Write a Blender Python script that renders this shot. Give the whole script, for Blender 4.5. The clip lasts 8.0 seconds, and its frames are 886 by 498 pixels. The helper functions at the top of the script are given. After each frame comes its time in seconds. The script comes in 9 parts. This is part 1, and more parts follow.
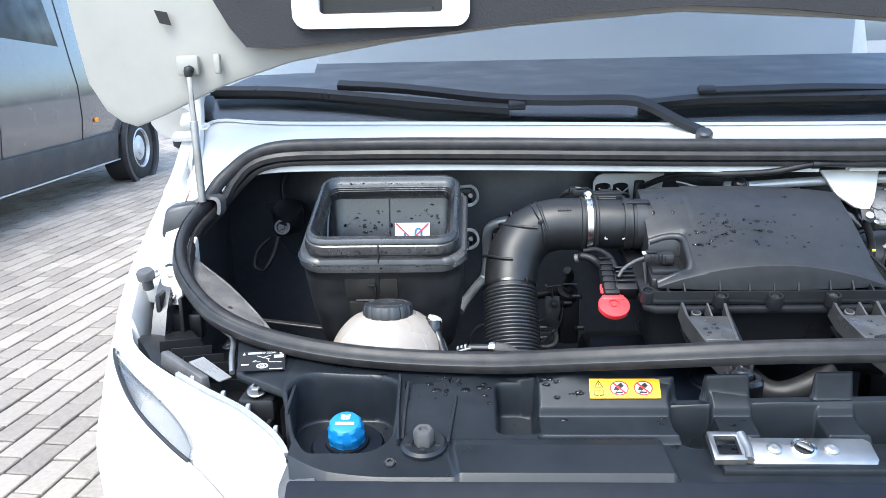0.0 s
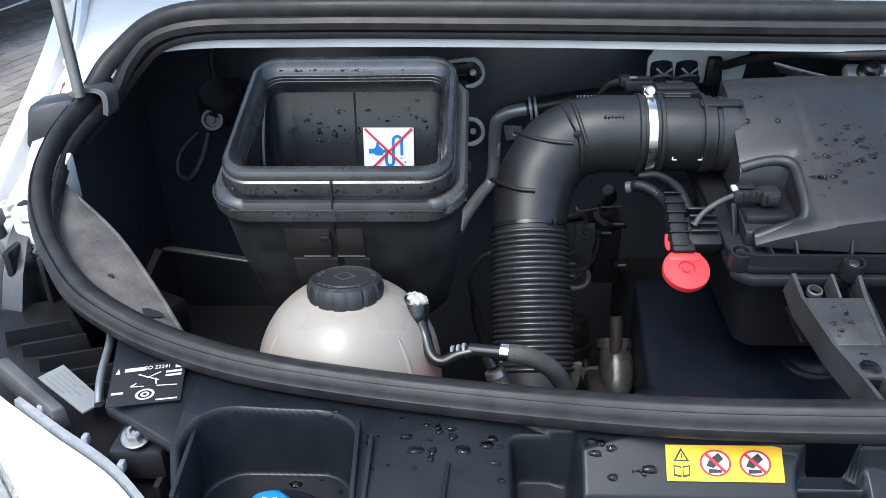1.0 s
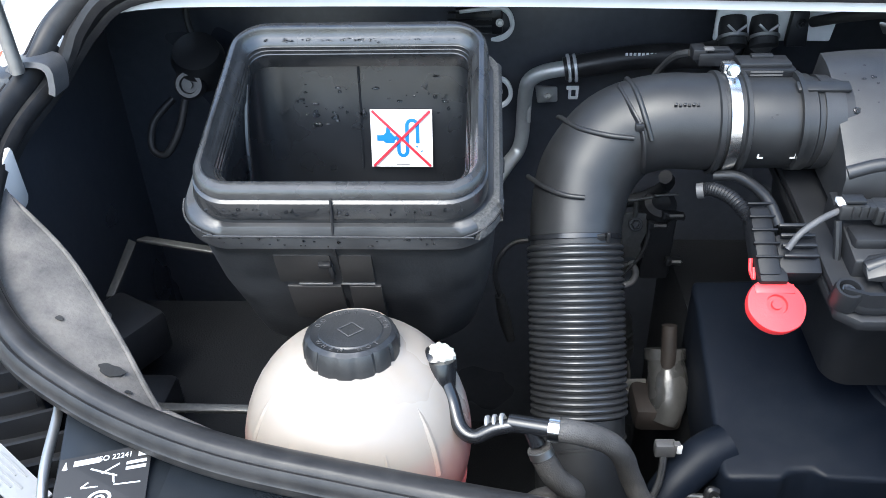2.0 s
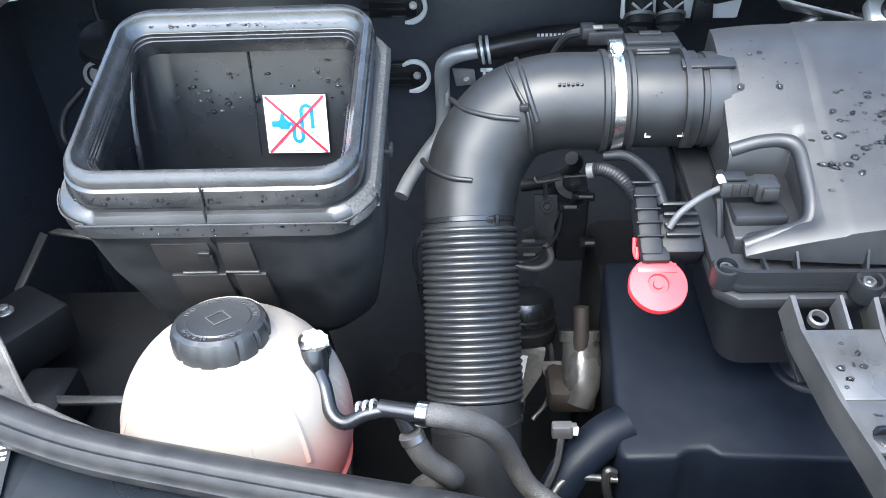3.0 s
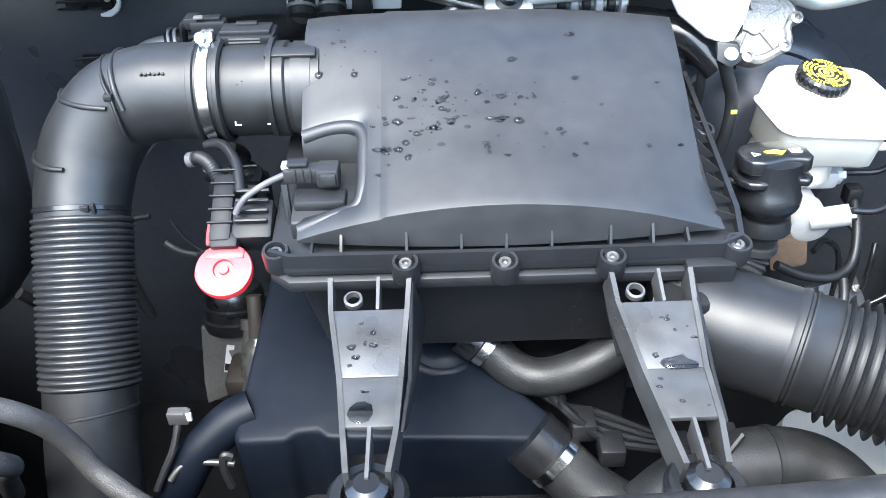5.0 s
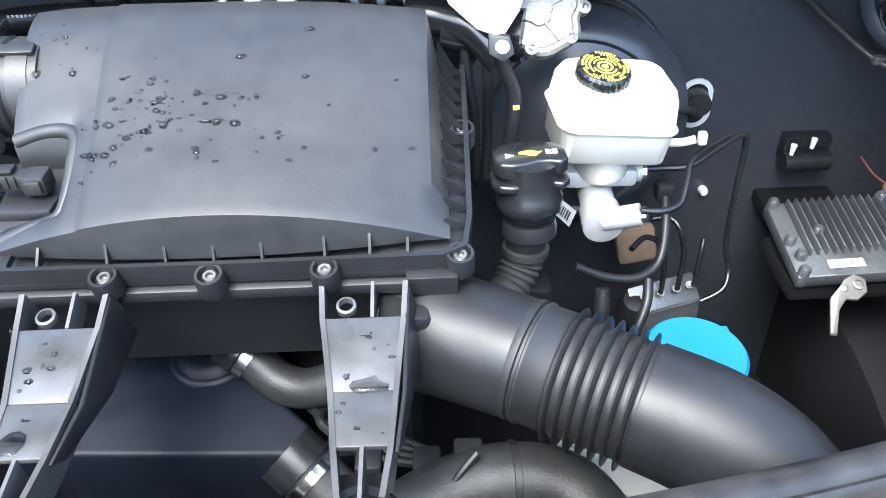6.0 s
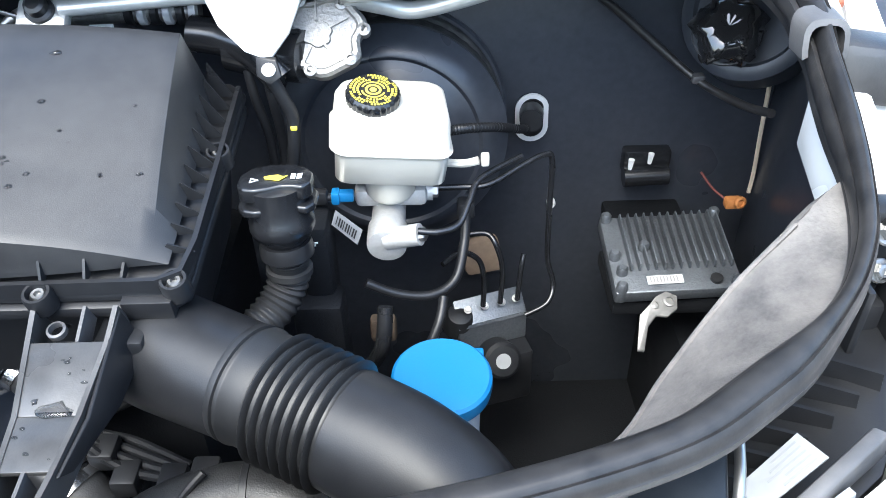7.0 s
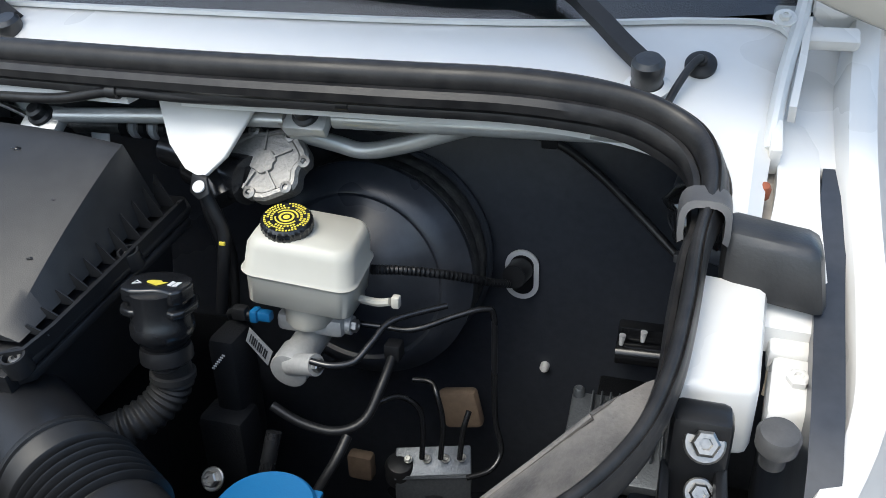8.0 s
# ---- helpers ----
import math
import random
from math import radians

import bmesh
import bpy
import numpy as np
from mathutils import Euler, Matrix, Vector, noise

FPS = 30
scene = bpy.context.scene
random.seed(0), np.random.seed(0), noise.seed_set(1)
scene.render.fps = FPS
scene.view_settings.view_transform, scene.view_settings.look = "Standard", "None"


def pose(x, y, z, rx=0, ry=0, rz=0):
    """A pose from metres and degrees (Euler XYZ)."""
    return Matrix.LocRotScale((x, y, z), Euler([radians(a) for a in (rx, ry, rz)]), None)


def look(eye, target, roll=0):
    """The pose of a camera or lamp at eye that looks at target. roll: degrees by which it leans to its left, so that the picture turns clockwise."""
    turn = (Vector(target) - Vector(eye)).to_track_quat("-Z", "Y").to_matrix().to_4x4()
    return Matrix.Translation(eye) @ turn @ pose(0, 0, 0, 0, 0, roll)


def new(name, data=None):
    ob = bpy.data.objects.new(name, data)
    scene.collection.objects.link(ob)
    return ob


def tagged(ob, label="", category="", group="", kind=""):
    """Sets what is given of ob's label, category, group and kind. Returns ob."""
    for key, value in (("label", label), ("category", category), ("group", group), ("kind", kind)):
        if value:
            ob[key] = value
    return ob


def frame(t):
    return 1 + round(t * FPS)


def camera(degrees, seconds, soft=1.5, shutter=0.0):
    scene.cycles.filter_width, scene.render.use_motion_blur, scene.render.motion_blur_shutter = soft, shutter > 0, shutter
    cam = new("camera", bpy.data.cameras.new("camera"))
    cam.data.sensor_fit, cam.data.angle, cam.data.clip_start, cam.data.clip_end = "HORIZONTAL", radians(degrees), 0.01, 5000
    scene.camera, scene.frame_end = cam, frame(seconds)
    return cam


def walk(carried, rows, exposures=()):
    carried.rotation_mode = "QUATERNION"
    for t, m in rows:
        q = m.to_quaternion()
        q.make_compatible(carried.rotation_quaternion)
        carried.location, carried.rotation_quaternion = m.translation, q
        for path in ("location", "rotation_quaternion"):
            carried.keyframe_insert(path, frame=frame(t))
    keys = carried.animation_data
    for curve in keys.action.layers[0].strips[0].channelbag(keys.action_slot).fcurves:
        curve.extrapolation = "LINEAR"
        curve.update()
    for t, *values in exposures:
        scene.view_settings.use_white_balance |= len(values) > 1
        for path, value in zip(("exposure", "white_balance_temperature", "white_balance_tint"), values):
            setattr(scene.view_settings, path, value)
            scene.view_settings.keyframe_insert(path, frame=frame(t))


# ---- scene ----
cam = camera(57.7, 8.0, 0.85)
PATH = [
    (0, (0.057, 0.054, 1.574), (-0.032, 1.99, 1.077), -1.2),
    (0.1, (0.056, 0.097, 1.576), (-0.038, 2.011, 1.002), -1.3),
    (0.2, (0.056, 0.142, 1.579), (-0.04, 2.034, 0.938), -1.2),
    (0.3, (0.056, 0.188, 1.581), (-0.037, 2.064, 0.894), -1.1),
    (0.4, (0.059, 0.237, 1.579), (-0.034, 2.105, 0.869), -1.2),
    (0.5, (0.059, 0.284, 1.586), (-0.027, 2.143, 0.854), -1.2),
    (0.7, (0.063, 0.37, 1.581), (-0.033, 2.214, 0.813), -1.3),
    (0.8, (0.06, 0.407, 1.578), (-0.034, 2.237, 0.778), -1.2),
    (1, (0.053, 0.464, 1.577), (-0.041, 2.244, 0.67), -1.3),
    (1.2, (0.046, 0.514, 1.579), (-0.054, 2.234, 0.564), -1.4),
    (2.3, (0.026, 0.662, 1.595), (-0.086, 2.314, 0.472), -2.0),
    (2.5, (0.049, 0.661, 1.59), (-0.067, 2.31, 0.463), -2.1),
    (3, (0.113, 0.656, 1.586), (0.022, 2.292, 0.44), -2.7),
    (3.5, (0.19, 0.651, 1.584), (0.117, 2.281, 0.428), -3.3),
    (4, (0.256, 0.646, 1.581), (0.191, 2.275, 0.423), -3.0),
    (4.2, (0.286, 0.644, 1.581), (0.227, 2.27, 0.418), -3.0),
    (5.3, (0.473, 0.647, 1.573), (0.473, 2.28, 0.418), -1.8),
    (5.5, (0.513, 0.656, 1.572), (0.514, 2.279, 0.403), -1.9),
    (6, (0.615, 0.684, 1.57), (0.627, 2.28, 0.365), -1.9),
    (6.5, (0.698, 0.697, 1.585), (0.719, 2.264, 0.342), -1.9),
    (7, (0.819, 0.687, 1.594), (0.823, 2.266, 0.367), -1.4),
    (7.1, (0.854, 0.684, 1.607), (0.838, 2.284, 0.408), -0.7),
    (7.2, (0.881, 0.676, 1.602), (0.83, 2.332, 0.482), -0.4),
    (7.3, (0.907, 0.669, 1.599), (0.807, 2.365, 0.545), -0.9),
    (7.4, (0.92, 0.661, 1.592), (0.797, 2.395, 0.603), -1.0),
    (7.5, (0.945, 0.659, 1.593), (0.766, 2.407, 0.638), -0.9),
    (7.7, (0.997, 0.675, 1.587), (0.692, 2.424, 0.665), -1.0),
    (8, (1.092, 0.733, 1.576), (0.567, 2.438, 0.671), -1.2),
]
EXPOSURES = [(t, stops, 5800 if t < 7.2 else 6150, 2) for t, stops in ((0.0, 2.13), (0.25, 1.80), (0.5, 1.5), (1.0, 1.52), (2.5, 2.80), (3.0, 3.04), (4.0, 3.18), (5.5, 3.18), (6.5, 3.08), (7.0, 2.74), (7.5, 1.90), (8.0, 1.20))]
walk(cam, [(t, look(eye, target, roll)) for t, eye, target, roll in PATH], EXPOSURES)

# ---- sky and sun ----
GROUND = 0.15
world = bpy.data.worlds.new("sky")
scene.world = world
world.use_nodes = True
wn = world.node_tree
sky = wn.nodes.new("ShaderNodeTexSky")
sky.sky_type = "NISHITA"
sky.sun_disc = False
sky.sun_elevation = radians(60)
sky.sun_rotation = radians(205)
sky.dust_density = 4.0
sky.air_density = 1.0
wn.links.new(sky.outputs[0], wn.nodes["Background"].inputs[0])
wn.nodes["Background"].inputs[1].default_value = 0.15
sun = new("sun", bpy.data.lights.new("sun", "SUN"))
sun.data.energy = 0.35
sun.data.angle = radians(25)
sun.data.color = (1.0, 0.95, 0.88)
sun.matrix_world = look((-2.6, -5.2, 10.2), (0, 0.6, 0))


# ---- materials ----
def mat(name, color, rough=0.5, metal=0.0, vary=0.25, scale=60.0, bump=0.15, big=6.0, dust=None, dust_amount=0.0, coat=0.0, spec=0.5,
        rough_vary=0.12, per_object=0.0, per_island=0.0, bump_scale=0.0, dust_scale=60.0):
    """A surface with fine grain, large blotches and optional dust."""
    m = bpy.data.materials.new(name)
    m.use_nodes = True
    nt = m.node_tree
    b = nt.nodes["Principled BSDF"]
    link = nt.links.new
    geo = nt.nodes.new("ShaderNodeNewGeometry")

    def tex(s, detail):
        n = nt.nodes.new("ShaderNodeTexNoise")
        n.inputs["Scale"].default_value = s
        n.inputs["Detail"].default_value = detail
        link(geo.outputs["Position"], n.inputs["Vector"])
        return n

    fine, large = tex(scale, 4), tex(big, 3)
    mix = nt.nodes.new("ShaderNodeMath")
    mix.operation = "ADD"
    link(fine.outputs["Fac"], mix.inputs[0])
    link(large.outputs["Fac"], mix.inputs[1])
    level = mix.outputs[0]
    for amount, kind in ((per_object, 0), (per_island, 1)):
        if amount:
            src = nt.nodes.new("ShaderNodeObjectInfo").outputs["Random"] if kind == 0 else geo.outputs["Random Per Island"]
            r = nt.nodes.new("ShaderNodeMapRange")
            r.inputs[3].default_value, r.inputs[4].default_value = -amount, amount
            link(src, r.inputs[0])
            a = nt.nodes.new("ShaderNodeMath")
            a.operation = "ADD"
            link(level, a.inputs[0])
            link(r.outputs[0], a.inputs[1])
            level = a.outputs[0]
    ramp = nt.nodes.new("ShaderNodeMapRange")
    ramp.inputs[1].default_value, ramp.inputs[2].default_value = 0.5, 1.5
    ramp.inputs[3].default_value, ramp.inputs[4].default_value = 1 - vary, 1 + vary
    ramp.clamp = False
    link(level, ramp.inputs[0])
    tint = nt.nodes.new("ShaderNodeVectorMath")
    tint.operation = "SCALE"
    tint.inputs[0].default_value = color
    link(ramp.outputs[0], tint.inputs["Scale"])
    base = tint.outputs[0]
    if dust:
        patch = tex(dust_scale, 6)
        spot = nt.nodes.new("ShaderNodeMapRange")
        spot.inputs[1].default_value, spot.inputs[2].default_value = 0.35, 0.8
        spot.inputs[3].default_value, spot.inputs[4].default_value = 0.0, dust_amount
        link(patch.outputs["Fac"], spot.inputs[0])
        blend = nt.nodes.new("ShaderNodeMix")
        blend.data_type = "RGBA"
        link(spot.outputs[0], blend.inputs[0])
        link(base, blend.inputs[6])
        blend.inputs[7].default_value = (*dust, 1)
        base = blend.outputs[2]
    link(base, b.inputs["Base Color"])
    rr = nt.nodes.new("ShaderNodeMapRange")
    rr.inputs[1].default_value, rr.inputs[2].default_value = 0.3, 0.7
    rr.inputs[3].default_value, rr.inputs[4].default_value = max(0.02, rough - rough_vary), min(1, rough + rough_vary)
    link(large.outputs["Fac"], rr.inputs[0])
    link(rr.outputs[0], b.inputs["Roughness"])
    b.inputs["Metallic"].default_value = metal
    b.inputs["Specular IOR Level"].default_value = spec
    b.inputs["Coat Weight"].default_value = coat
    b.inputs["Coat Roughness"].default_value = 0.06
    if bump:
        g = tex(bump_scale, 3) if bump_scale else fine
        bn = nt.nodes.new("ShaderNodeBump")
        bn.inputs["Strength"].default_value = bump
        bn.inputs["Distance"].default_value = 0.002
        link(g.outputs["Fac"], bn.inputs["Height"])
        link(bn.outputs[0], b.inputs["Normal"])
    return m


def clear(name, color, rough=0.0, ior=1.45):
    m = bpy.data.materials.new(name)
    m.use_nodes = True
    b = m.node_tree.nodes["Principled BSDF"]
    b.inputs["Base Color"].default_value = (*color, 1)
    b.inputs["Roughness"].default_value = rough
    b.inputs["Transmission Weight"].default_value = 1.0
    b.inputs["IOR"].default_value = ior
    return m


BLACK = mat("black_plastic", (0.0105, 0.011, 0.0125), 0.38, vary=0.3, scale=900, bump=0.05, big=9, dust=(0.10, 0.10, 0.10), dust_amount=0.05, spec=0.38)
SATIN = mat("satin_black_plastic", (0.009, 0.0095, 0.011), 0.25, vary=0.2, scale=700, bump=0.025, big=12, rough_vary=0.07, dust=(0.12, 0.12, 0.12), dust_amount=0.03, spec=0.65)
GRAINED = mat("grained_black_plastic", (0.014, 0.0145, 0.016), 0.44, vary=0.3, scale=1400, bump=0.08, big=10, rough_vary=0.07, dust=(0.14, 0.14, 0.14), dust_amount=0.07, spec=0.52)
DUCT = mat("semi_matt_black_plastic", (0.0105, 0.011, 0.012), 0.45, vary=0.2, scale=900, bump=0.04, big=12, rough_vary=0.08, dust=(0.12, 0.12, 0.12), dust_amount=0.07, spec=0.44)
BELLOWS = mat("shiny_bellows_rubber", (0.017, 0.0176, 0.019), 0.33, vary=0.2, scale=900, bump=0.03, big=12, rough_vary=0.06, dust=(0.14, 0.14, 0.14), dust_amount=0.07, spec=0.85)
RIMRUB = mat("wet_grey_rubber", (0.014, 0.0145, 0.0155), 0.24, vary=0.2, scale=500, bump=0.06, big=22, rough_vary=0.12, dust=(0.14, 0.14, 0.14), dust_amount=0.12, dust_scale=90, spec=0.85)
LATCH = mat("smooth_brownish_plastic", (0.026, 0.024, 0.0225), 0.38, vary=0.15, scale=300, bump=0.03, big=20)
# the bonnet's white paint, darkened in colour for the shade on its underside
BONNETIN = mat("shaded_white_underside", (0.27, 0.265, 0.24), 0.42, vary=0.06, scale=50, bump=0.02, big=6, dust=(0.36, 0.34, 0.30), dust_amount=0.3, dust_scale=9)
SCREW = mat("dull_screw_steel", (0.26, 0.26, 0.255), 0.36, metal=1.0, vary=0.2, scale=300, bump=0.1, big=40)
DULL = mat("dull_dark_metal", (0.085, 0.085, 0.083), 0.42, metal=0.7, vary=0.35, scale=250, bump=0.2, big=25)
DUSTY = mat("dusty_black_plastic", (0.0115, 0.012, 0.0132), 0.42, vary=0.2, scale=420, bump=0.10, big=14, dust=(0.12, 0.12, 0.12), dust_amount=0.24, dust_scale=26, spec=0.75)
GREYPL = mat("grey_plastic", (0.055, 0.055, 0.057), 0.45, vary=0.15, scale=700, bump=0.06, big=16, dust=(0.20, 0.19, 0.18), dust_amount=0.35, dust_scale=40)
FRONTPL = mat("front_panel_plastic", (0.0095, 0.0120, 0.0155), 0.37, vary=0.3, scale=1200, bump=0.05, big=8, dust=(0.09, 0.097, 0.105), dust_amount=0.06, spec=0.36)
COVER = mat("engine_cover_plastic", (0.0042, 0.0065, 0.0118), 0.46, vary=0.2, scale=1500, bump=0.10, big=7, dust=(0.12, 0.12, 0.13), dust_amount=0.03, spec=0.17)
RUBBER = mat("black_rubber", (0.012, 0.012, 0.013), 0.42, vary=0.3, scale=400, bump=0.06, big=12, dust=(0.14, 0.13, 0.12), dust_amount=0.14, dust_scale=60, spec=0.36)
APRON = mat("dusty_rubber", (0.075, 0.070, 0.066), 0.62, vary=0.4, scale=300, bump=0.3, big=10, dust=(0.22, 0.20, 0.18), dust_amount=0.6, dust_scale=40)
HOSE = mat("hose_rubber", (0.014, 0.0145, 0.0155), 0.46, vary=0.25, scale=700, bump=0.2, big=18, dust=(0.13, 0.13, 0.13), dust_amount=0.11, spec=0.4)
WHITE = mat("white_paint", (0.71, 0.70, 0.675), 0.34, vary=0.03, scale=40, bump=0.0, big=5, dust=(0.42, 0.38, 0.33), dust_amount=0.25, coat=0.25, dust_scale=7)
WHITEIN = mat("thin_white_paint", (0.72, 0.73, 0.72), 0.45, vary=0.05, scale=60, bump=0.05, big=8, dust=(0.35, 0.32, 0.28), dust_amount=0.3, dust_scale=18)
# black paint, its base lifted and blued in place of glare and sky reflection
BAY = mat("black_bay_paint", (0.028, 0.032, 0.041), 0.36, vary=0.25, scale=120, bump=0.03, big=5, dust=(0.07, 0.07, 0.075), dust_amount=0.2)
LINER = mat("wet_black_plastic", (0.0062, 0.0070, 0.0086), 0.32, vary=0.2, scale=500, bump=0.04, big=14, rough_vary=0.08, spec=1.0)
LEG = mat("pale_grey_plastic", (0.036, 0.035, 0.034), 0.36, vary=0.2, scale=600, bump=0.06, big=20, dust=(0.14, 0.137, 0.133), dust_amount=0.30, dust_scale=45, spec=0.8)
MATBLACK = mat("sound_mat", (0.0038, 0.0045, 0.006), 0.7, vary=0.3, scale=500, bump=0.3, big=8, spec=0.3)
PAD = mat("bonnet_pad", (0.022, 0.022, 0.025), 0.9, vary=0.2, scale=300, bump=0.4, big=6)
STEEL = mat("zinc_steel", (0.44, 0.435, 0.42), 0.44, metal=1.0, vary=0.18, scale=90, bump=0.06, big=14)
CHROME = mat("bright_steel", (0.75, 0.75, 0.74), 0.2, metal=1.0, vary=0.08, scale=150, bump=0.03, big=30)
CAST = mat("cast_aluminium", (0.27, 0.265, 0.255), 0.50, metal=0.8, vary=0.3, scale=300, bump=0.4, big=25)
FINS = mat("die_cast_housing", (0.135, 0.146, 0.160), 0.42, metal=0.7, vary=0.3, scale=350, bump=0.3, big=20)
MCAST = mat("pale_cast_aluminium", (0.46, 0.46, 0.45), 0.48, metal=0.45, vary=0.15, scale=250, bump=0.2, big=25)
SILVERPIPE = mat("zinc_plated_pipe", (0.50, 0.51, 0.50), 0.42, metal=0.55, vary=0.12, scale=120, bump=0.05, big=20)
RESERVOIR = mat("milky_plastic", (0.47, 0.455, 0.40), 0.4, vary=0.04, scale=40, bump=0.05, big=10)
RESERVOIR.node_tree.nodes["Principled BSDF"].inputs["Subsurface Weight"].default_value = 0.25
RESERVOIR.node_tree.nodes["Principled BSDF"].inputs["Subsurface Radius"].default_value = (0.02, 0.02, 0.018)
NECK = mat("translucent_neck", (0.42, 0.46, 0.50), 0.45, vary=0.06, scale=60, bump=0.05, big=10)
RED = mat("red_plastic", (0.72, 0.035, 0.04), 0.38, vary=0.06, scale=500, bump=0.06, big=20)
BLUE = mat("blue_plastic", (0.018, 0.17, 0.42), 0.4, vary=0.08, scale=600, bump=0.06, big=20)
SKYBLUE = mat("sky_blue_plastic", (0.013, 0.125, 0.30), 0.42, vary=0.06, scale=600, bump=0.06, big=20)
YELLOW = mat("yellow_print", (0.62, 0.52, 0.06), 0.5, vary=0.04, scale=200, bump=0.0)
LABELYEL = mat("yellow_label", (0.88, 0.50, 0.02), 0.4, vary=0.03, scale=100, bump=0.0)
LABEL = mat("white_label", (0.62, 0.62, 0.62), 0.4, vary=0.03, scale=100, bump=0.0)
SILVERLABEL = mat("silver_label", (0.24, 0.245, 0.25), 0.4, vary=0.1, scale=100, bump=0.0)
INK = mat("black_ink", (0.012, 0.012, 0.013), 0.4, vary=0.1, scale=200, bump=0.0)
INKGREY = mat("grey_ink", (0.20, 0.20, 0.20), 0.5, vary=0.1, scale=200, bump=0.0)
INKRED = mat("red_ink", (0.46, 0.012, 0.03), 0.4, vary=0.05, scale=200, bump=0.0)
INKBLUE = mat("blue_ink", (0.008, 0.14, 0.40), 0.4, vary=0.05, scale=200, bump=0.0)
LENSEDGE = mat("clear_grey_plastic", (0.30, 0.31, 0.325), 0.22, vary=0.2, scale=120, bump=0.05, big=30)
GRIME = mat("grimy_white_paint", (0.45, 0.42, 0.38), 0.6, vary=0.3, scale=90, bump=0.15, big=18, dust=(0.10, 0.085, 0.07), dust_amount=0.8, dust_scale=55)
DARKPL = mat("dull_black_plastic", (0.008, 0.0085, 0.010), 0.45, vary=0.25, scale=900, bump=0.06, big=14, dust=(0.10, 0.10, 0.10), dust_amount=0.05, spec=0.28)
GRIT = mat("gritty_dust", (0.028, 0.028, 0.028), 0.55, vary=0.35, scale=1100, bump=0.7, big=60, dust=(0.17, 0.17, 0.165), dust_amount=0.55, dust_scale=520)
SMOKE = mat("smoky_dusty_plastic", (0.026, 0.026, 0.0255), 0.30, vary=0.4, scale=160, bump=0.2, big=30, dust=(0.14, 0.135, 0.13), dust_amount=0.28, dust_scale=60)
WOVEN = mat("woven_grey_rubber", (0.045, 0.043, 0.041), 0.55, vary=0.3, scale=900, bump=0.4, big=24, dust=(0.13, 0.125, 0.12), dust_amount=0.4, dust_scale=80)
ZINC = mat("pale_zinc", (0.55, 0.56, 0.57), 0.42, metal=0.25, vary=0.15, scale=200, bump=0.05, big=30)
PALESTEEL = mat("dull_pale_steel", (0.20, 0.195, 0.185), 0.46, metal=0.5, vary=0.25, scale=260, bump=0.12, big=30)
CANSTEEL = mat("dark_pressed_steel", (0.10, 0.105, 0.11), 0.32, metal=0.9, vary=0.2, scale=200, bump=0.05, big=20)
WETSPOT = mat("wet_rubber_stain", (0.016, 0.0155, 0.015), 0.4, vary=0.3, scale=300, bump=0.2)
BANDDUST = mat("dusty_rubber_band", (0.045, 0.045, 0.045), 0.6, vary=0.4, scale=220, bump=0.4, big=30, dust=(0.17, 0.165, 0.15), dust_amount=0.8, dust_scale=90)
RUST = mat("rusty_steel", (0.012, 0.008, 0.006), 0.75, vary=0.5, scale=80, bump=0.3, big=20)
TANFILL = mat("tan_filler", (0.20, 0.145, 0.10), 0.8, vary=0.25, scale=120, bump=0.2)
ORANGE = mat("orange_connector", (0.42, 0.17, 0.05), 0.5, vary=0.2, scale=200, bump=0.05)
GLASS = clear("windscreen_glass", (0.80, 0.85, 0.88), 0.0)
LENS = clear("headlight_lens", (0.95, 0.96, 0.97), 0.02)
DROP = clear("water", (0.30, 0.31, 0.33), 0.0, 1.33)
TYRE = mat("tyre_rubber", (0.022, 0.022, 0.022), 0.75, vary=0.3, scale=120, bump=0.3)
RIM = mat("silver_wheel", (0.60, 0.61, 0.62), 0.38, metal=0.6, vary=0.15, scale=60, bump=0.05)
GREYVAN = mat("dark_grey_paint", (0.11, 0.108, 0.108), 0.16, vary=0.1, scale=20, bump=0.0, coat=1.0)
TRIM = mat("van_trim", (0.04, 0.04, 0.043), 0.6, vary=0.2, scale=200, bump=0.2)
AMBER = mat("amber_lens", (0.85, 0.30, 0.01), 0.25, vary=0.05, scale=100, bump=0.0)
PAVER = mat("concrete_paver", (0.235, 0.208, 0.180), 0.85, vary=0.3, scale=55, bump=0.5, big=1.2, per_object=0.45, per_island=0.45, dust=(0.22, 0.195, 0.168), dust_amount=0.35, dust_scale=2.0)
FARPAVE = mat("far_paving", (0.20, 0.178, 0.155), 0.9, vary=0.3, scale=9, bump=0.3, big=0.8)
PARTITION = mat("partition_board", (0.30, 0.31, 0.32), 0.6, vary=0.08, scale=60, bump=0.03, big=4)
LAMPIN = mat("lamp_reflector", (0.74, 0.72, 0.68), 0.24, metal=0.8, vary=0.1, scale=60, bump=0.0)
JOINT = mat("sandy_joint", (0.05, 0.045, 0.04), 0.95, vary=0.3, scale=80, bump=0.4)


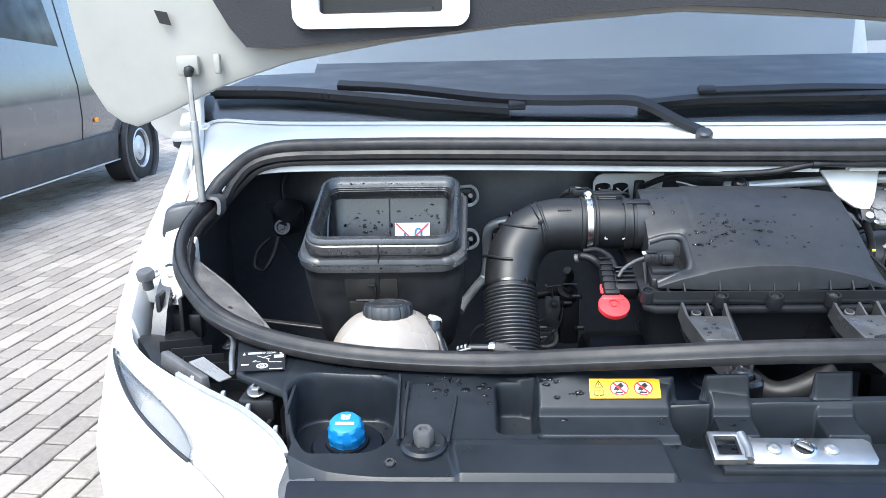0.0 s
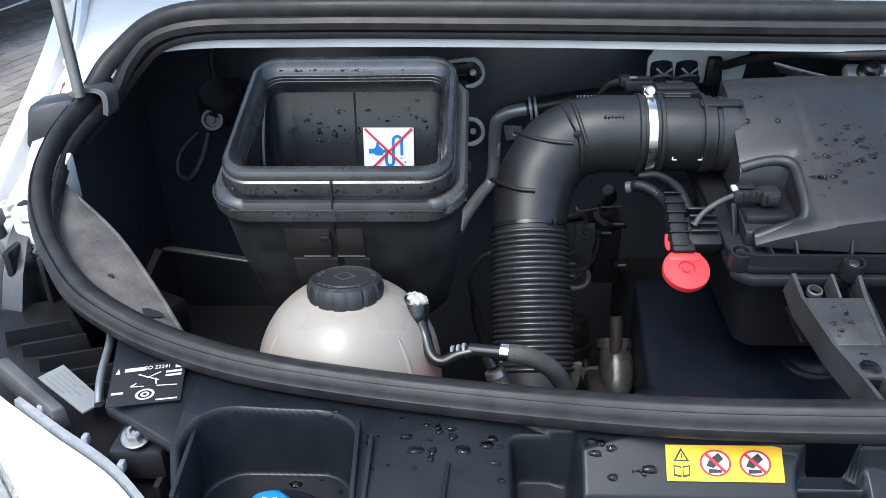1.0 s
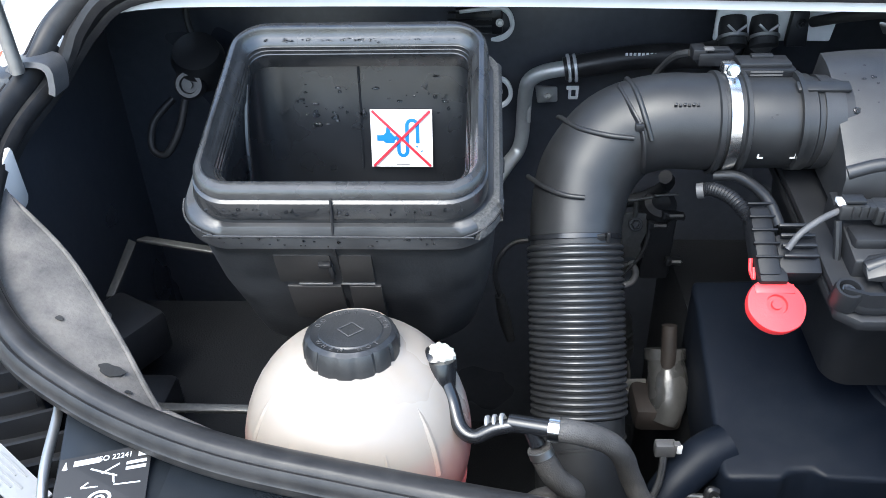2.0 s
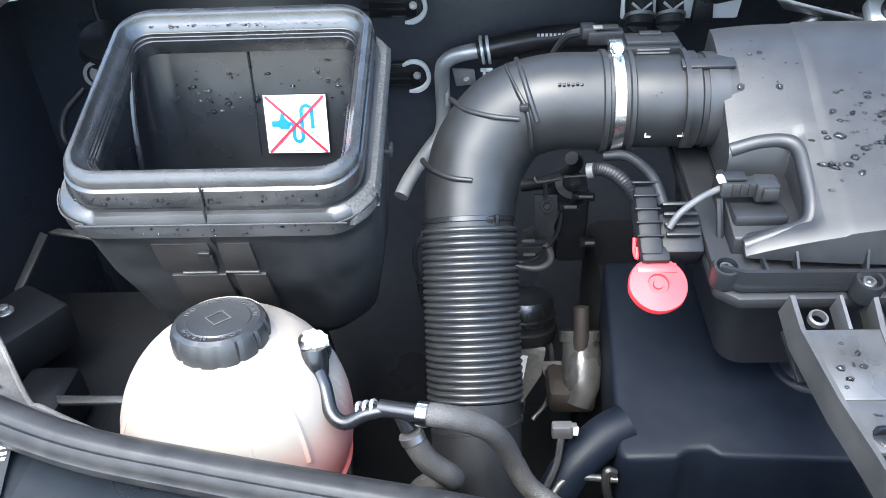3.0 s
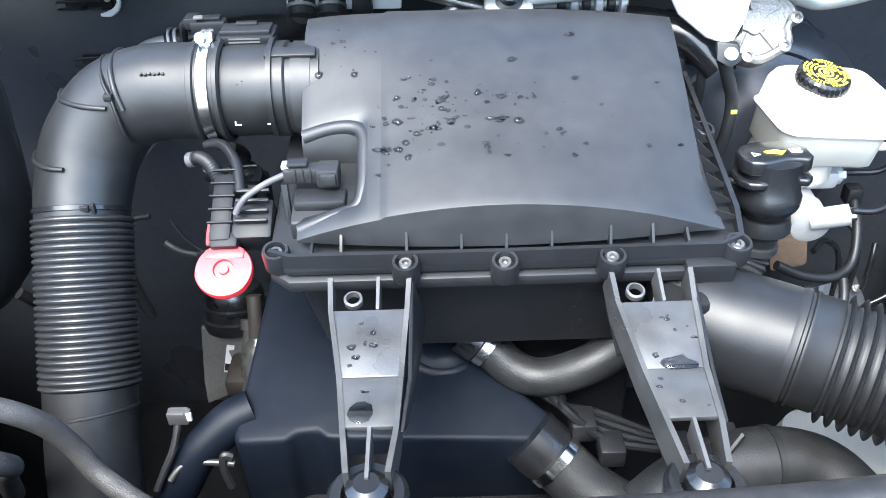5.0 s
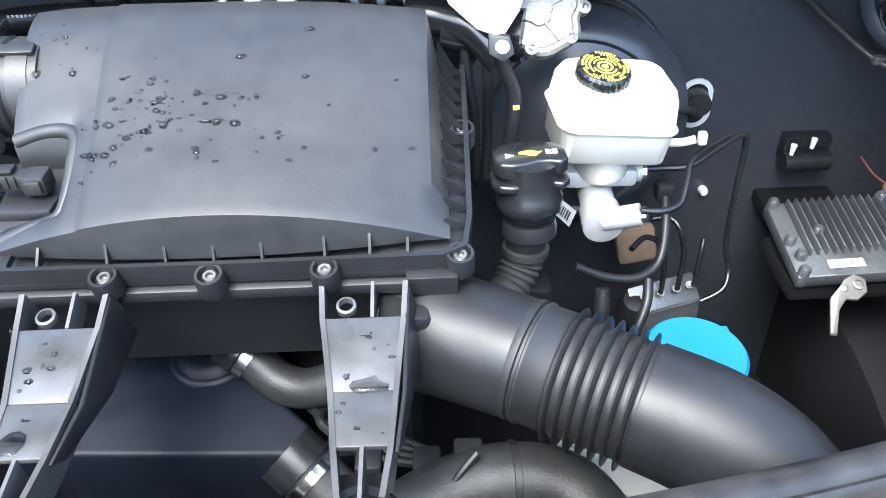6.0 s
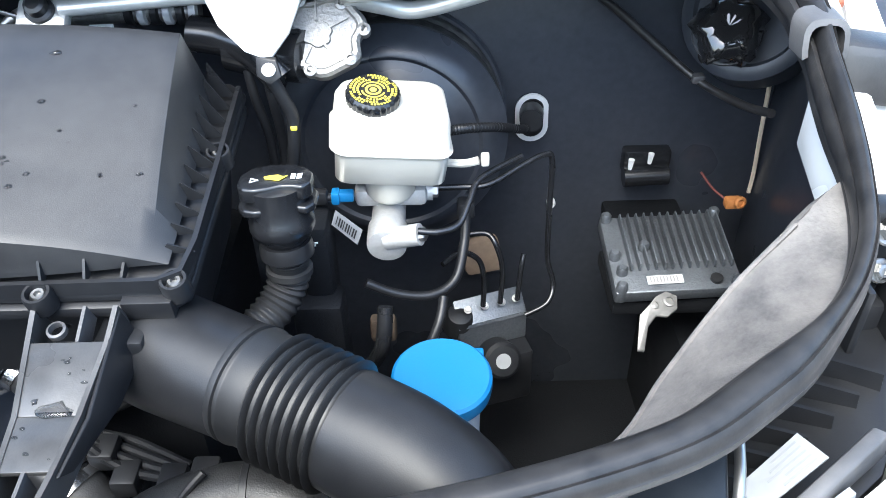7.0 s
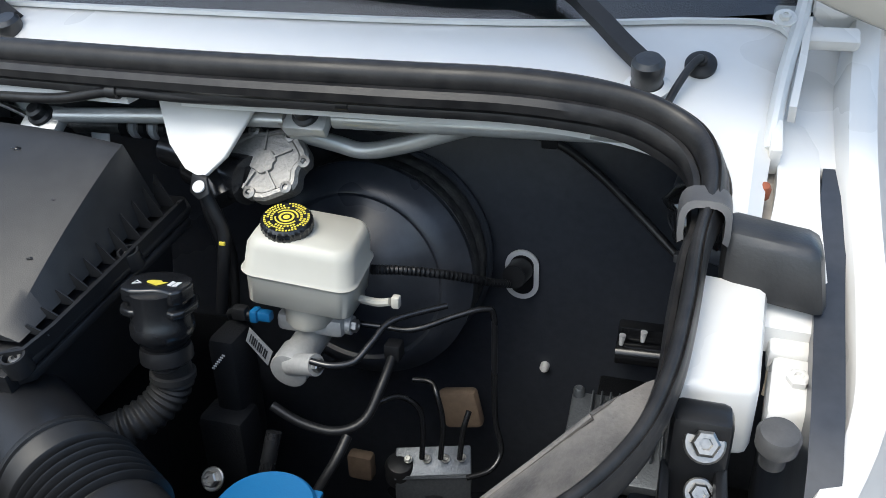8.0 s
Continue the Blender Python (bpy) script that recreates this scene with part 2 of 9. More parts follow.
def tank_material():
    """Milky tank with pink coolant showing through its lower half."""
    m = mat("coolant_tank_plastic", (0.295, 0.259, 0.222), 0.34, vary=0.05, scale=30, bump=0.04, big=12)
    nt = m.node_tree
    b = nt.nodes["Principled BSDF"]
    src = b.inputs["Base Color"].links[0].from_socket
    geo = nt.nodes.new("ShaderNodeNewGeometry")
    sep = nt.nodes.new("ShaderNodeSeparateXYZ")
    nt.links.new(geo.outputs["Position"], sep.inputs[0])
    edge = nt.nodes.new("ShaderNodeMapRange")
    edge.inputs[1].default_value, edge.inputs[2].default_value = 1.182, 1.100
    edge.inputs[3].default_value, edge.inputs[4].default_value = 0.0, 0.95
    nt.links.new(sep.outputs[2], edge.inputs[0])
    mx = nt.nodes.new("ShaderNodeMix")
    mx.data_type = "RGBA"
    nt.links.new(edge.outputs[0], mx.inputs[0])
    nt.links.new(src, mx.inputs[6])
    mx.inputs[7].default_value = (0.60, 0.085, 0.06, 1)
    nt.links.new(mx.outputs[2], b.inputs["Base Color"])
    b.inputs["Subsurface Weight"].default_value = 0.3
    b.inputs["Subsurface Radius"].default_value = (0.02, 0.016, 0.014)
    return m


TANK = tank_material()

# ---- geometry helpers ----
PLACE = {}


def step(a, b, x):
    t = max(0.0, min(1.0, (x - a) / (b - a)))
    return t * t * (3 - 2 * t)


def V(*a):
    return Vector(a)


def bm_of(verts, faces):
    bm = bmesh.new()
    vs = [bm.verts.new(v) for v in verts]
    for f in faces:
        try:
            bm.faces.new([vs[i] for i in f])
        except ValueError:
            pass
    bmesh.ops.recalc_face_normals(bm, faces=bm.faces[:])
    return bm


def join(*parts):
    out = parts[0]
    for p in parts[1:]:
        me = bpy.data.meshes.new("tmp")
        p.to_mesh(me)
        out.from_mesh(me)
        bpy.data.meshes.remove(me)
        p.free()
    return out


def soften(bm, width, segments=2, angle=30):
    if width > 0:
        es = [e for e in bm.edges if len(e.link_faces) == 2 and e.calc_face_angle(0) > radians(angle)]
        bmesh.ops.bevel(bm, geom=es, offset=width, segments=segments, affect="EDGES", profile=0.5, clamp_overlap=True)
    return bm


def part(name, bm, material, parent=None, label="", smooth=38):
    """Links a bmesh as one mesh object under a thing or part."""
    c = Vector((0, 0, 0))
    if len(bm.verts):
        lo = [min(v.co[i] for v in bm.verts) for i in range(3)]
        hi = [max(v.co[i] for v in bm.verts) for i in range(3)]
        c = Vector([(a + b) / 2 for a, b in zip(lo, hi)])
    if parent is None:
        c.z = lo[2]
    bmesh.ops.translate(bm, verts=bm.verts[:], vec=-c)
    me = bpy.data.meshes.new(name)
    bm.to_mesh(me)
    bm.free()
    for p in me.polygons:
        p.use_smooth = True
    me.set_sharp_from_angle(angle=radians(smooth))
    me.materials.append(material)
    ob = new(name, me)
    ob.location = c
    PLACE[ob] = c
    if parent is not None:
        ob.parent = parent
        ob.matrix_parent_inverse = Matrix.Translation(-PLACE[parent])
    if label:
        tagged(ob, label)
    return ob


def thing(name, label, category, base, group="", kind=""):
    ob = new(name)
    ob.location = base
    ob.empty_display_size = 0.05
    PLACE[ob] = Vector(base)
    return tagged(ob, label, category, group, kind)


def block(c, size, bevel=0.003, rot=None, segments=2):
    sx, sy, sz = [s / 2 for s in size]
    m = Matrix.Translation(c) @ (rot if rot else Matrix.Identity(4))
    vs = [m @ Vector((x * sx, y * sy, z * sz)) for z in (-1, 1) for y in (-1, 1) for x in (-1, 1)]
    fs = [(0, 2, 3, 1), (4, 5, 7, 6), (0, 1, 5, 4), (2, 6, 7, 3), (0, 4, 6, 2), (1, 3, 7, 5)]
    return soften(bm_of(vs, fs), bevel, segments)


def hexa(bottom, top, bevel=0.003):
    """A six-sided solid from four bottom and four top corners, both in the same turn."""
    vs = [Vector(p) for p in (*bottom, *top)]
    fs = [(3, 2, 1, 0), (4, 5, 6, 7), (0, 1, 5, 4), (1, 2, 6, 5), (2, 3, 7, 6), (3, 0, 4, 7)]
    return soften(bm_of(vs, fs), bevel)


def slab(points, depth, bevel=0.002):
    """A plate from its outline, thickened by the vector depth."""
    n = len(points)
    vs = [Vector(p) for p in points] + [Vector(p) + Vector(depth) for p in points]
    fs = [tuple(range(n)), tuple(range(2 * n - 1, n - 1, -1))] + [(i, i + n, (i + 1) % n + n, (i + 1) % n) for i in range(n)]
    return soften(bm_of(vs, fs), bevel)


def smoothed(points, n=8, closed=False):
    """Catmull-Rom through the points."""
    ps = [Vector(p) for p in points]
    out, m = [], len(ps)
    for i in range(m if closed else m - 1):
        a, b, c, d = (ps[(i + k) % m] if closed else ps[max(0, min(m - 1, i + k))] for k in (-1, 0, 1, 2))
        for j in range(n):
            t = j / n
            out.append(0.5 * ((2 * b) + (c - a) * t + (2 * a - 5 * b + 4 * c - d) * t * t + (3 * b - a - 3 * c + d) * t ** 3))
    if not closed:
        out.append(ps[-1])
    return out


def loft(rings, cap_start=True, cap_end=True, closed=False):
    """Faces between rings of equal count."""
    n = len(rings[0])
    vs = [Vector(p) for r in rings for p in r]
    fs = []
    rows = len(rings)
    for i in range(rows if closed else rows - 1):
        k = (i + 1) % rows
        for j in range(n):
            fs.append((i * n + j, i * n + (j + 1) % n, k * n + (j + 1) % n, k * n + j))
    if cap_start and not closed:
        fs.append(tuple(range(n - 1, -1, -1)))
    if cap_end and not closed:
        fs.append(tuple((rows - 1) * n + j for j in range(n)))
    return bm_of(vs, fs)


def turns(path, hint=None, closed=False):
    """Side and up vectors along a path: carried along, or kept to the hint."""
    out, m = [], len(path)
    up = None
    for i, p in enumerate(path):
        a = path[(i - 1) % m] if closed else path[max(0, i - 1)]
        b = path[(i + 1) % m] if closed else path[min(m - 1, i + 1)]
        t = (b - a).normalized()
        if hint is not None:
            u = Vector(hint)
        elif up is None:
            u = Vector((0, 0, 1)) if abs(t.z) < 0.9 else Vector((0, 1, 0))
        else:
            u = up
        up = (u - t * u.dot(t)).normalized()
        out.append((t.cross(up), up))
    return out


def tube(points, radius, sides=14, n=8, caps=True, raw=False, flat=1.0):
    """A round pipe along a smooth path; the radius may be a list along the points or a function of 0..1."""
    path = [Vector(p) for p in points] if raw else smoothed(points, n)
    rings = []
    m = len(path)
    for i, (p, (s, u)) in enumerate(zip(path, turns(path))):
        f = i / (m - 1)
        if callable(radius):
            r = radius(f)
        elif isinstance(radius, (list, tuple)):
            g = f * (len(radius) - 1)
            k = min(int(g), len(radius) - 2)
            r = radius[k] + (radius[k + 1] - radius[k]) * (g - k)
        else:
            r = radius
        rings.append([p + s * (r * math.cos(q)) + u * (r * flat * math.sin(q)) for q in (2 * math.pi * j / sides for j in range(sides))])
    return loft(rings, caps, caps)


def sweep(profile, path, hint=(0, 0, 1), caps=True):
    """A profile of (side, up) pairs carried along a path."""
    ps = [Vector(p) for p in path]
    rings = [[p + s * a + u * b for a, b in profile] for p, (s, u) in zip(ps, turns(ps, hint))]
    return loft(rings, caps, caps)


def axes(direction, hint=(0, 0, 1)):
    d = Vector(direction).normalized()
    h = Vector(hint)
    if abs(d.dot(h.normalized())) > 0.97:
        h = Vector((0, 1, 0))
    s = d.cross(h).normalized()
    return s, s.cross(d).normalized(), d


def lathe(origin, direction, profile, sides=32, wave=None, squash=1.0, caps=True):
    """A turned body: (radius, height) pairs along direction. wave(angle, k) may scale the radius."""
    s, u, d = axes(direction)
    o = Vector(origin)
    rings = []
    for k, (r, h) in enumerate(profile):
        rings.append([o + d * h + (s * math.cos(q) + u * squash * math.sin(q)) * max(r, 1e-4) * (wave(q, k) if wave else 1)
                      for q in (2 * math.pi * j / sides for j in range(sides))])
    return loft(rings, caps, caps)


def ring_at(origin, direction, radius, width, thick, sides=32):
    """A band round an axis."""
    s, u, d = axes(direction)
    o = Vector(origin)
    loops = [(radius, -width / 2), (radius + thick, -width / 2 + thick * 0.4), (radius + thick, width / 2 - thick * 0.4), (radius, width / 2)]
    return loft([[o + d * h + (s * math.cos(q) + u * math.sin(q)) * r for q in (2 * math.pi * j / sides for j in range(sides))] for r, h in loops], False, False, True)


def rrect(c, ux, uy, hw, hd, r, n=9):
    """A rounded rectangle as a ring of points."""
    c, ux, uy = Vector(c), Vector(ux), Vector(uy)
    out = []
    for sx, sy, a0 in ((1, 1, 0), (-1, 1, 90), (-1, -1, 180), (1, -1, 270)):
        for k in range(n + 1):
            a = radians(a0 + 90 * k / n)
            out.append(c + ux * (sx * (hw - r) + r * math.cos(a)) + uy * (sy * (hd - r) + r * math.sin(a)))
    return out


def bolt(name, place, direction, head, material, parent, washer=1.5, label=""):
    """A hexagon head with its washer."""
    s, u, d = axes(direction)
    o = Vector(place)
    w = lathe(o, d, [(head * washer, 0), (head * washer, head * 0.2), (head * washer * 0.9, head * 0.3)], 20)
    hexes = lathe(o + d * head * 0.3, d, [(head, 0), (head, head * 0.7), (head * 0.8, head * 0.85), (head * 0.45, head * 0.85), (head * 0.4, head * 0.5)], 6)
    return part(name, join(w, hexes), material, parent, label, 25)


def on_plane(o, ux, uy, pts):
    o, ux, uy = Vector(o), Vector(ux), Vector(uy)
    return [o + ux * a + uy * b for a, b in pts]


def circle_pts(cx, cy, r, n=20):
    return [(cx + r * math.cos(2 * math.pi * k / n), cy + r * math.sin(2 * math.pi * k / n)) for k in range(n)]


def print_ring(o, ux, uy, cx, cy, r, w, lift, n=24):
    """A flat annulus in a plane."""
    a = on_plane(o, ux, uy, circle_pts(cx, cy, r, n))
    b = on_plane(o, ux, uy, circle_pts(cx, cy, r - w, n))
    up = Vector(lift)
    return loft([a, [p + up for p in a], [p + up for p in b], b], False, False, True)


def lettering(text, o, ux, uy, height, material, name, parent, label=""):
    """Writing in the built-in font, laid in a plane with its middle at o."""
    cu = bpy.data.curves.new("text", "FONT")
    cu.body, cu.size, cu.align_x, cu.align_y, cu.extrude = text, height, "CENTER", "CENTER", 0.0002
    tmp = bpy.data.objects.new("text", cu)
    scene.collection.objects.link(tmp)
    me = bpy.data.meshes.new_from_object(tmp.evaluated_get(bpy.context.evaluated_depsgraph_get()))
    bpy.data.objects.remove(tmp)
    bm = bmesh.new()
    bm.from_mesh(me)
    o, ux, uy = Vector(o), Vector(ux).normalized(), Vector(uy).normalized()
    uz = ux.cross(uy)
    for v in bm.verts:
        v.co = o + ux * v.co.x + uy * v.co.y + uz * v.co.z
    return part(name, bm, material, parent, label)


CX = 0.37  # the van's middle


# ---- the van: body round the engine bay ----
def mir(p, s):
    """A place on the van's left (s = 1) or its mirror on the right (s = -1)."""
    return Vector((p[0] if s > 0 else 2 * CX - p[0], p[1], p[2]))


van = thing("van", "white delivery van with its bonnet open and engine bay bare", "van", (CX, 3.2, GROUND))

# cab and load space behind the windscreen
WS = math.tan(radians(38))
cab = hexa([(-0.55, 1.62, 0.55), (1.29, 1.62, 0.55), (1.36, 6.4, 0.55), (-0.62, 6.4, 0.55)],
           [(-0.515, 1.62, 1.40), (1.255, 1.62, 1.40), (1.36, 6.4, 1.40), (-0.62, 6.4, 1.40)], 0.03)
upper = hexa([(-0.62, 2.75, 1.404), (1.36, 2.75, 1.404), (1.36, 6.4, 1.404), (-0.62, 6.4, 1.404)],
             [(-0.45, 2.95, 2.70), (1.19, 2.95, 2.70), (1.19, 6.35, 2.70), (-0.45, 6.35, 2.70)], 0.08)
part("cab_body", join(cab, upper), WHITE, van)
for s in (1, -1):
    pillar = [mir(p, s) for p in ((-0.50, 1.53, 1.44), (-0.52, 1.80, 1.67), (-0.50, 2.30, 2.06), (-0.46, 2.85, 2.45))]
    part("windscreen_pillar", tube(pillar, [0.045, 0.05, 0.055, 0.06], 12), WHITE, van)
part("roof", hexa([(-0.47, 2.55, 2.24), (1.21, 2.55, 2.24), (1.21, 3.1, 2.5), (-0.47, 3.1, 2.5)],
                  [(-0.46, 2.55, 2.30), (1.20, 2.55, 2.30), (1.18, 3.1, 2.64), (-0.44, 3.1, 2.64)], 0.02), WHITE, van)
BASE_X = (-0.60, -0.44, -0.30, 0.0, 0.37, 0.75, 1.0, 1.08, 1.14, 1.30)
BASE_Y = (1.60, 1.535, 1.505, 1.465, 1.44, 1.455, 1.50, 1.525, 1.545, 1.61)
BASE_Z = (1.442, 1.440, 1.436, 1.435, 1.430, 1.424, 1.420, 1.421, 1.422, 1.424)
screen = []
for k in range(7):
    f = k / 6
    row = []
    for j in range(25):
        u = j / 24
        x = CX + (u - 0.5) * (1.80 - 0.12 * f)
        y = float(np.interp(x, BASE_X, BASE_Y)) * (1 - f) + (1.44 + 0.16 * (2 * u - 1) ** 2) * f
        row.append(V(x, y + 1.10 * f, float(np.interp(x, BASE_X, BASE_Z)) + 0.004 + 1.10 * f * WS))
    screen.append(row)
verts = [p for row in screen for p in row]
faces = [(i * 25 + j, i * 25 + j + 1, (i + 1) * 25 + j + 1, (i + 1) * 25 + j) for i in range(6) for j in range(24)]
glass = bm_of(verts, faces)
bmesh.ops.solidify(glass, geom=glass.faces[:], thickness=0.006)
part("windscreen", glass, GLASS, van, "dark tinted windscreen reflecting the sky")
part("dashboard", hexa([(-0.55, 1.60, 1.38), (1.29, 1.60, 1.38), (1.29, 2.5, 1.38), (-0.55, 2.5, 1.38)],
                       [(-0.55, 1.66, 1.46), (1.29, 1.66, 1.46), (1.29, 2.5, 1.52), (-0.55, 2.5, 1.52)], 0.02), MATBLACK, van)
part("cab_partition", block((CX, 2.70, 1.98), (1.72, 0.03, 1.12), 0.01), PARTITION, van, "grey partition behind the seats")
# paper behind the windscreen
paper = thing("paper_sheet", "white paper sheet lying behind the windscreen", "paper", (-0.31, 1.67, 1.53))
part("sheet", slab([V(-0.405, 1.639, 1.516), V(-0.254, 1.620, 1.520), V(-0.249, 1.690, 1.575), V(-0.40, 1.700, 1.570)], (0, -0.001, 0.001), 0), LABEL, paper)

# cowl panel between seal and windscreen
cowl_front = [(-0.398, 1.310, 1.322), (-0.396, 1.335, 1.336), (-0.385, 1.362, 1.356), (-0.358, 1.387, 1.380), (-0.295, 1.396, 1.397), (-0.15, 1.392, 1.400), (0.10, 1.384, 1.399), (CX, 1.376, 1.394),
              (0.65, 1.374, 1.390), (0.85, 1.380, 1.389), (0.97, 1.390, 1.386), (1.05, 1.396, 1.376), (1.100, 1.388, 1.364), (1.126, 1.362, 1.353), (1.136, 1.330, 1.342), (1.136, 1.290, 1.326)]
cowl_back = [(-0.420, 1.310, 1.318), (-0.424, 1.370, 1.348), (-0.430, 1.430, 1.380), (-0.440, 1.500, 1.420), (-0.420, 1.532, 1.440), (-0.30, 1.505, 1.436), (0.0, 1.465, 1.435), (CX, 1.440, 1.430),
             (0.72, 1.453, 1.425), (0.90, 1.478, 1.421), (1.02, 1.505, 1.420), (1.10, 1.528, 1.420), (1.172, 1.524, 1.417), (1.181, 1.470, 1.388), (1.166, 1.385, 1.350), (1.157, 1.290, 1.312)]
cf, cb = smoothed(cowl_front, 5), smoothed(cowl_back, 5)
rings = []
for a, b in zip(cf, cb):
    m1 = a.lerp(b, 0.5) + V(0, 0, 0.006)
    rings.append([a, m1, b, b - V(0, 0, 0.03), a - V(0, -0.004, 0.02)])
part("cowl_panel", loft(rings), WHITE, van, "white painted cowl panel with water stains")
lip = [V(p.x, p.y - 0.004, p.z - 0.033) for p in cf[12:-14]]
near_, far_ = [p for p in lip if p.x < 0.62], [p for p in lip if p.x > 0.60]
part("cowl_flange", sweep([(0.0, 0.006), (0.022, 0.005), (0.024, 0.015), (0.0, 0.017)], near_), WHITEIN, van, "white flange under the rubber seal")
part("cowl_flange", sweep([(0.0, 0.006), (0.014, 0.005), (0.016, 0.015), (0.0, 0.017)], far_), WHITEIN, van, "white flange under the rubber seal")
part("glass_edge_trim", sweep([(0.002, -0.003), (0.002, 0.001), (-0.003, 0.002), (-0.003, 0.0)], [p + V(0, -0.002, 0.004) for p in cb[18:-12]]), WHITEIN, van)

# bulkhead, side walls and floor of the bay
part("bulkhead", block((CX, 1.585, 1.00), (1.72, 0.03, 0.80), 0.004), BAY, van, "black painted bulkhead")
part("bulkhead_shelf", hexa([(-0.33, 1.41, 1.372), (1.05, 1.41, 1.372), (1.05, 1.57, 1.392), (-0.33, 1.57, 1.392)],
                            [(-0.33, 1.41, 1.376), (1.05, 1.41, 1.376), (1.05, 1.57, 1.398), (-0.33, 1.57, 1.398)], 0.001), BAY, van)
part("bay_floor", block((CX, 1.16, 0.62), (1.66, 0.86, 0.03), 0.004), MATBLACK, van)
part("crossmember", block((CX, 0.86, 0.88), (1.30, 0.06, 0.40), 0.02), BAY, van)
for s in (1, -1):
    inset = 0.0 if s > 0 else -0.060
    wall = [mir((p[0] + inset, p[1], p[2]), s) for p in ((-0.385, 1.08, 1.13), (-0.390, 1.15, 1.235), (-0.400, 1.30, 1.290), (-0.408, 1.40, 1.335), (-0.430, 1.58, 1.37))]
    low = [V(p.x, p.y, 0.62) for p in wall]
    side = [[a, b, b + mir((-0.02, 0, 0), s) - mir((0, 0, 0), s), a + mir((-0.02, 0, 0), s) - mir((0, 0, 0), s)] for a, b in zip(smoothed(wall, 4), smoothed(low, 4))]
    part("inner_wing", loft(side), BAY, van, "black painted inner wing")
    tower = lathe(mir((-0.415, 1.515, 1.262), s), V(0.45 * s, -0.62, 0.45), [(0.075, -0.06), (0.074, -0.006), (0.068, 0.0), (0.060, 0.001), (0.056, -0.003), (0.040, -0.004), (0.001, -0.004)], 40)
    if s < 0:
        part("wing_pressing", tower, BAY, van, "shallow round pressing in the inner wing")
    rear, wide = (0.0, 0.0) if s > 0 else (0.018, 0.012)
    rail_top = [mir(p, s) + V(0, rear, rear * 0.3) for p in ((-0.372, 1.15, 1.264), (-0.408 - wide, 1.16, 1.262), (-0.414 - wide, 1.25, 1.290), (-0.376, 1.25, 1.294))]
    rail_low = [p - V(0, 0, 0.055) for p in rail_top]
    part("wing_rail", hexa(rail_low, rail_top, 0.006), WHITE, van, "white painted wing rail")
    step_top = [mir(p, s) + V(0, rear, rear * 0.3) for p in ((-0.416 - wide, 1.178, 1.232), (-0.458 - 2 * wide, 1.19, 1.234), (-0.456 - 2 * wide, 1.225, 1.248), (-0.42 - wide, 1.225, 1.250))]
    ledge_top = [mir(p, s) + V(0, rear, rear * 0.3) for p in ((-0.418 - wide, 1.226, 1.250), (-0.448 - wide, 1.226, 1.250), (-0.450 - wide, 1.27, 1.264), (-0.42 - wide, 1.27, 1.268))]
    part("wing_ledge", hexa([p - V(0, 0, 0.02) for p in ledge_top], ledge_top, 0.004), WHITE, van, "white painted ledge under the clip")
    part("wing_bracket", hexa([p - V(0, 0, 0.03) for p in step_top], step_top, 0.006), WHITE, van, "white painted bolt-on bracket")
    bolt("wing_bolt", mir((-0.437 - wide, 1.207 + rear, 1.243), s), (0, -0.2, 1), 0.008, WHITE, van)
    # wing skin: a narrow rim with an inner wall and the outer side below it
    far = 0.0 if s > 0 else 0.030
    rim_line = [(-0.448, 1.094, 1.212), (-0.470, 1.19, 1.242), (-0.476, 1.27, 1.278), (-0.475, 1.35, 1.322), (-0.475, 1.42, 1.364), (-0.480, 1.50, 1.412), (-0.495, 1.60, 1.44)]
    mid = [(-0.470, 1.085, 1.05), (-0.505, 1.18, 1.07), (-0.530, 1.29, 1.10), (-0.545, 1.36, 1.12), (-0.560, 1.42, 1.13), (-0.575, 1.50, 1.14), (-0.590, 1.60, 1.16)]
    foot = [(-0.475, 1.08, 0.60), (-0.515, 1.17, 0.60), (-0.545, 1.28, 0.60), (-0.560, 1.36, 0.60), (-0.575, 1.42, 0.60), (-0.588, 1.50, 0.60), (-0.600, 1.60, 0.60)]
    rows = [smoothed([mir((p[0] - far * min(1.0, (p[1] - 1.06) / 0.14), p[1], p[2]), s) for p in r], 6) for r in (rim_line, mid, foot)]
    out = V(-1 if s > 0 else 1, 0, 0)
    skin = []
    for a, b, c in zip(*rows):
        skin.append([a - out * 0.036 - V(0, 0, 0.060), a - out * 0.031 - V(0, 0, 0.030), a - out * 0.024 - V(0, 0, 0.004), a - out * 0.021 + V(0, 0, 0.001), a - out * 0.010 + V(0, 0, 0.003), a - out * 0.002 + V(0, 0, 0.001), a, a + out * 0.001 - V(0, 0, 0.006), a.lerp(b, 0.4) + out * 0.004, b, c, c - out * 0.012])
    part("wing", loft(skin), WHITE, van, "white painted front wing")
    gut = [(-0.412, 1.255, 1.268), (-0.420, 1.29, 1.292), (-0.430, 1.35, 1.328), (-0.432, 1.40, 1.348), (-0.436, 1.44, 1.362)]
    gut_out = [(-0.440 - far, 1.255, 1.266), (-0.444 - far * 0.8, 1.29, 1.286), (-0.446 - far * 0.6, 1.35, 1.318), (-0.450 - far * 0.5, 1.40, 1.338), (-0.452 - far * 0.4, 1.44, 1.352)]
    strip = [[a, b, b - V(0, 0, 0.02), a - V(0, 0, 0.02)] for a, b in zip(smoothed([mir(p, s) for p in gut], 5), smoothed([mir(p, s) for p in gut_out], 5))]
    part("wing_flange", loft(strip), WHITE, van, "white painted flange with grime in its gap")
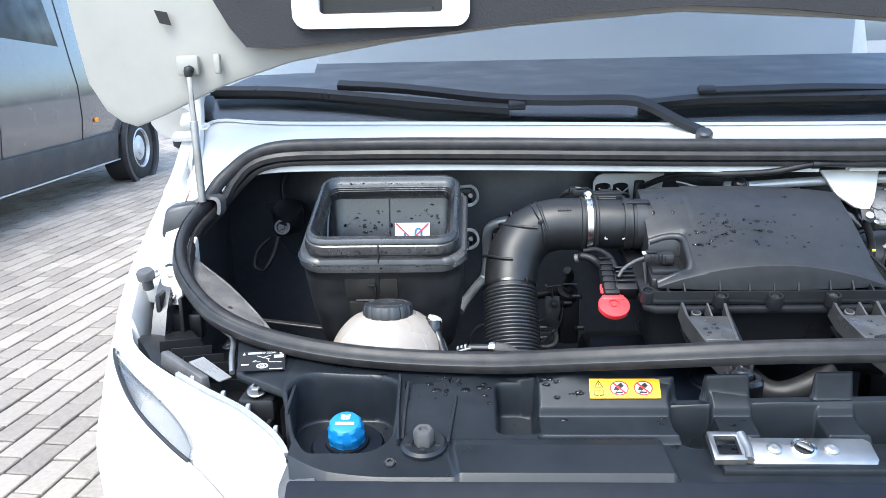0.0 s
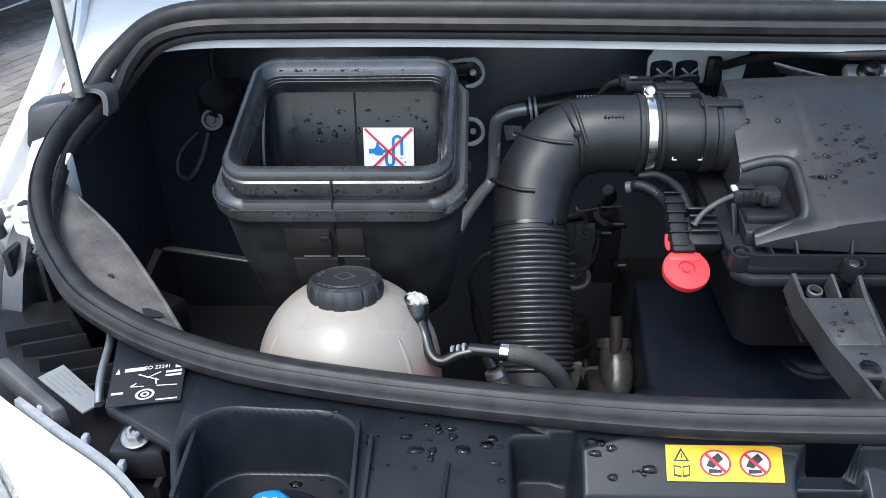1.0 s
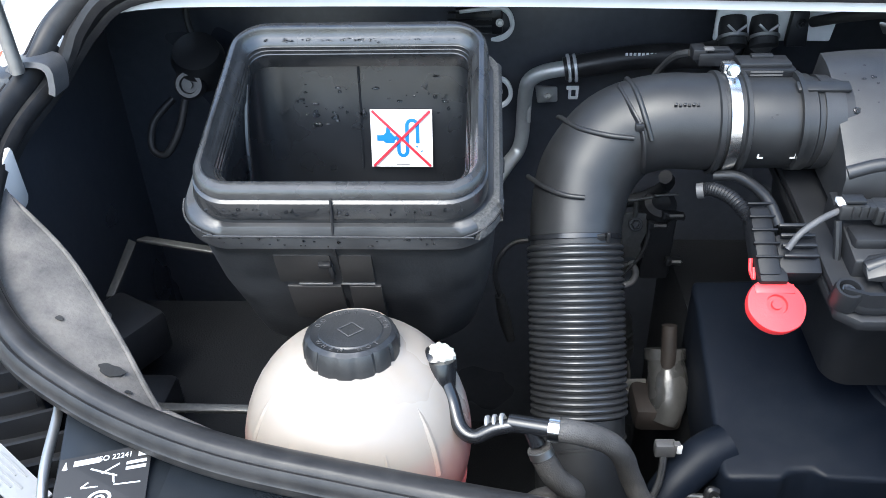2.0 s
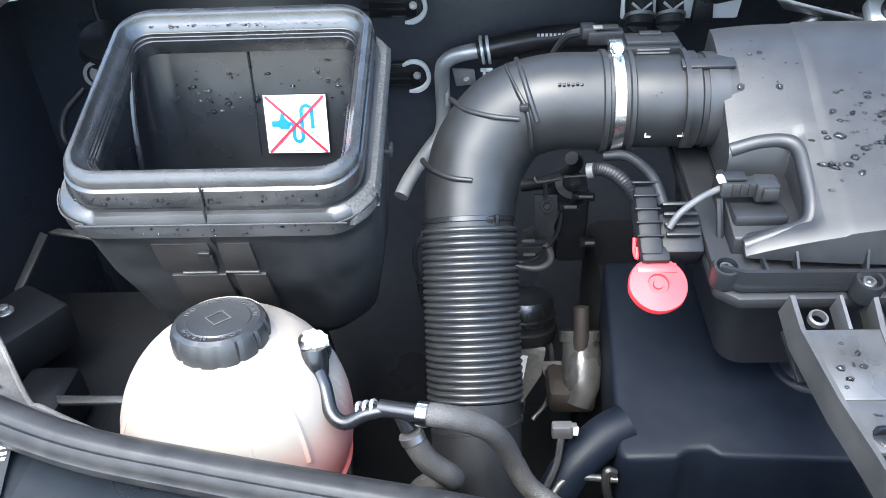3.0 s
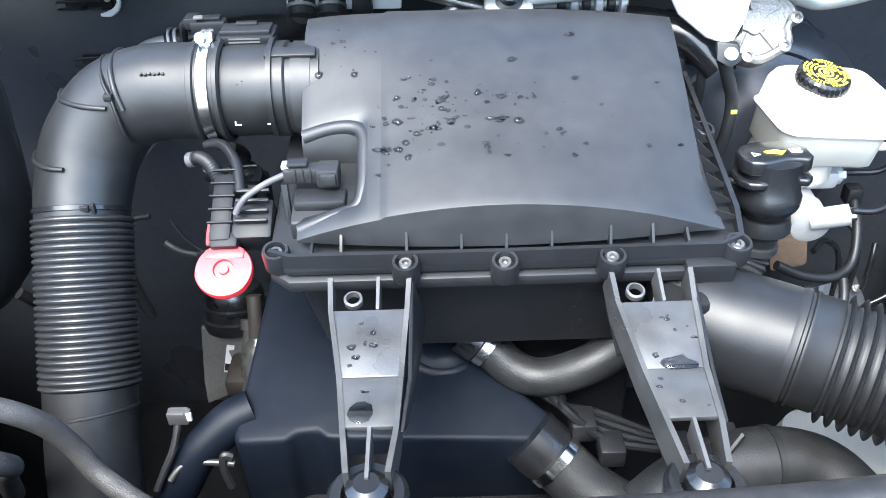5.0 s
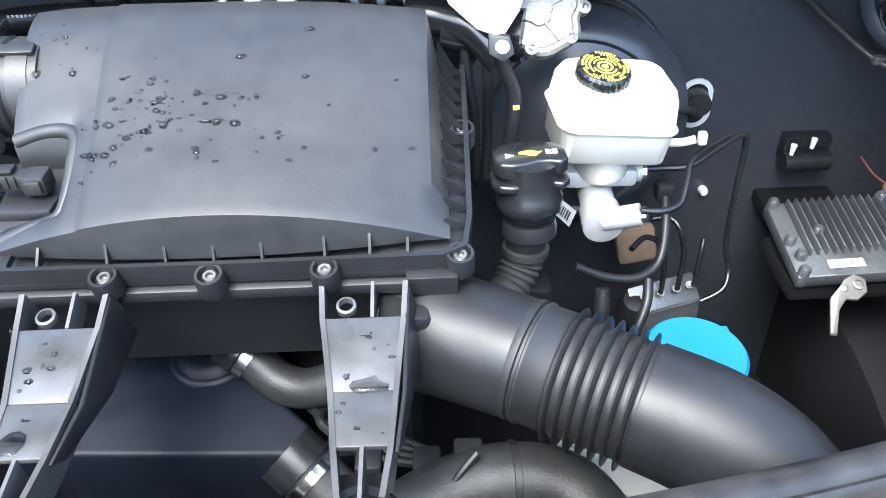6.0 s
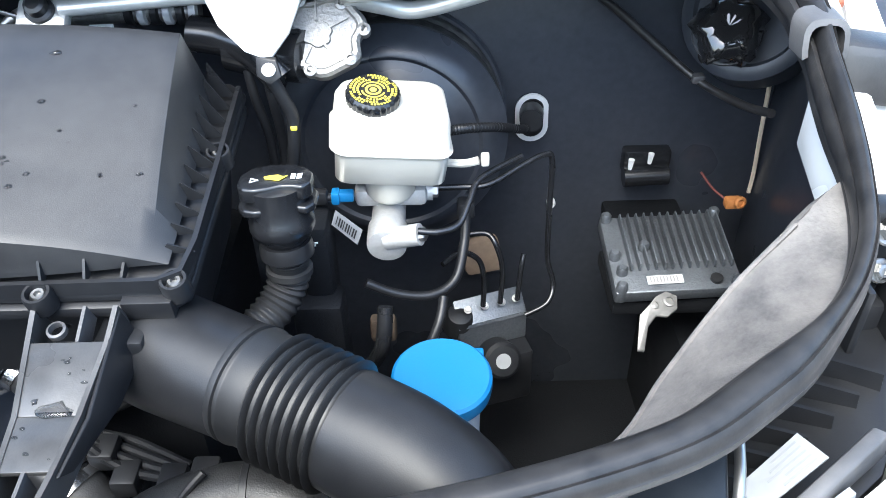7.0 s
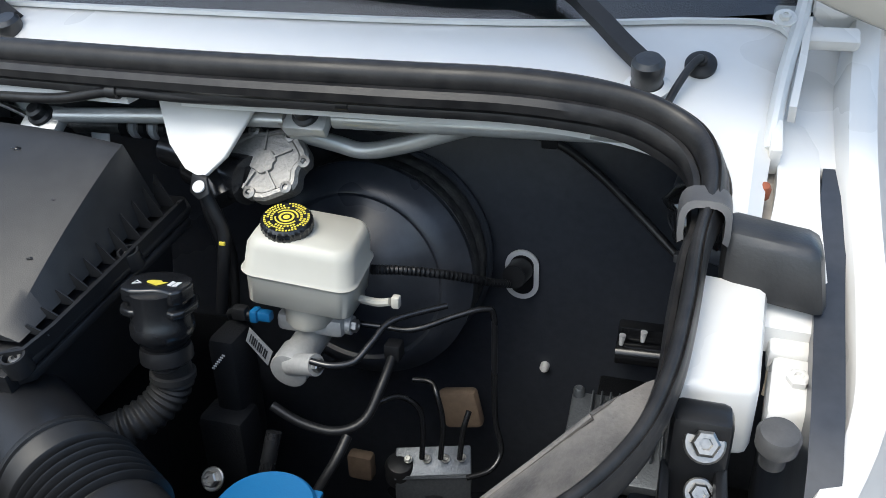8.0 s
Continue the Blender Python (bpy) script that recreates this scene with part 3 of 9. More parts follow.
    part("channel_floor", slab([mir(p, s) for p in ((-0.412, 1.26, 1.268), (-0.440, 1.26, 1.268), (-0.440, 1.44, 1.350), (-0.418, 1.44, 1.350))], (0, 0, -0.004), 0.001), GRIME, van, "grimy gap beside the cowl")
    part("wing_post", block(mir((-0.428, 1.395, 1.352), s), (0.010, 0.035, 0.030), 0.003, Matrix.Rotation(radians(28), 4, "X")), WHITE, van, "white painted upright flange")
    # channel and hinge beside the cowl
    trough = [mir(p, s) for p in ((-0.428, 1.40, 1.336), (-0.486, 1.40, 1.336), (-0.490, 1.59, 1.428), (-0.428, 1.59, 1.428))]
    part("hinge_trough", hexa([p - V(0, 0, 0.012) for p in trough], trough, 0.003), WHITE, van, "white painted trough under the hinge")
    hinge = part("bonnet_hinge", tube([mir(p, s) for p in ((-0.424, 1.385, 1.350), (-0.428, 1.42, 1.376), (-0.434, 1.455, 1.402), (-0.442, 1.49, 1.428), (-0.448, 1.52, 1.460), (-0.452, 1.535, 1.52))], 0.0065, 10, 5, flat=1.5), WHITEIN, van, "white painted bonnet hinge")
    part("hinge_bar", sweep([(-0.003, -0.010), (-0.003, 0.010), (0.003, 0.010), (0.003, -0.010)], [mir(p, s) for p in ((-0.440, 1.42, 1.372), (-0.446, 1.46, 1.400), (-0.450, 1.50, 1.428))]), WHITE, hinge)
    part("hinge_pad", block(mir((-0.468, 1.487, 1.420), s), (0.046, 0.020, 0.012), 0.004, Matrix.Rotation(radians(30), 4, "X")), WHITE, hinge, "rounded mounting pad")
    part("hinge_flap", hexa([mir(p, s) for p in ((-0.452, 1.50, 1.432), (-0.482, 1.50, 1.432), (-0.482, 1.56, 1.47), (-0.452, 1.56, 1.47))], [mir(p, s) for p in ((-0.452, 1.495, 1.442), (-0.482, 1.495, 1.442), (-0.482, 1.55, 1.50), (-0.452, 1.55, 1.50))], 0.005), WHITE, hinge)
    bolt("hinge_bolt", mir((-0.428, 1.475, 1.438), s), (0, -0.6, 0.8), 0.005, WHITEIN, hinge, 1.9)
    part("cable_plug", lathe(mir((-0.421, 1.352, 1.326), s), (0, -0.4, 1), [(0.005, 0), (0.0055, 0.008), (0.004, 0.012), (0.002, 0.013)], 12), mat("rust_stain", (0.25, 0.07, 0.03), 0.7), van)

# nose below the bonnet: bumper and grille stay plain
part("bumper", loft([rrect((CX + dx, y, 0.72), (1, 0, 0), (0, 0, 1), w, 0.30, 0.10) for dx, y, w in ((0, 0.72, 0.52), (0, 0.76, 0.64), (0, 0.86, 0.72), (0, 1.02, 0.79))]), TRIM, van, "dark grey plastic bumper")
part("grille", hexa([(-0.12, 0.74, 0.95), (0.86, 0.74, 0.95), (0.86, 0.84, 0.95), (-0.12, 0.84, 0.95)],
                    [(-0.12, 0.765, 1.13), (0.86, 0.765, 1.13), (0.86, 0.84, 1.13), (-0.12, 0.84, 1.13)], 0.01), TRIM, van)


def wheel_parts(centre, axis, parent, radius=0.345):
    """A van wheel: tyre with a pierced steel rim."""
    s, u, d = axes(axis)
    o = Vector(centre)
    tyre = part("tyre", lathe(o, d, [(0.21, -0.11), (0.30, -0.118), (0.335, -0.10), (radius, -0.06), (radius, 0.06), (0.335, 0.10), (0.30, 0.118), (0.21, 0.11)], 48, None, 1.0, False), TYRE, parent)
    rim = lathe(o, d, [(0.215, -0.10), (0.222, 0.112), (0.212, 0.120), (0.202, 0.112), (0.196, 0.085), (0.160, 0.070), (0.130, 0.092), (0.085, 0.098), (0.070, 0.118), (0.035, 0.122), (0.001, 0.122)], 48)
    part("rim", rim, RIM, parent)
    for k in range(16):
        a = 2 * math.pi * k / 16
        h = lathe(o + (s * math.cos(a) + u * math.sin(a)) * 0.168 + d * 0.076, d, [(0.001, 0.004), (0.013, 0.004), (0.013, -0.004)], 10)
        part("rim_opening", h, INK, parent)


for s in (1, -1):
    for y in (1.42, 5.3):
        if y < 2:
            out_ = mir((CX - 1, 0, 0), s) - V(CX, 0, 0)
            arch = lathe(mir((-0.50, y, GROUND + 0.345), s), out_, [(0.001, -0.130), (0.355, -0.130), (0.372, -0.122), (0.378, -0.105), (0.378, 0.06)], 48, caps=False)
            part("wheel_arch", arch, MATBLACK, van, "black wheel arch liner")
        wheel = part("wheel_hub", lathe(mir((-0.50, y, GROUND + 0.345), s), mir((CX - 1, 0, 0), s) - V(CX, 0, 0), [(0.06, -0.1), (0.06, 0.08), (0.03, 0.10)], 20), RIM, van)
        wheel_parts(mir((-0.50, y, GROUND + 0.345), s), mir((CX - 1, 0, 0), s) - V(CX, 0, 0), wheel)

# ---- headlights ----
for s in (1, -1):
    lamp = thing("headlight", "clear-lensed headlight with a white rim beside the engine bay", "headlight", mir((-0.32, 0.93, 0.98), s), "headlights")
    T = [(-0.428, 1.095, 1.200), (-0.398, 1.035, 1.196), (-0.352, 0.985, 1.188), (-0.285, 0.947, 1.169), (-0.214, 0.905, 1.154), (-0.156, 0.840, 1.137), (-0.152, 0.768, 1.108)]
    C = [(-0.447, 1.094, 1.205), (-0.449, 1.055, 1.165), (-0.430, 0.990, 1.138), (-0.400, 0.905, 1.113), (-0.345, 0.820, 1.085), (-0.260, 0.750, 1.060), (-0.190, 0.700, 1.045)]
    t_, c_ = (smoothed([mir(p, s) for p in r], 8) for r in (T, C))

    def across(a, b, f, lift=0.0):
        """A place on the bulging face between inner edge a and outer edge b."""
        return a.lerp(b, f) + V(0, 0, 0.020 * math.sin(math.pi * f) * min(1, (a - b).length / 0.08) + lift)

    rim, lip, lens_v, bowl_v, seam, skin = [], [], [], [], [], []
    for i, (a, b) in enumerate(zip(t_, c_)):
        h = max(0.0, min(1.0, (i - 9) / 25))
        f1 = 0.68 - 0.15 * h
        f0 = f1 - 0.030 - 0.22 * abs(math.sin(math.pi * h)) ** 0.6
        rim.append([a - V(0, 0, 0.012), a, across(a, b, f0 * 0.5), across(a, b, f0), across(a, b, f0, -0.010)])
        lip.append([across(a, b, f1, -0.010), across(a, b, f1), across(a, b, (1 + f1) / 2), b, b - V(0, 0, 0.016), b - V(0, -0.003, 0.034), b - V(0, -0.012, 0.036)])
        skin.append([b - V(0, -0.012, 0.033), b - V(0, -0.004, 0.038), V(b.x, b.y + 0.004, 0.95), V(b.x, b.y + 0.02, 0.80), V(b.x, b.y + 0.03, 0.80)])
        if 9 <= i <= 34:
            lens_v += [across(a, b, f0 + (f1 - f0) * k / 4, -0.001) for k in range(5)]
        if 9 <= i <= 34:
            bowl_v += [across(a, b, f0 + (f1 - f0) * k / 4, -0.004 - 0.030 * math.sin(math.pi * k / 4)) for k in range(5)]
        seam.append(across(a, b, f1, 0.0))
    part("housing_rim", loft(rim), WHITE, lamp, "glossy white upper rim")
    part("housing_lip", loft(lip), WHITE, lamp, "white painted outer lip")
    part("bumper_skin", loft(skin), APRON, lamp, "unpainted grey bumper plastic")
    quads = [(i * 5 + j, i * 5 + j + 1, (i + 1) * 5 + j + 1, (i + 1) * 5 + j) for i in range(25) for j in range(4)]
    front = bm_of(lens_v, quads)
    bmesh.ops.solidify(front, geom=front.faces[:], thickness=0.003)
    part("lens", front, LENS, lamp, "clear plastic lens")
    bowl = bm_of(bowl_v, quads)
    bmesh.ops.solidify(bowl, geom=bowl.faces[:], thickness=0.004)
    part("reflector", bowl, LAMPIN, lamp, "bright reflector")
    part("seam", tube(seam[9:35], 0.0026, 8, raw=True), INK, lamp, "dark gap below the lens")
    # housing behind, with ribs
    shell_top = [mir(p, s) for p in ((-0.425, 1.10, 1.185), (-0.35, 0.99, 1.172), (-0.265, 0.935, 1.140), (-0.170, 0.870, 1.118), (-0.180, 0.93, 1.118), (-0.27, 1.03, 1.150), (-0.36, 1.14, 1.180))]
    part("housing", slab(shell_top, (0, 0, -0.10), 0.004), BLACK, lamp, "black plastic housing with ribs")
    for k in range(6):
        a = mir((-0.375 + 0.020 * k, 1.055 - 0.012 * k, 1.178 - 0.006 * k), s)
        b = mir((-0.330 + 0.020 * k, 1.085 - 0.014 * k, 1.172 - 0.006 * k), s)
        part("rib", sweep([(-0.0015, -0.02), (-0.0015, 0.014), (0.0015, 0.014), (0.0015, -0.02)], [a, a.lerp(b, 0.5), b]), BLACK, lamp)
    edge = [a + V(0, 0.006, 0.002) for a in t_]
    part("lens_edge", sweep([(-0.002, -0.008), (-0.002, 0.003), (0.003, 0.003), (0.003, -0.008)], edge[20:41]), LENSEDGE, lamp, "clear plastic edge of the lens")
    for k in (22, 27, 31, 36):
        part("edge_clip", block(edge[k] + V(0.004 * s, 0.004, 0.001), (0.005, 0.007, 0.009), 0.0012), LENSEDGE, lamp)
    part("corner_flap", slab([mir(p, s) for p in ((-0.150, 0.840, 1.140), (-0.128, 0.818, 1.150), (-0.110, 0.778, 1.140), (-0.140, 0.760, 1.110), (-0.158, 0.800, 1.120))], (0, 0.002, 0.003), 0.001), GREYPL, lamp, "grey rubber corner flap")
    ux = (mir((-0.262, 0.958, 1.160), s) - mir((-0.345, 1.003, 1.193), s)).normalized()
    bar = hexa([mir(p, s) for p in ((-0.352, 0.998, 1.180), (-0.285, 0.955, 1.162), (-0.275, 0.963, 1.162), (-0.342, 1.008, 1.180))],
               [mir(p, s) for p in ((-0.350, 1.000, 1.200), (-0.285, 0.957, 1.182), (-0.277, 0.963, 1.182), (-0.342, 1.006, 1.200))], 0.002)
    part("bracket_bar", bar, GREYPL, lamp, "pale grey plastic tab")
    lab = [mir(p, s) for p in ((-0.312, 0.992, 1.187), (-0.266, 0.966, 1.172), (-0.256, 0.984, 1.170), (-0.300, 1.012, 1.186))]
    if s < 0:
        lab = lab[::-1]
    sticker = part("sticker", slab(lab, (0, 0, 0.0015), 0), SILVERLABEL, lamp, "silver type sticker with dark print")
    for k in range(5):
        a, b = lab[0].lerp(lab[3], 0.15 + 0.17 * k), lab[1].lerp(lab[2], 0.15 + 0.17 * k)
        part("print", sweep([(-0.0007, 0.0018), (-0.0007, 0.0022), (0.0007, 0.0022), (0.0007, 0.0018)], [a.lerp(b, 0.1), a.lerp(b, 0.4), a.lerp(b, 0.5 + 0.1 * (k % 3))]), INKGREY, sticker)
    ahead = V(0, 0.0, 0.0) if s > 0 else V(0, -0.036, 0.004)
    for p in ((-0.388, 1.165, 1.254), (-0.389, 1.158, 1.222)):
        bolt("bolt", mir(p, s) + ahead, (-0.05 * s, -0.75, 0.55), 0.0085 if p[2] > 1.24 else 0.0065, SCREW, lamp, 1.45, "zinc hexagon bolt")
    bolt("bolt", mir((-0.212, 0.941, 1.172), s), (0, -0.35, 0.9), 0.0075, SCREW, lamp, 1.6, "zinc hexagon bolt")
    for nm_, at_, size_, rad_ in (("mount", (-0.386, 1.178, 1.226), (0.036, 0.026, 0.085), 0.006), ("mount_foot", (-0.372, 1.160, 1.18), (0.05, 0.03, 0.04), 0.005), ("mount_rib", (-0.40, 1.15, 1.20), (0.008, 0.05, 0.07), 0.003),
                                  ("mount_rib", (-0.368, 1.15, 1.20), (0.006, 0.05, 0.06), 0.002), ("mount", (-0.212, 0.955, 1.150), (0.045, 0.05, 0.03), 0.006), ("mount_rib", (-0.228, 0.945, 1.115), (0.006, 0.05, 0.05), 0.002), ("mount_rib", (-0.196, 0.945, 1.115), (0.006, 0.05, 0.05), 0.002)):
        part(nm_, block(mir(at_, s) + (ahead if at_[1] > 1.1 else V(0, 0, 0)), size_, rad_), BLACK, lamp)
    part("rubber_stop", lathe(mir((-0.430, 1.170, 1.232), s) + ahead * 0.5, (0, -0.25, 1), [(0.008, 0), (0.008, 0.014), (0.0125, 0.017), (0.013, 0.027), (0.011, 0.030), (0.001, 0.031)], 24), GREYPL, lamp, "grey rubber stop")

# ---- bonnet, open ----
bonnet = thing("bonnet", "open white bonnet with a black felt pad inside", "bonnet", (CX, 1.30, 1.45))
ha = radians(88)


def hood(x, s, lift=0.0):
    """A place on the bonnet's inside: x across, s up its slope, lift off it."""
    return V(x, 1.33 - s * math.cos(ha) - lift * math.sin(ha), 1.45 + s * math.sin(ha) - lift * math.cos(ha))


def rear_edge(u):
    """How far up the slope the rear edge starts, by the share of the half width."""
    return float(np.interp(abs(u), (0.0, 0.27, 0.467, 0.655, 0.77, 0.88, 0.93, 0.97, 1.0), (0.162, 0.146, 0.127, 0.098, 0.064, 0.018, 0.001, 0.020, 0.072)))


def bonnet_sheet(lift):
    out = []
    for i in range(81):
        u = -1 + i / 40
        col = []
        for j in range(13):
            f = (j / 12) ** 1.5
            half = 0.93 + 0.04 * math.sin(math.pi * f) - 0.10 * f * f
            s0 = rear_edge(u)
            s1 = 1.02 - 0.20 * abs(u) ** 3
            col.append(hood(CX + u * half, s0 + (s1 - s0) * f, lift - 0.05 * (1 - u * u) * math.sin(math.pi * f) ** 2))
        out.append(col)
    return out


g = bonnet_sheet(-0.026)
sheet = bm_of([p for c in g for p in c], [(i * 13 + j, i * 13 + j + 1, (i + 1) * 13 + j + 1, (i + 1) * 13 + j) for i in range(80) for j in range(12)])
bmesh.ops.solidify(sheet, geom=sheet.faces[:], thickness=0.022)
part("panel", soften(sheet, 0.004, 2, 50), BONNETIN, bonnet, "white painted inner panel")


def pad_edge(d):
    return float(np.interp(d, (0.0, 0.14, 0.266, 0.40, 0.52, 0.62, 0.67, 0.71), (0.171, 0.163, 0.149, 0.136, 0.127, 0.122, 0.124, 0.195)))


pad_rows = []
for i in range(61):
    x = -0.71 + 1.42 * i / 60
    s0 = pad_edge(abs(x))
    row_ = []
    for k in range(17):
        f = k / 16
        sp_ = s0 + (0.88 - s0) * f ** 1.4
        r0 = rear_edge(x / 0.93)
        fr = max(0.0, (sp_ - r0) / (1.02 - 0.2 * abs(x / 0.93) ** 3 - r0))
        row_.append((CX + x, sp_, 0.014 - 0.05 * (1 - (x / 0.93) ** 2) * math.sin(math.pi * fr) ** 2))
    pad_rows.append(row_)


def in_opening(x, sv):
    return abs(abs(x - CX) - 0.455) < 0.100 and 0.165 < sv < 0.245


padbm = bm_of([hood(*p) for c in pad_rows for p in c], [(i * 17 + j, i * 17 + j + 1, (i + 1) * 17 + j + 1, (i + 1) * 17 + j) for i in range(60) for j in range(16)
              if not in_opening((pad_rows[i][j][0] + pad_rows[i + 1][j][0]) / 2, (pad_rows[i][j][1] + pad_rows[i][j + 1][1]) / 2)])
bmesh.ops.solidify(padbm, geom=padbm.faces[:], thickness=0.012)
part("felt_pad", padbm, PAD, bonnet, "black felt sound pad")
for x in (-0.085, 2 * CX + 0.085):
    outer = [rrect(hood(x, 0.203, d), V(1, 0, 0), hood(0, 1) - hood(0, 0), 0.132, 0.054, 0.022) for d in (0.012, 0.036)]
    inner = [rrect(hood(x, 0.206, d), V(1, 0, 0), hood(0, 1) - hood(0, 0), 0.092, 0.036, 0.006) for d in (0.036, 0.012)]
    part("pad_opening", loft(outer + inner, False, False), WHITEIN, bonnet, "pale frame round an opening")
    # black plate closing the opening in the pad
    part("vent_glass", slab([hood(x + a, 0.206 + b, 0.018) for a, b in ((-0.095, -0.037), (0.095, -0.037), (0.095, 0.037), (-0.095, 0.037))], (0, 0.002, 0), 0), INK, bonnet)
for s in (1, -1):
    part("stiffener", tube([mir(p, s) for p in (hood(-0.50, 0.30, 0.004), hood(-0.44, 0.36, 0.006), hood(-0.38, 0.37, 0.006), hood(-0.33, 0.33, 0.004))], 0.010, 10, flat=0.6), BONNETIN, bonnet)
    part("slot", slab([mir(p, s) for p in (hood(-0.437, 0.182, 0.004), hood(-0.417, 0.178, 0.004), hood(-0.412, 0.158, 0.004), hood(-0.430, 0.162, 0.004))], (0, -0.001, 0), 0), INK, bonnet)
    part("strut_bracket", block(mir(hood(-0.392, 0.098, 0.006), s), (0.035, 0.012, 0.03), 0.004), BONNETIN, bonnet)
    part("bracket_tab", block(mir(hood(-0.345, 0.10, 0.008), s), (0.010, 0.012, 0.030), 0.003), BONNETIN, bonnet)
    if s < 0:
        continue
    strut = thing("gas_strut", "silver gas strut holding the bonnet open", "gas strut", mir((-0.387, 1.300, 1.335), s), "bonnet struts")
    lo, hi = mir((-0.385, 1.305, 1.335), s), mir(hood(-0.388, 0.092, 0.02), s)
    dv = hi - lo
    part("cylinder", tube([lo, lo + dv * 0.62], 0.0062, 16, 1), STEEL, strut, "grey steel cylinder")
    part("rod", tube([lo + dv * 0.6, lo + dv * 0.95], 0.0042, 14, 1), CHROME, strut, "polished rod")
    part("ball_socket", tube([lo + dv * 0.95, hi, hi + V(0.006 * s, 0.004, -0.002)], [0.006, 0.0075, 0.005], 12, 4), INK, strut, "black ball socket")

# ---- bonnet seal and its clips ----
SEAL = [(0.37, 0.885, 1.245), (0.20, 0.905, 1.230), (0.08, 0.945, 1.209), (-0.05, 0.978, 1.201), (-0.15, 1.000, 1.205), (-0.24, 1.035, 1.215), (-0.31, 1.078, 1.237),
        (-0.370, 1.160, 1.268), (-0.395, 1.255, 1.295), (-0.382, 1.330, 1.325), (-0.355, 1.365, 1.365), (-0.290, 1.372, 1.403), (-0.15, 1.370, 1.409), (0.10, 1.362, 1.407),
        (0.37, 1.354, 1.402), (0.65, 1.352, 1.398), (0.85, 1.357, 1.397), (0.97, 1.368, 1.394), (1.050, 1.374, 1.383), (1.098, 1.363, 1.366), (1.117, 1.332, 1.351), (1.118, 1.285, 1.337),
        (1.112, 1.240, 1.325), (1.108, 1.185, 1.306), (1.101, 1.135, 1.290), (1.085, 1.085, 1.278), (1.050, 1.035, 1.268), (0.985, 0.985, 1.260), (0.930, 0.955, 1.254), (0.82, 0.925, 1.250), (0.65, 0.895, 1.248), (0.50, 0.885, 1.247)]
seal_path = smoothed(SEAL, 7, True)
BULB = [(-0.0165, -0.014), (-0.0196, -0.007), (-0.0192, -0.001), (-0.0180, 0.0006), (-0.0176, 0.0045), (-0.0158, 0.0090), (-0.0142, 0.0112), (-0.0120, 0.0098), (-0.0098, 0.0136), (-0.0080, 0.0147), (-0.0040, 0.0152), (0.0005, 0.0138), (0.0042, 0.0107), (0.0065, 0.0062), (0.0073, 0.001), (0.006, -0.018)]
LIP = [(0.0055, -0.004), (0.0085, 0.0012), (0.015, 0.003), (0.020, -0.001), (0.0215, -0.008), (0.0185, -0.013), (0.0165, -0.0135), (0.0185, -0.016), (0.0190, -0.021), (0.0055, -0.023)]
seal = thing("bonnet_seal", "black double-lipped rubber bonnet seal round the engine bay", "rubber seal", (CX, 1.13, 1.17))
for nm, prof_, lab_ in (("outer_bulb", BULB, "smooth hollow outer bulb"), ("inner_lip", LIP, "ribbed inner lip")):
    srings = []
    for p, (sd, up) in zip(seal_path, turns(seal_path, (0, 0, 1), True)):
        tilt = 0.35 if p.y > 1.33 else 0.35 * max(0, (p.y - 1.2) / 0.13)
        slim = 1.0 - ((0.30 + 0.20 * step(1.30, 1.26, p.y)) * step(1.00, 1.06, p.x) if p.x > 1.0 else 0.22 * step(1.36, 1.29, p.y) * step(-0.28, -0.33, p.x))
        a, b = math.cos(tilt), math.sin(tilt)
        if nm == "inner_lip":
            slim *= 1.0 - 0.50 * step(1.20, 1.12, p.y)
        low = 1.0 - 0.22 * step(1.20, 1.12, p.y)
        srings.append([p + sd * ((q * a + r * b) * slim) + up * ((r * a - q * b) * low) for q, r in prof_])
    part(nm, loft(srings, False, False, True), RUBBER, seal, lab_)

for s in (1, -1):
    c = V(-0.380, 1.322, 1.323) if s > 0 else V(1.1175, 1.277, 1.334)
    back, lift, out_ = (0.0, 0.0, 0.0) if s > 0 else (-0.036, 0.0, 0.010)
    fit_ = 1.0 if s > 0 else 0.80
    clip = thing("seal_clip", "dark grey rubber block clamping the bonnet seal", "seal clip", c - V(0, 0, 0.03), "seal clips")
    hoop = []
    for k in range(13):
        a = radians(-25 + 230 * k / 12)
        ex, ez = abs(math.cos(a)) ** 0.6 * (1 if math.cos(a) > 0 else -1), abs(math.sin(a)) ** 0.6 * (1 if math.sin(a) > 0 else -1)
        hoop.append([c + V(ex * r * s * fit_, dy + 0.25 * ez * r, ez * r * 0.82) for dy, r in ((-0.014, 0.017), (-0.013, 0.0225), (0.013, 0.0235), (0.014, 0.018))])
    part("clamp", loft(hoop), GREYPL, clip)
    wing_box = hexa([mir(p, s) for p in ((-0.392, 1.298 + back, 1.284 + lift), (-0.456 - out_, 1.290 + back, 1.276 + lift), (-0.456 - out_, 1.330 + back, 1.276 + lift), (-0.392, 1.325 + back, 1.284 + lift))],
                    [mir(p, s) for p in ((-0.392, 1.302 + back, 1.334 + lift), (-0.446 - out_, 1.299 + back, 1.326 + lift), (-0.449 - out_, 1.340 + back, 1.326 + lift), (-0.392, 1.338 + back, 1.338 + lift))], 0.009)
    part("block", wing_box, DUSTY, clip)

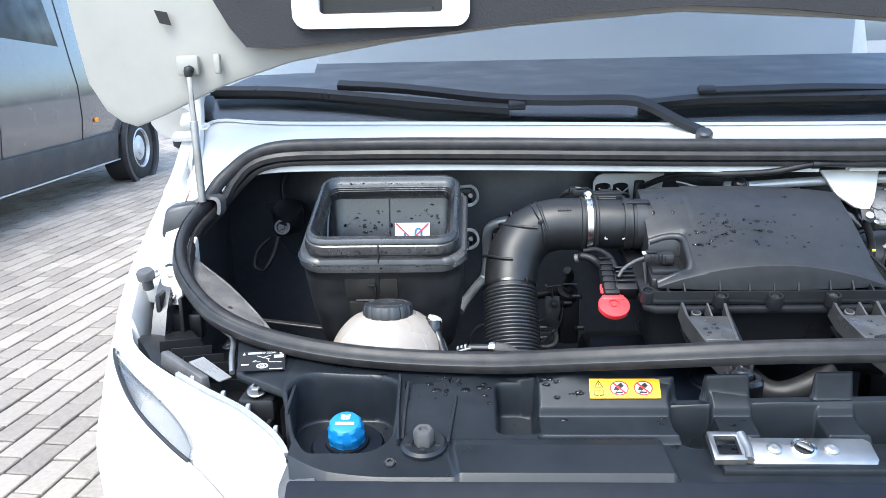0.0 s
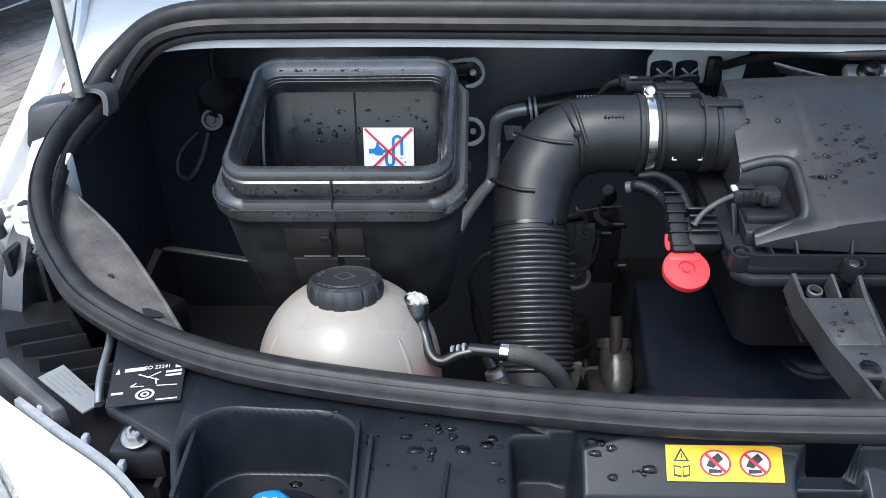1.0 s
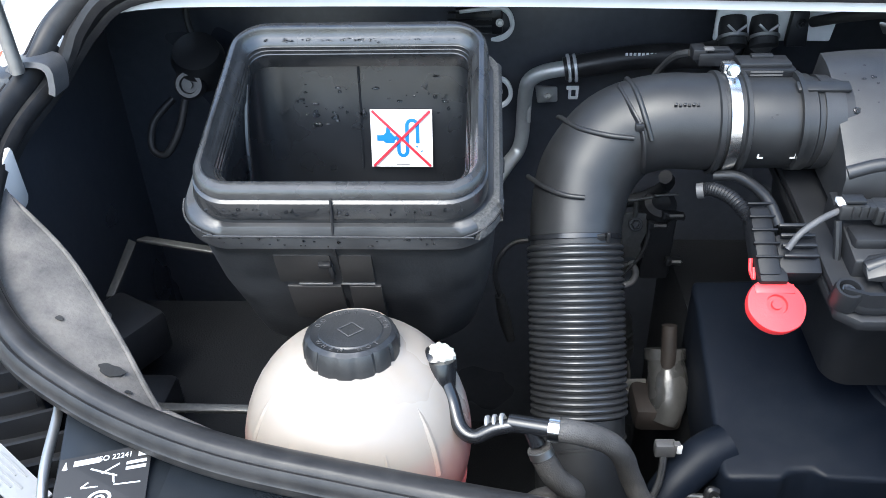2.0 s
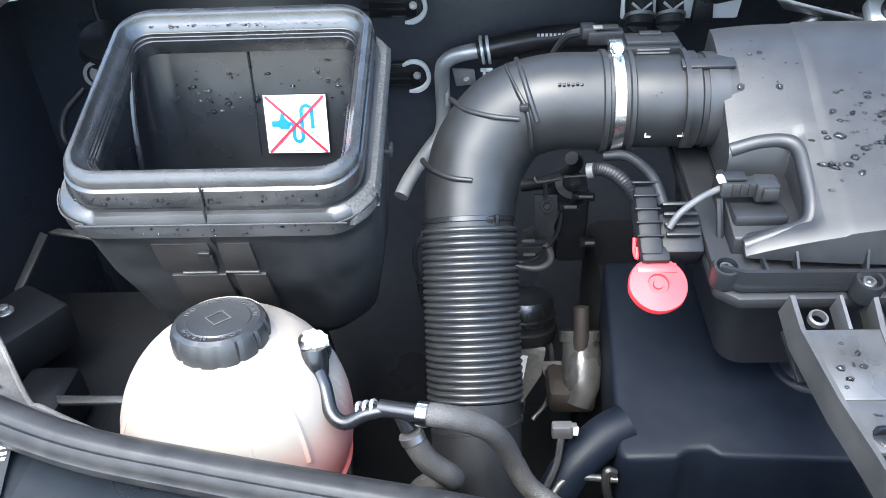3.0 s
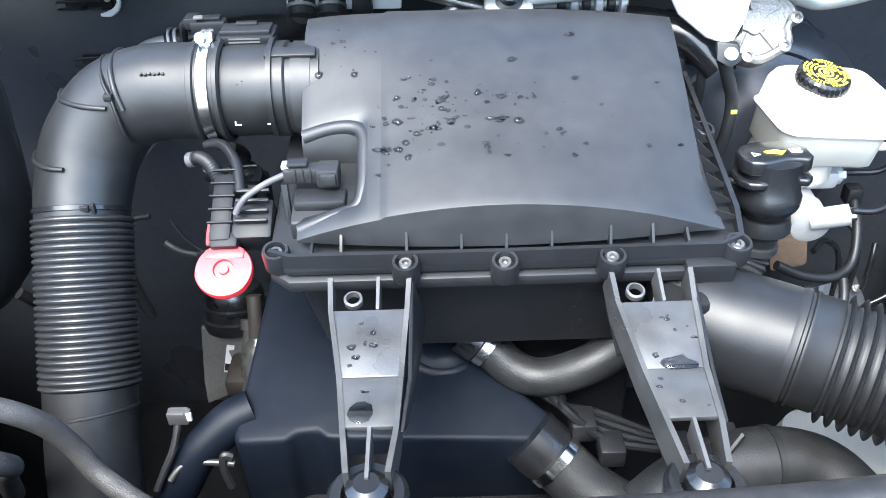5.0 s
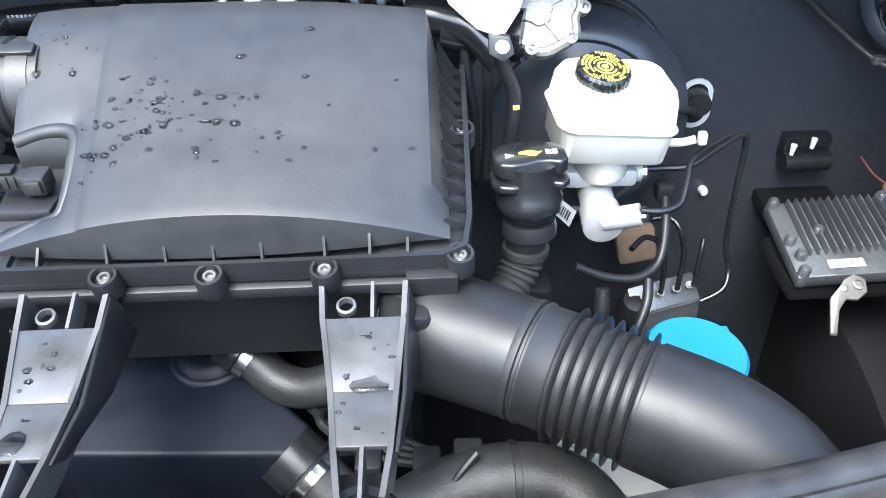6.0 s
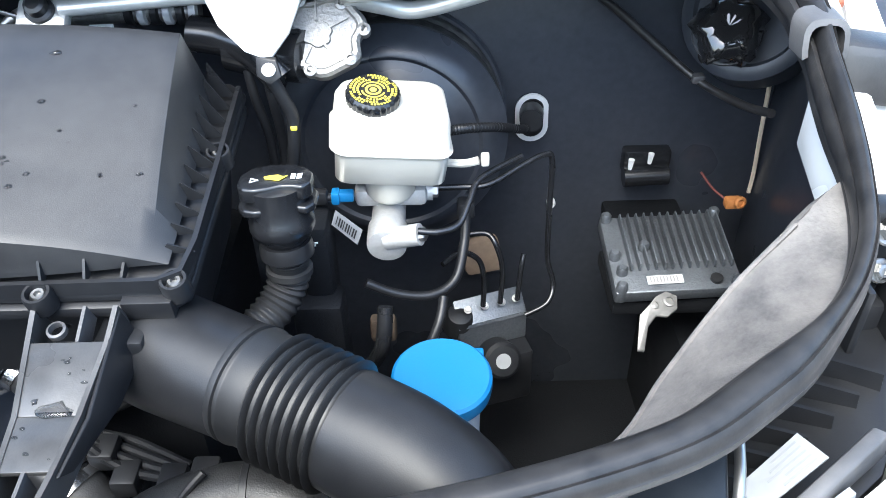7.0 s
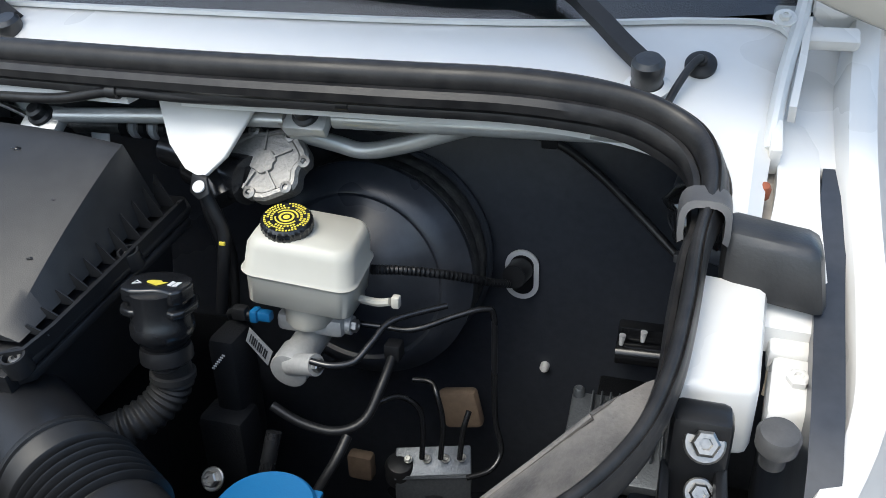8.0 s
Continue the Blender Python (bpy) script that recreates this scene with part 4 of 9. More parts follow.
# rubber aprons hanging inside the seal at both front corners
STAINS = ((21, 0.95, 0.0085), (19, 0.95, 0.0025), (25, 0.5, 0.003))
for s, idx, inner in ((1, [(-0.09, 0.988, 1.203), (-0.15, 1.000, 1.205), (-0.20, 1.018, 1.210), (-0.24, 1.035, 1.215), (-0.31, 1.078, 1.237), (-0.370, 1.160, 1.268), (-0.392, 1.24, 1.290)], [(-0.085, 0.994, 1.192), (-0.140, 1.016, 1.188), (-0.190, 1.039, 1.189), (-0.205, 1.048, 1.189), (-0.248, 1.100, 1.210), (-0.309, 1.168, 1.235), (-0.372, 1.215, 1.262)]),
                      (-1, [(0.84, 0.932, 1.250), (0.96, 0.970, 1.257), (1.050, 1.035, 1.268), (1.085, 1.085, 1.278), (1.106, 1.160, 1.298)], [(0.850, 0.949, 1.228), (0.918, 0.991, 1.206), (0.965, 1.055, 1.197), (1.019, 1.107, 1.225), (1.062, 1.128, 1.265)])):
    a = smoothed([V(*p) - V(0, 0, 0.016) for p in idx], 6)
    b = smoothed(inner, 6)
    rows = []
    for p, q in zip(a, b):
        rows.append([p, p.lerp(q, 0.33) + V(0, 0, 0.004), p.lerp(q, 0.7) + V(0, 0, 0.004), q])
    n = 4
    sheet = bm_of([p for r in rows for p in r], [(i * n + j, i * n + j + 1, (i + 1) * n + j + 1, (i + 1) * n + j) for i in range(len(rows) - 1) for j in range(n - 1)])
    bmesh.ops.solidify(sheet, geom=sheet.faces[:], thickness=0.004)
    flap = thing("rubber_apron", "dusty grey rubber apron hanging from the bonnet seal", "rubber apron", a[len(a) // 2] - V(0, 0, 0.07), "rubber aprons")
    part("sheet", sheet, APRON, flap)
    if s > 0:
        for i_, f_, r_ in STAINS:
            at_, side_, along_ = rows[i_][1].lerp(rows[i_][2], f_), (rows[i_][2] - rows[i_][1]).normalized(), (rows[i_ + 1][1] - rows[i_][1]).normalized()
            up_ = side_.cross(along_).normalized()
            up_ = up_ if up_.z > 0 else -up_
            blot = [at_ + up_ * 0.0012 + (along_ * math.cos(q) + side_ * math.sin(q)) * r_ * (0.9 + 0.10 * math.sin(3 * q + i_) + 0.06 * math.sin(7 * q)) for q in (2 * math.pi * k / 32 for k in range(32))]
            part("wet_stain", slab(blot, up_ * 0.0006, 0), WETSPOT, flap, "dark wet stain")
    part("edge_bead", tube(b, 0.0022, 8, raw=True), APRON, flap, "rolled lower edge")

# ---- front panel with its recesses ----
def pit(x, y, cx, cy, hx, hy, r, soft=0.004):
    """1 inside a rounded rectangle, 0 outside."""
    dx, dy = max(abs(x - cx) - hx + r, 0), max(abs(y - cy) - hy + r, 0)
    d = math.hypot(dx, dy) - r + min(max(abs(x - cx) - hx + r, abs(y - cy) - hy + r), 0)
    return 1 - step(-soft, soft, d)


front_line = [p for p in seal_path if p.y < 1.10]
front_line.sort(key=lambda p: p.x)
fx, fy, fz = [p.x for p in front_line], [p.y for p in front_line], [p.z for p in front_line]


def panel_z(x, y):
    ys, zs = float(np.interp(x, fx, fy)), float(np.interp(x, fx, fz))
    mid = step(0.118, 0.124, x) * (1 - step(0.616, 0.622, x))
    z = 1.163 + (y - 0.822) * 0.22
    # sloping ledge under the seal, with two steps below the warning label
    ledge = float(np.interp(y, (0.775, 0.838, 0.841, 0.872, 0.8745, 0.879, 0.905, 0.925), (1.146, 1.1560, 1.1655, 1.1715, 1.1815, 1.1852, 1.2058, 1.216)))
    z += mid * (ledge - z)
    z = min(z, zs - 0.016)
    lab = step(0.135, 0.150, x) * (1 - step(0.590, 0.605, x))
    z = max(z, zs - 0.018 - 0.012 * lab - (3.0 + 2 * lab) * max(0.0, ys + 0.004 - y))
    for bx in (-0.103, 2 * CX + 0.103):
        z = z + (1.126 - z) * pit(x, y, bx, 0.884, 0.062, 0.070, 0.034, 0.004)
    z -= 0.040 * pit(x, y, 0.098, 0.885, 0.021, 0.042, 0.006, 0.003)
    z -= 0.055 * pit(x, y, 0.288, 0.868, 0.021, 0.034, 0.020, 0.003)
    z -= 0.055 * pit(x, y, 0.486, 0.868, 0.021, 0.034, 0.020, 0.003)
    z -= 0.045 * pit(x, y, 0.388, 0.868, 0.033, 0.058, 0.006, 0.003)
    z = max(z, zs - 0.020 - 0.040 * lab - 7.0 * max(0.0, ys - 0.006 - y))
    # raised air guide
    le, ri = 0.026 + 0.2 * max(0, 0.81 - y), 0.247 + 0.1 * (0.83 - y)
    w = step(le - 0.004, le + 0.004, x) * (1 - step(ri - 0.004, ri + 0.004, x)) * (1 - step(0.8265, 0.8295, y))
    z += w * max(0, 1.168 - 0.25 * max(0, 0.815 - y) - z)
    return z


NX, NY = 620, 170
pv = []
for i in range(NX + 1):
    x = -0.175 + (2 * (CX + 0.175)) * i / NX
    ys = float(np.interp(x, fx, fy)) + 0.006
    y0 = 0.775 + 0.10 * max(0, (abs(x - CX) - 0.40) / 0.15) ** 2 * 0.35
    for j in range(NY + 1):
        y = y0 + (ys - y0) * j / NY
        out = max(0.0, abs(x - CX) - 0.47) / 0.075 * min(1, max(0, (0.915 - y) / 0.09)) * 0.030
        pv.append((x + (out if x < CX else -out), y, panel_z(x, y)))
    out = max(0.0, abs(x - CX) - 0.47) / 0.075 * 0.030
    pv.append((x + (out if x < CX else -out), y0 - 0.004, 1.06))
row = NY + 2
pf = []
for i in range(NX):
    a, b = i * row, (i + 1) * row
    pf += [(a + j, b + j, b + j + 1, a + j + 1) for j in range(NY)]
    pf.append((a + NY + 1, b + NY + 1, b, a))
panel = thing("front_panel", "wet black plastic lock panel at the front of the engine bay", "front panel", (CX, 0.86, 1.06))
part("moulding", bm_of(pv, pf), FRONTPL, panel, smooth=80)
for s in (1, -1):
    wedge = slab([mir(p, s) for p in ((-0.170, 0.915, 1.183), (-0.240, 0.955, 1.190), (-0.262, 1.045, 1.204), (-0.165, 1.000, 1.188))], (0, 0, -0.012), 0.003)
    part("corner_plate", wedge, FRONTPL, panel)
    part("corner_wall", slab([mir(p, s) for p in ((-0.166, 0.998, 1.186), (-0.158, 0.872, 1.178), (-0.158, 0.872, 1.08), (-0.166, 0.998, 1.10))], (-0.004 * s, 0, 0), 0.001), FRONTPL, panel)
    part("stay_wire", tube([mir(p, s) for p in ((-0.300, 1.075, 1.208), (-0.285, 1.062, 1.203), (-0.268, 1.040, 1.200), (-0.254, 0.985, 1.196), (-0.246, 0.958, 1.188))], 0.0035, 10), STEEL, panel, "thin bright steel stay")
    stop = part("bump_stop_base", lathe(mir((-0.003, 0.824, 1.150), s), (0, -0.15, 1), [(0.024, 0), (0.025, 0.016), (0.022, 0.019), (0.012, 0.017), (0.011, 0.014)], 32), FRONTPL, panel)
    part("bump_stop", lathe(mir((-0.003, 0.826, 1.163), s), (0, -0.15, 1), [(0.010, 0), (0.0105, 0.016), (0.009, 0.019), (0.005, 0.019), (0.004, 0.016)], 20, lambda q, k: 1 + 0.06 * math.cos(6 * q)), GREYPL, stop, "grey rubber bump stop")
    for k in range(3):
        a = radians(-150 + 60 * k)
        part("stop_slot", block(mir((-0.003 + 0.018 * math.cos(a), 0.824 + 0.018 * math.sin(a), 1.1665), s), (0.006, 0.005, 0.004), 0.0005), INK, stop)
    for fin in (((-0.037, 0.935, 1.186), (-0.035, 0.88, 1.172), (-0.030, 0.822, 1.160)), ((0.030, 0.905, 1.172), (0.027, 0.87, 1.166), (0.023, 0.822, 1.158)), ((-0.026, 0.925, 1.182), (-0.027, 0.88, 1.168), (-0.026, 0.830, 1.157))):
        part("wall_fin", soften(sweep([(-0.0017, -0.03), (-0.0017, 0.012), (0.0017, 0.012), (0.0017, -0.03)], [mir(p, s) for p in fin]), 0.0008, 2), FRONTPL, panel)
    bolt("sill_screw", mir((-0.036, 0.796, 1.155), s), (0, -0.5, 0.85), 0.006, BLACK, panel, 1.3)
# apron below the front edge
part("air_guide", hexa([(-0.14, 0.70, 1.075), (0.88, 0.70, 1.075), (0.88, 0.772, 1.115), (-0.14, 0.772, 1.115)], [(-0.14, 0.70, 1.095), (0.88, 0.70, 1.095), (0.88, 0.776, 1.150), (-0.14, 0.776, 1.150)], 0.004), COVER, panel)

# filler with blue cap
filler = thing("filler_cap", "blue ribbed filler cap in a black plastic basin", "filler cap", (-0.094, 0.878, 1.128))
part("collar", lathe((-0.094, 0.880, 1.127), (0, -0.16, 1), [(0.042, 0), (0.042, 0.005), (0.039, 0.009), (0.034, 0.0095), (0.025, 0.0105), (0.024, 0.014), (0.018, 0.015)], 40), COVER, filler, "black round collar")
part("cap", lathe((-0.094, 0.880, 1.134), (0, -0.32, 1), [(0.0185, 0), (0.0205, 0.002), (0.0205, 0.010), (0.0195, 0.012), (0.0205, 0.014), (0.0208, 0.022), (0.0190, 0.025), (0.0185, 0.031), (0.0165, 0.034), (0.0155, 0.0345), (0.001, 0.0345)], 96,
     lambda q, k: 1 + (0.055 * max(-0.5, min(0.5, 2 * math.sin(8 * q))) if k in (1, 2, 4, 5) else (0.02 * math.sin(8 * q) if k in (6, 7) else 0))), BLUE, filler, "ribbed blue cap", 30)
cap_o, cap_x, cap_y = V(-0.094, 0.8694, 1.1670), V(1, 0, 0), V(0, 0.952, 0.305)
part("print", slab(on_plane(cap_o, cap_x, cap_y, [(-0.0105, -0.005), (0.0105, -0.005), (0.0105, -0.001), (-0.0105, -0.001)]), (0, 0, 0.0004), 0), LABEL, filler, "white bar of print")
part("print", join(slab(on_plane(cap_o, cap_x, cap_y, [(-0.005, 0.004), (-0.0004, 0.003), (-0.0004, 0.010), (-0.005, 0.011)]), (0, 0, 0.0004), 0),
                   slab(on_plane(cap_o, cap_x, cap_y, [(0.0004, 0.003), (0.005, 0.004), (0.005, 0.011), (0.0004, 0.010)]), (0, 0, 0.0004), 0)), LABEL, filler, "white book symbol")


def sign_label(name, label, corners, back, items, parent=None):
    """A flat sticker from its corners (bottom left, bottom right, top right, top left) with shapes in fractions of it."""
    bl, br, tr, tl = (Vector(p) for p in corners)
    up = (br - bl).cross(tl - bl).normalized()
    st = thing(name, label, "sticker", (bl + tr) / 2) if parent is None else parent

    def at(u, v):
        return bl.lerp(br, u).lerp(tl.lerp(tr, u), v)
    part("sheet", slab([p + up * 0.0005 for p in (bl, br, tr, tl)], up * 0.0006, 0), back, st)
    for nm, m, pts, h in items:
        part(nm, slab([at(u, v) + up * (0.0012 + h) for u, v in pts], up * 0.0003, 0), m, st)
    return st, at, up


def ngon(cx, cy, rx, ry, n=20):
    return [(cx + rx * math.cos(2 * math.pi * k / n), cy + ry * math.sin(2 * math.pi * k / n)) for k in range(n)]


warn = []
for cx in (0.42, 0.76):
    warn += [("disc", LABEL, ngon(cx, 0.5, 0.135, 0.37), 0), ("pictogram", INK, [(cx - 0.08, 0.42), (cx - 0.02, 0.36), (cx + 0.07, 0.62), (cx + 0.03, 0.78), (cx - 0.05, 0.60)], 0.0003),
             ("pictogram", INK, [(cx - 0.06, 0.22), (cx + 0.05, 0.24), (cx + 0.05, 0.32), (cx - 0.06, 0.34)], 0.0003),
             ("bar", INKRED, [(cx - 0.10, 0.75), (cx - 0.08, 0.80), (cx + 0.10, 0.26), (cx + 0.08, 0.21)], 0.0006)]
warn += [("triangle", INK, [(0.06, 0.54), (0.20, 0.54), (0.13, 0.92)], 0), ("triangle_fill", LABELYEL, [(0.085, 0.58), (0.175, 0.58), (0.13, 0.82)], 0.0003),
         ("mark", INK, [(0.125, 0.62), (0.135, 0.62), (0.135, 0.76), (0.125, 0.76)], 0.0006),
         ("book", INK, [(0.06, 0.14), (0.125, 0.10), (0.125, 0.40), (0.06, 0.44)], 0), ("book", INK, [(0.137, 0.10), (0.20, 0.14), (0.20, 0.44), (0.137, 0.40)], 0),
         ("page", LABELYEL, [(0.07, 0.19), (0.118, 0.16), (0.118, 0.36), (0.07, 0.39)], 0.0003), ("page", LABELYEL, [(0.144, 0.16), (0.19, 0.19), (0.19, 0.39), (0.144, 0.36)], 0.0003)]
st, at, up = sign_label("warning_sticker", "yellow warning sticker with two round prohibition signs", [(0.1785, 0.882, 1.1885), (0.2565, 0.882, 1.1885), (0.2575, 0.901, 1.2035), (0.1795, 0.901, 1.2035)], LABELYEL, warn)
for cx in (0.42, 0.76):
    c, a, b = at(cx, 0.5), at(cx + 0.135, 0.5) - at(cx, 0.5), at(cx, 0.87) - at(cx, 0.5)
    part("red_ring", print_ring(c + up * 0.0016, a, b, 0, 0, 1.0, 0.13, up * 0.0003), INKRED, st)
adl = [("bar", LABEL, [(0.04, 0.80), (0.10, 0.80), (0.07, 0.94)], 0), ("bar", LABEL, [(0.16, 0.83), (0.44, 0.83), (0.44, 0.92), (0.16, 0.92)], 0),
       ("book", LABEL, [(0.86, 0.82), (0.97, 0.82), (0.97, 0.94), (0.86, 0.94)], 0), ("bar", LABEL, [(0.04, 0.28), (0.20, 0.28), (0.20, 0.33), (0.04, 0.33)], 0),
       ("bar", LABEL, [(0.74, 0.62), (0.96, 0.62), (0.96, 0.67), (0.74, 0.67)], 0), ("bar", LABEL, [(0.74, 0.71), (0.96, 0.71), (0.96, 0.76), (0.74, 0.76)], 0), ("bar", LABEL, [(0.66, 0.05), (0.95, 0.05), (0.95, 0.08), (0.66, 0.08)], 0),
       ("stroke", LABEL, [(0.36, 0.56), (0.66, 0.76), (0.67, 0.74), (0.37, 0.54)], 0), ("stroke", LABEL, [(0.36, 0.75), (0.66, 0.56), (0.65, 0.54), (0.35, 0.73)], 0),
       ("stroke", LABEL, [(0.28, 0.46), (0.45, 0.62), (0.46, 0.60), (0.29, 0.44)], 0), ("stroke", LABEL, [(0.62, 0.44), (0.60, 0.60), (0.62, 0.60), (0.64, 0.44)], 0), ("stroke", LABEL, [(0.28, 0.43), (0.92, 0.38), (0.92, 0.40), (0.28, 0.45)], 0)]
st, at, up = sign_label("instruction_sticker", "black instruction sticker with white print on the front panel", [(-0.234, 0.945, 1.1945), (-0.182, 0.962, 1.1895), (-0.1895, 1.004, 1.1985), (-0.240, 0.983, 1.2045)], INK, adl)
a, b = at(0.55, 0.5) - at(0.45, 0.5), at(0.5, 0.55) - at(0.5, 0.45)
part("ring", print_ring(at(0.5, 0.22) + up * 0.0014, a, b, 0, 0, 1.3, 0.35, up * 0.0003), LABEL, st)
part("ring", print_ring(at(0.5, 0.22) + up * 0.0014, a, b, 0, 0, 0.6, 0.3, up * 0.0003), LABEL, st)
lettering("ISO 22241", at(0.60, 0.875) + up * 0.0016, a, b, 0.0050, LABEL, "lettering", st)

# bonnet lock plate
lock = thing("bonnet_lock_plate", "bright steel bonnet lock plate with a round opening", "lock plate", (0.38, 0.83, 1.150))
lx, ly = V(1, 0.02, -0.02), V(0, 0.94, 0.34)
lo = V(0.375, 0.815, 1.160)
plate_pts = [(-0.042, -0.019), (0.080, -0.019), (0.084, -0.012), (0.084, 0.011), (0.078, 0.016), (-0.036, 0.016), (-0.044, 0.020), (-0.052, 0.012), (-0.052, -0.013)]
part("plate", slab(on_plane(lo, lx, ly, plate_pts), (0, -0.0015, 0.004), 0.0015), STEEL, lock)
part("hook_loop", soften(loft([on_plane(lo, lx, ly, q) for q in ([(-0.083, -0.018), (-0.050, -0.018), (-0.050, 0.020), (-0.083, 0.020)],)] + [[p + V(0, -0.003, 0.008) for p in on_plane(lo, lx, ly, [(-0.083, -0.018), (-0.050, -0.018), (-0.050, 0.020), (-0.083, 0.020)])],
     [p + V(0, -0.003, 0.008) for p in on_plane(lo, lx, ly, [(-0.077, -0.011), (-0.054, -0.011), (-0.054, 0.014), (-0.077, 0.014)])], on_plane(lo, lx, ly, [(-0.077, -0.011), (-0.054, -0.011), (-0.054, 0.014), (-0.077, 0.014)])], False, False, True), 0.001), STEEL, lock)
part("round_opening", ring_at(lo + lx * 0.012 + V(0, -0.001, 0.005), (0, -0.34, 0.94), 0.010, 0.004, 0.003), CHROME, lock)
part("opening_dark", lathe(lo + lx * 0.012 + V(0, -0.0015, 0.0035), (0, -0.34, 0.94), [(0.0102, 0), (0.0102, 0.001), (0.001, 0.001)], 24), INK, lock)
for k in (-0.018, 0.040):
    part("rivet", lathe(lo + lx * k + V(0, -0.0015, 0.004), (0, -0.34, 0.94), [(0.0075, 0), (0.0075, 0.0022), (0.0062, 0.0034), (0.003, 0.0040), (0.001, 0.0036)], 24), STEEL, lock, "domed steel rivet")
part("latch", slab(on_plane(lo + V(0, -0.002, 0.006), lx, ly, [(0.005, 0.004), (0.018, -0.006), (0.021, -0.003), (0.009, 0.008)]), (0, -0.0005, 0.0015), 0.0004), STEEL, lock, "slanting latch behind the opening")
part("rolled_end", tube(on_plane(lo + V(0, -0.002, 0.006), lx, ly, [(-0.048, -0.017), (-0.046, 0.0), (-0.048, 0.018)]), 0.005, 12, 6), STEEL, lock)
part("bracket", block(lo + lx * 0.02 - V(0, 0, 0.014), (0.19, 0.055, 0.02), 0.003), FRONTPL, lock)

# ---- air intake box, open at the top ----
box = thing("air_intake_box", "open black plastic air intake box with a wet rubber rim", "intake box", (-0.085, 1.25, 1.08))
bc, bu = V(-0.0815, 1.236, 1.3365), V(0, 0.948, 0.318)
bn = V(0, -0.318, 0.948)
X = V(1, 0, 0)


def box_ring(sunk, o, r, lift=0.0, side=0.0):
    """The outline of the box, lowered straight down or lifted off the slanting plane of its rim."""
    return rrect(bc + bn * lift - V(0, 0, sunk), X, bu, 0.1090 + o + side, 0.0985 + o, r)


outer = [box_ring(0, -0.0055, 0.027, 0.0040), box_ring(0, -0.0025, 0.029, 0.0034), box_ring(0, -0.0002, 0.031, 0.001)]
outer += [box_ring(h, o, 0.031) for h, o in ((0.0030, 0.0004), (0.0045, -0.0008), (0.0062, 0.0012), (0.0150, 0.0022), (0.0180, 0.0018), (0.0200, -0.0004), (0.0245, -0.0010))]
inner = [box_ring(0, o, max(0.015, 0.033 + o), d, -0.35 * o) for d, o in ((0.0044, -0.0080), (0.0042, -0.0098), (0.0024, -0.0112), (0.0000, -0.0120), (-0.0030, -0.0150), (-0.0062, -0.0184), (-0.0086, -0.0196), (-0.0078, -0.0202), (-0.0082, -0.0206), (-0.0112, -0.0212), (-0.0104, -0.0219), (-0.0108, -0.0223), (-0.0138, -0.0229), (-0.0130, -0.0236), (-0.0136, -0.0241), (-0.0180, -0.0244), (-0.0280, -0.0225))]
part("rim", loft(outer[::-1] + inner, False, False), RIMRUB, box, "wet grey rubber rim with ridges", 28)
flange = [box_ring(h, o, r, 0.0, 0.0065) for h, o, r in ((0.0235, -0.012, 0.024), (0.0240, 0.0030, 0.034), (0.0285, 0.0055, 0.036), (0.0395, 0.0050, 0.036), (0.0425, 0.0010, 0.034))]
low = [rrect(c, X, u, hw, hd, r) for c, u, hw, hd, r in (((-0.0815, 1.2405, 1.268), V(0, 0.97, 0.24), 0.1165, 0.0925, 0.036), ((-0.0812, 1.2465, 1.216), V(0, 0.99, 0.14), 0.1135, 0.0830, 0.038), ((-0.0815, 1.2535, 1.17), V(0, 1, 0), 0.1090, 0.0725, 0.040),
                                                         ((-0.083, 1.2590, 1.125), V(0, 1, 0), 0.1010, 0.0600, 0.042), ((-0.084, 1.2600, 1.105), V(0, 1, 0), 0.0860, 0.0470, 0.038), ((-0.085, 1.2600, 1.099), V(0, 1, 0), 0.0620, 0.0320, 0.026))]
inside = [rrect(c, X, u, hw, hd, r) for c, u, hw, hd, r in (((-0.0815, 1.2365, 1.312), bu, 0.0975, 0.0925, 0.024), ((-0.0815, 1.2420, 1.278), V(0, 0.985, 0.17), 0.0995, 0.0765, 0.026), ((-0.082, 1.2420, 1.232), V(0, 0.995, 0.1), 0.0960, 0.0640, 0.028), ((-0.083, 1.2450, 1.15), V(0, 1, 0), 0.0880, 0.0500, 0.028))]
for k in (2, 3, 4):
    flange[k] = [p - V(0, 0, 0.010 * max(0, 1 - abs(p.x - bc.x) / 0.105) if (p - bc).dot(bu) < -0.05 else 0) for p in flange[k]]
part("body", loft(flange + low, False, True), DUSTY, box, "dusty black plastic body", 50)
crust = [box_ring(h, o, 0.034, 0.0, 0.0065) for h, o in ((0.0231, -0.0010), (0.0233, 0.0032), (0.0285, 0.0062), (0.0360, 0.0058))]
right_side = sorted((k for k, p in enumerate(crust[0]) if p.x > bc.x + 0.096), key=lambda k: crust[0][k].y)
runs = [smoothed([ring[k] + V(0.0003 * math.sin(5 * k), 0, 0.0004 * math.sin(3 * k)) for k in right_side], 6) for ring in crust]
part("grit", loft([[a, b, c, d, d - V(0.004, 0, 0), a - V(0.002, 0, 0.006)] for a, b, c, d in zip(*runs)]), GRIT, box, "pale grit caught on the flange")
part("liner", loft(inside, False, True), LINER, box, "shiny wet inner walls", 50)
flash = [p for p in box_ring(0.0287, 0.0062, 0.036, 0.0, 0.0065) if (p - bc).dot(bu) < 0.02]
flash.sort(key=lambda p: math.atan2(p.x - bc.x, bc.y - p.y))
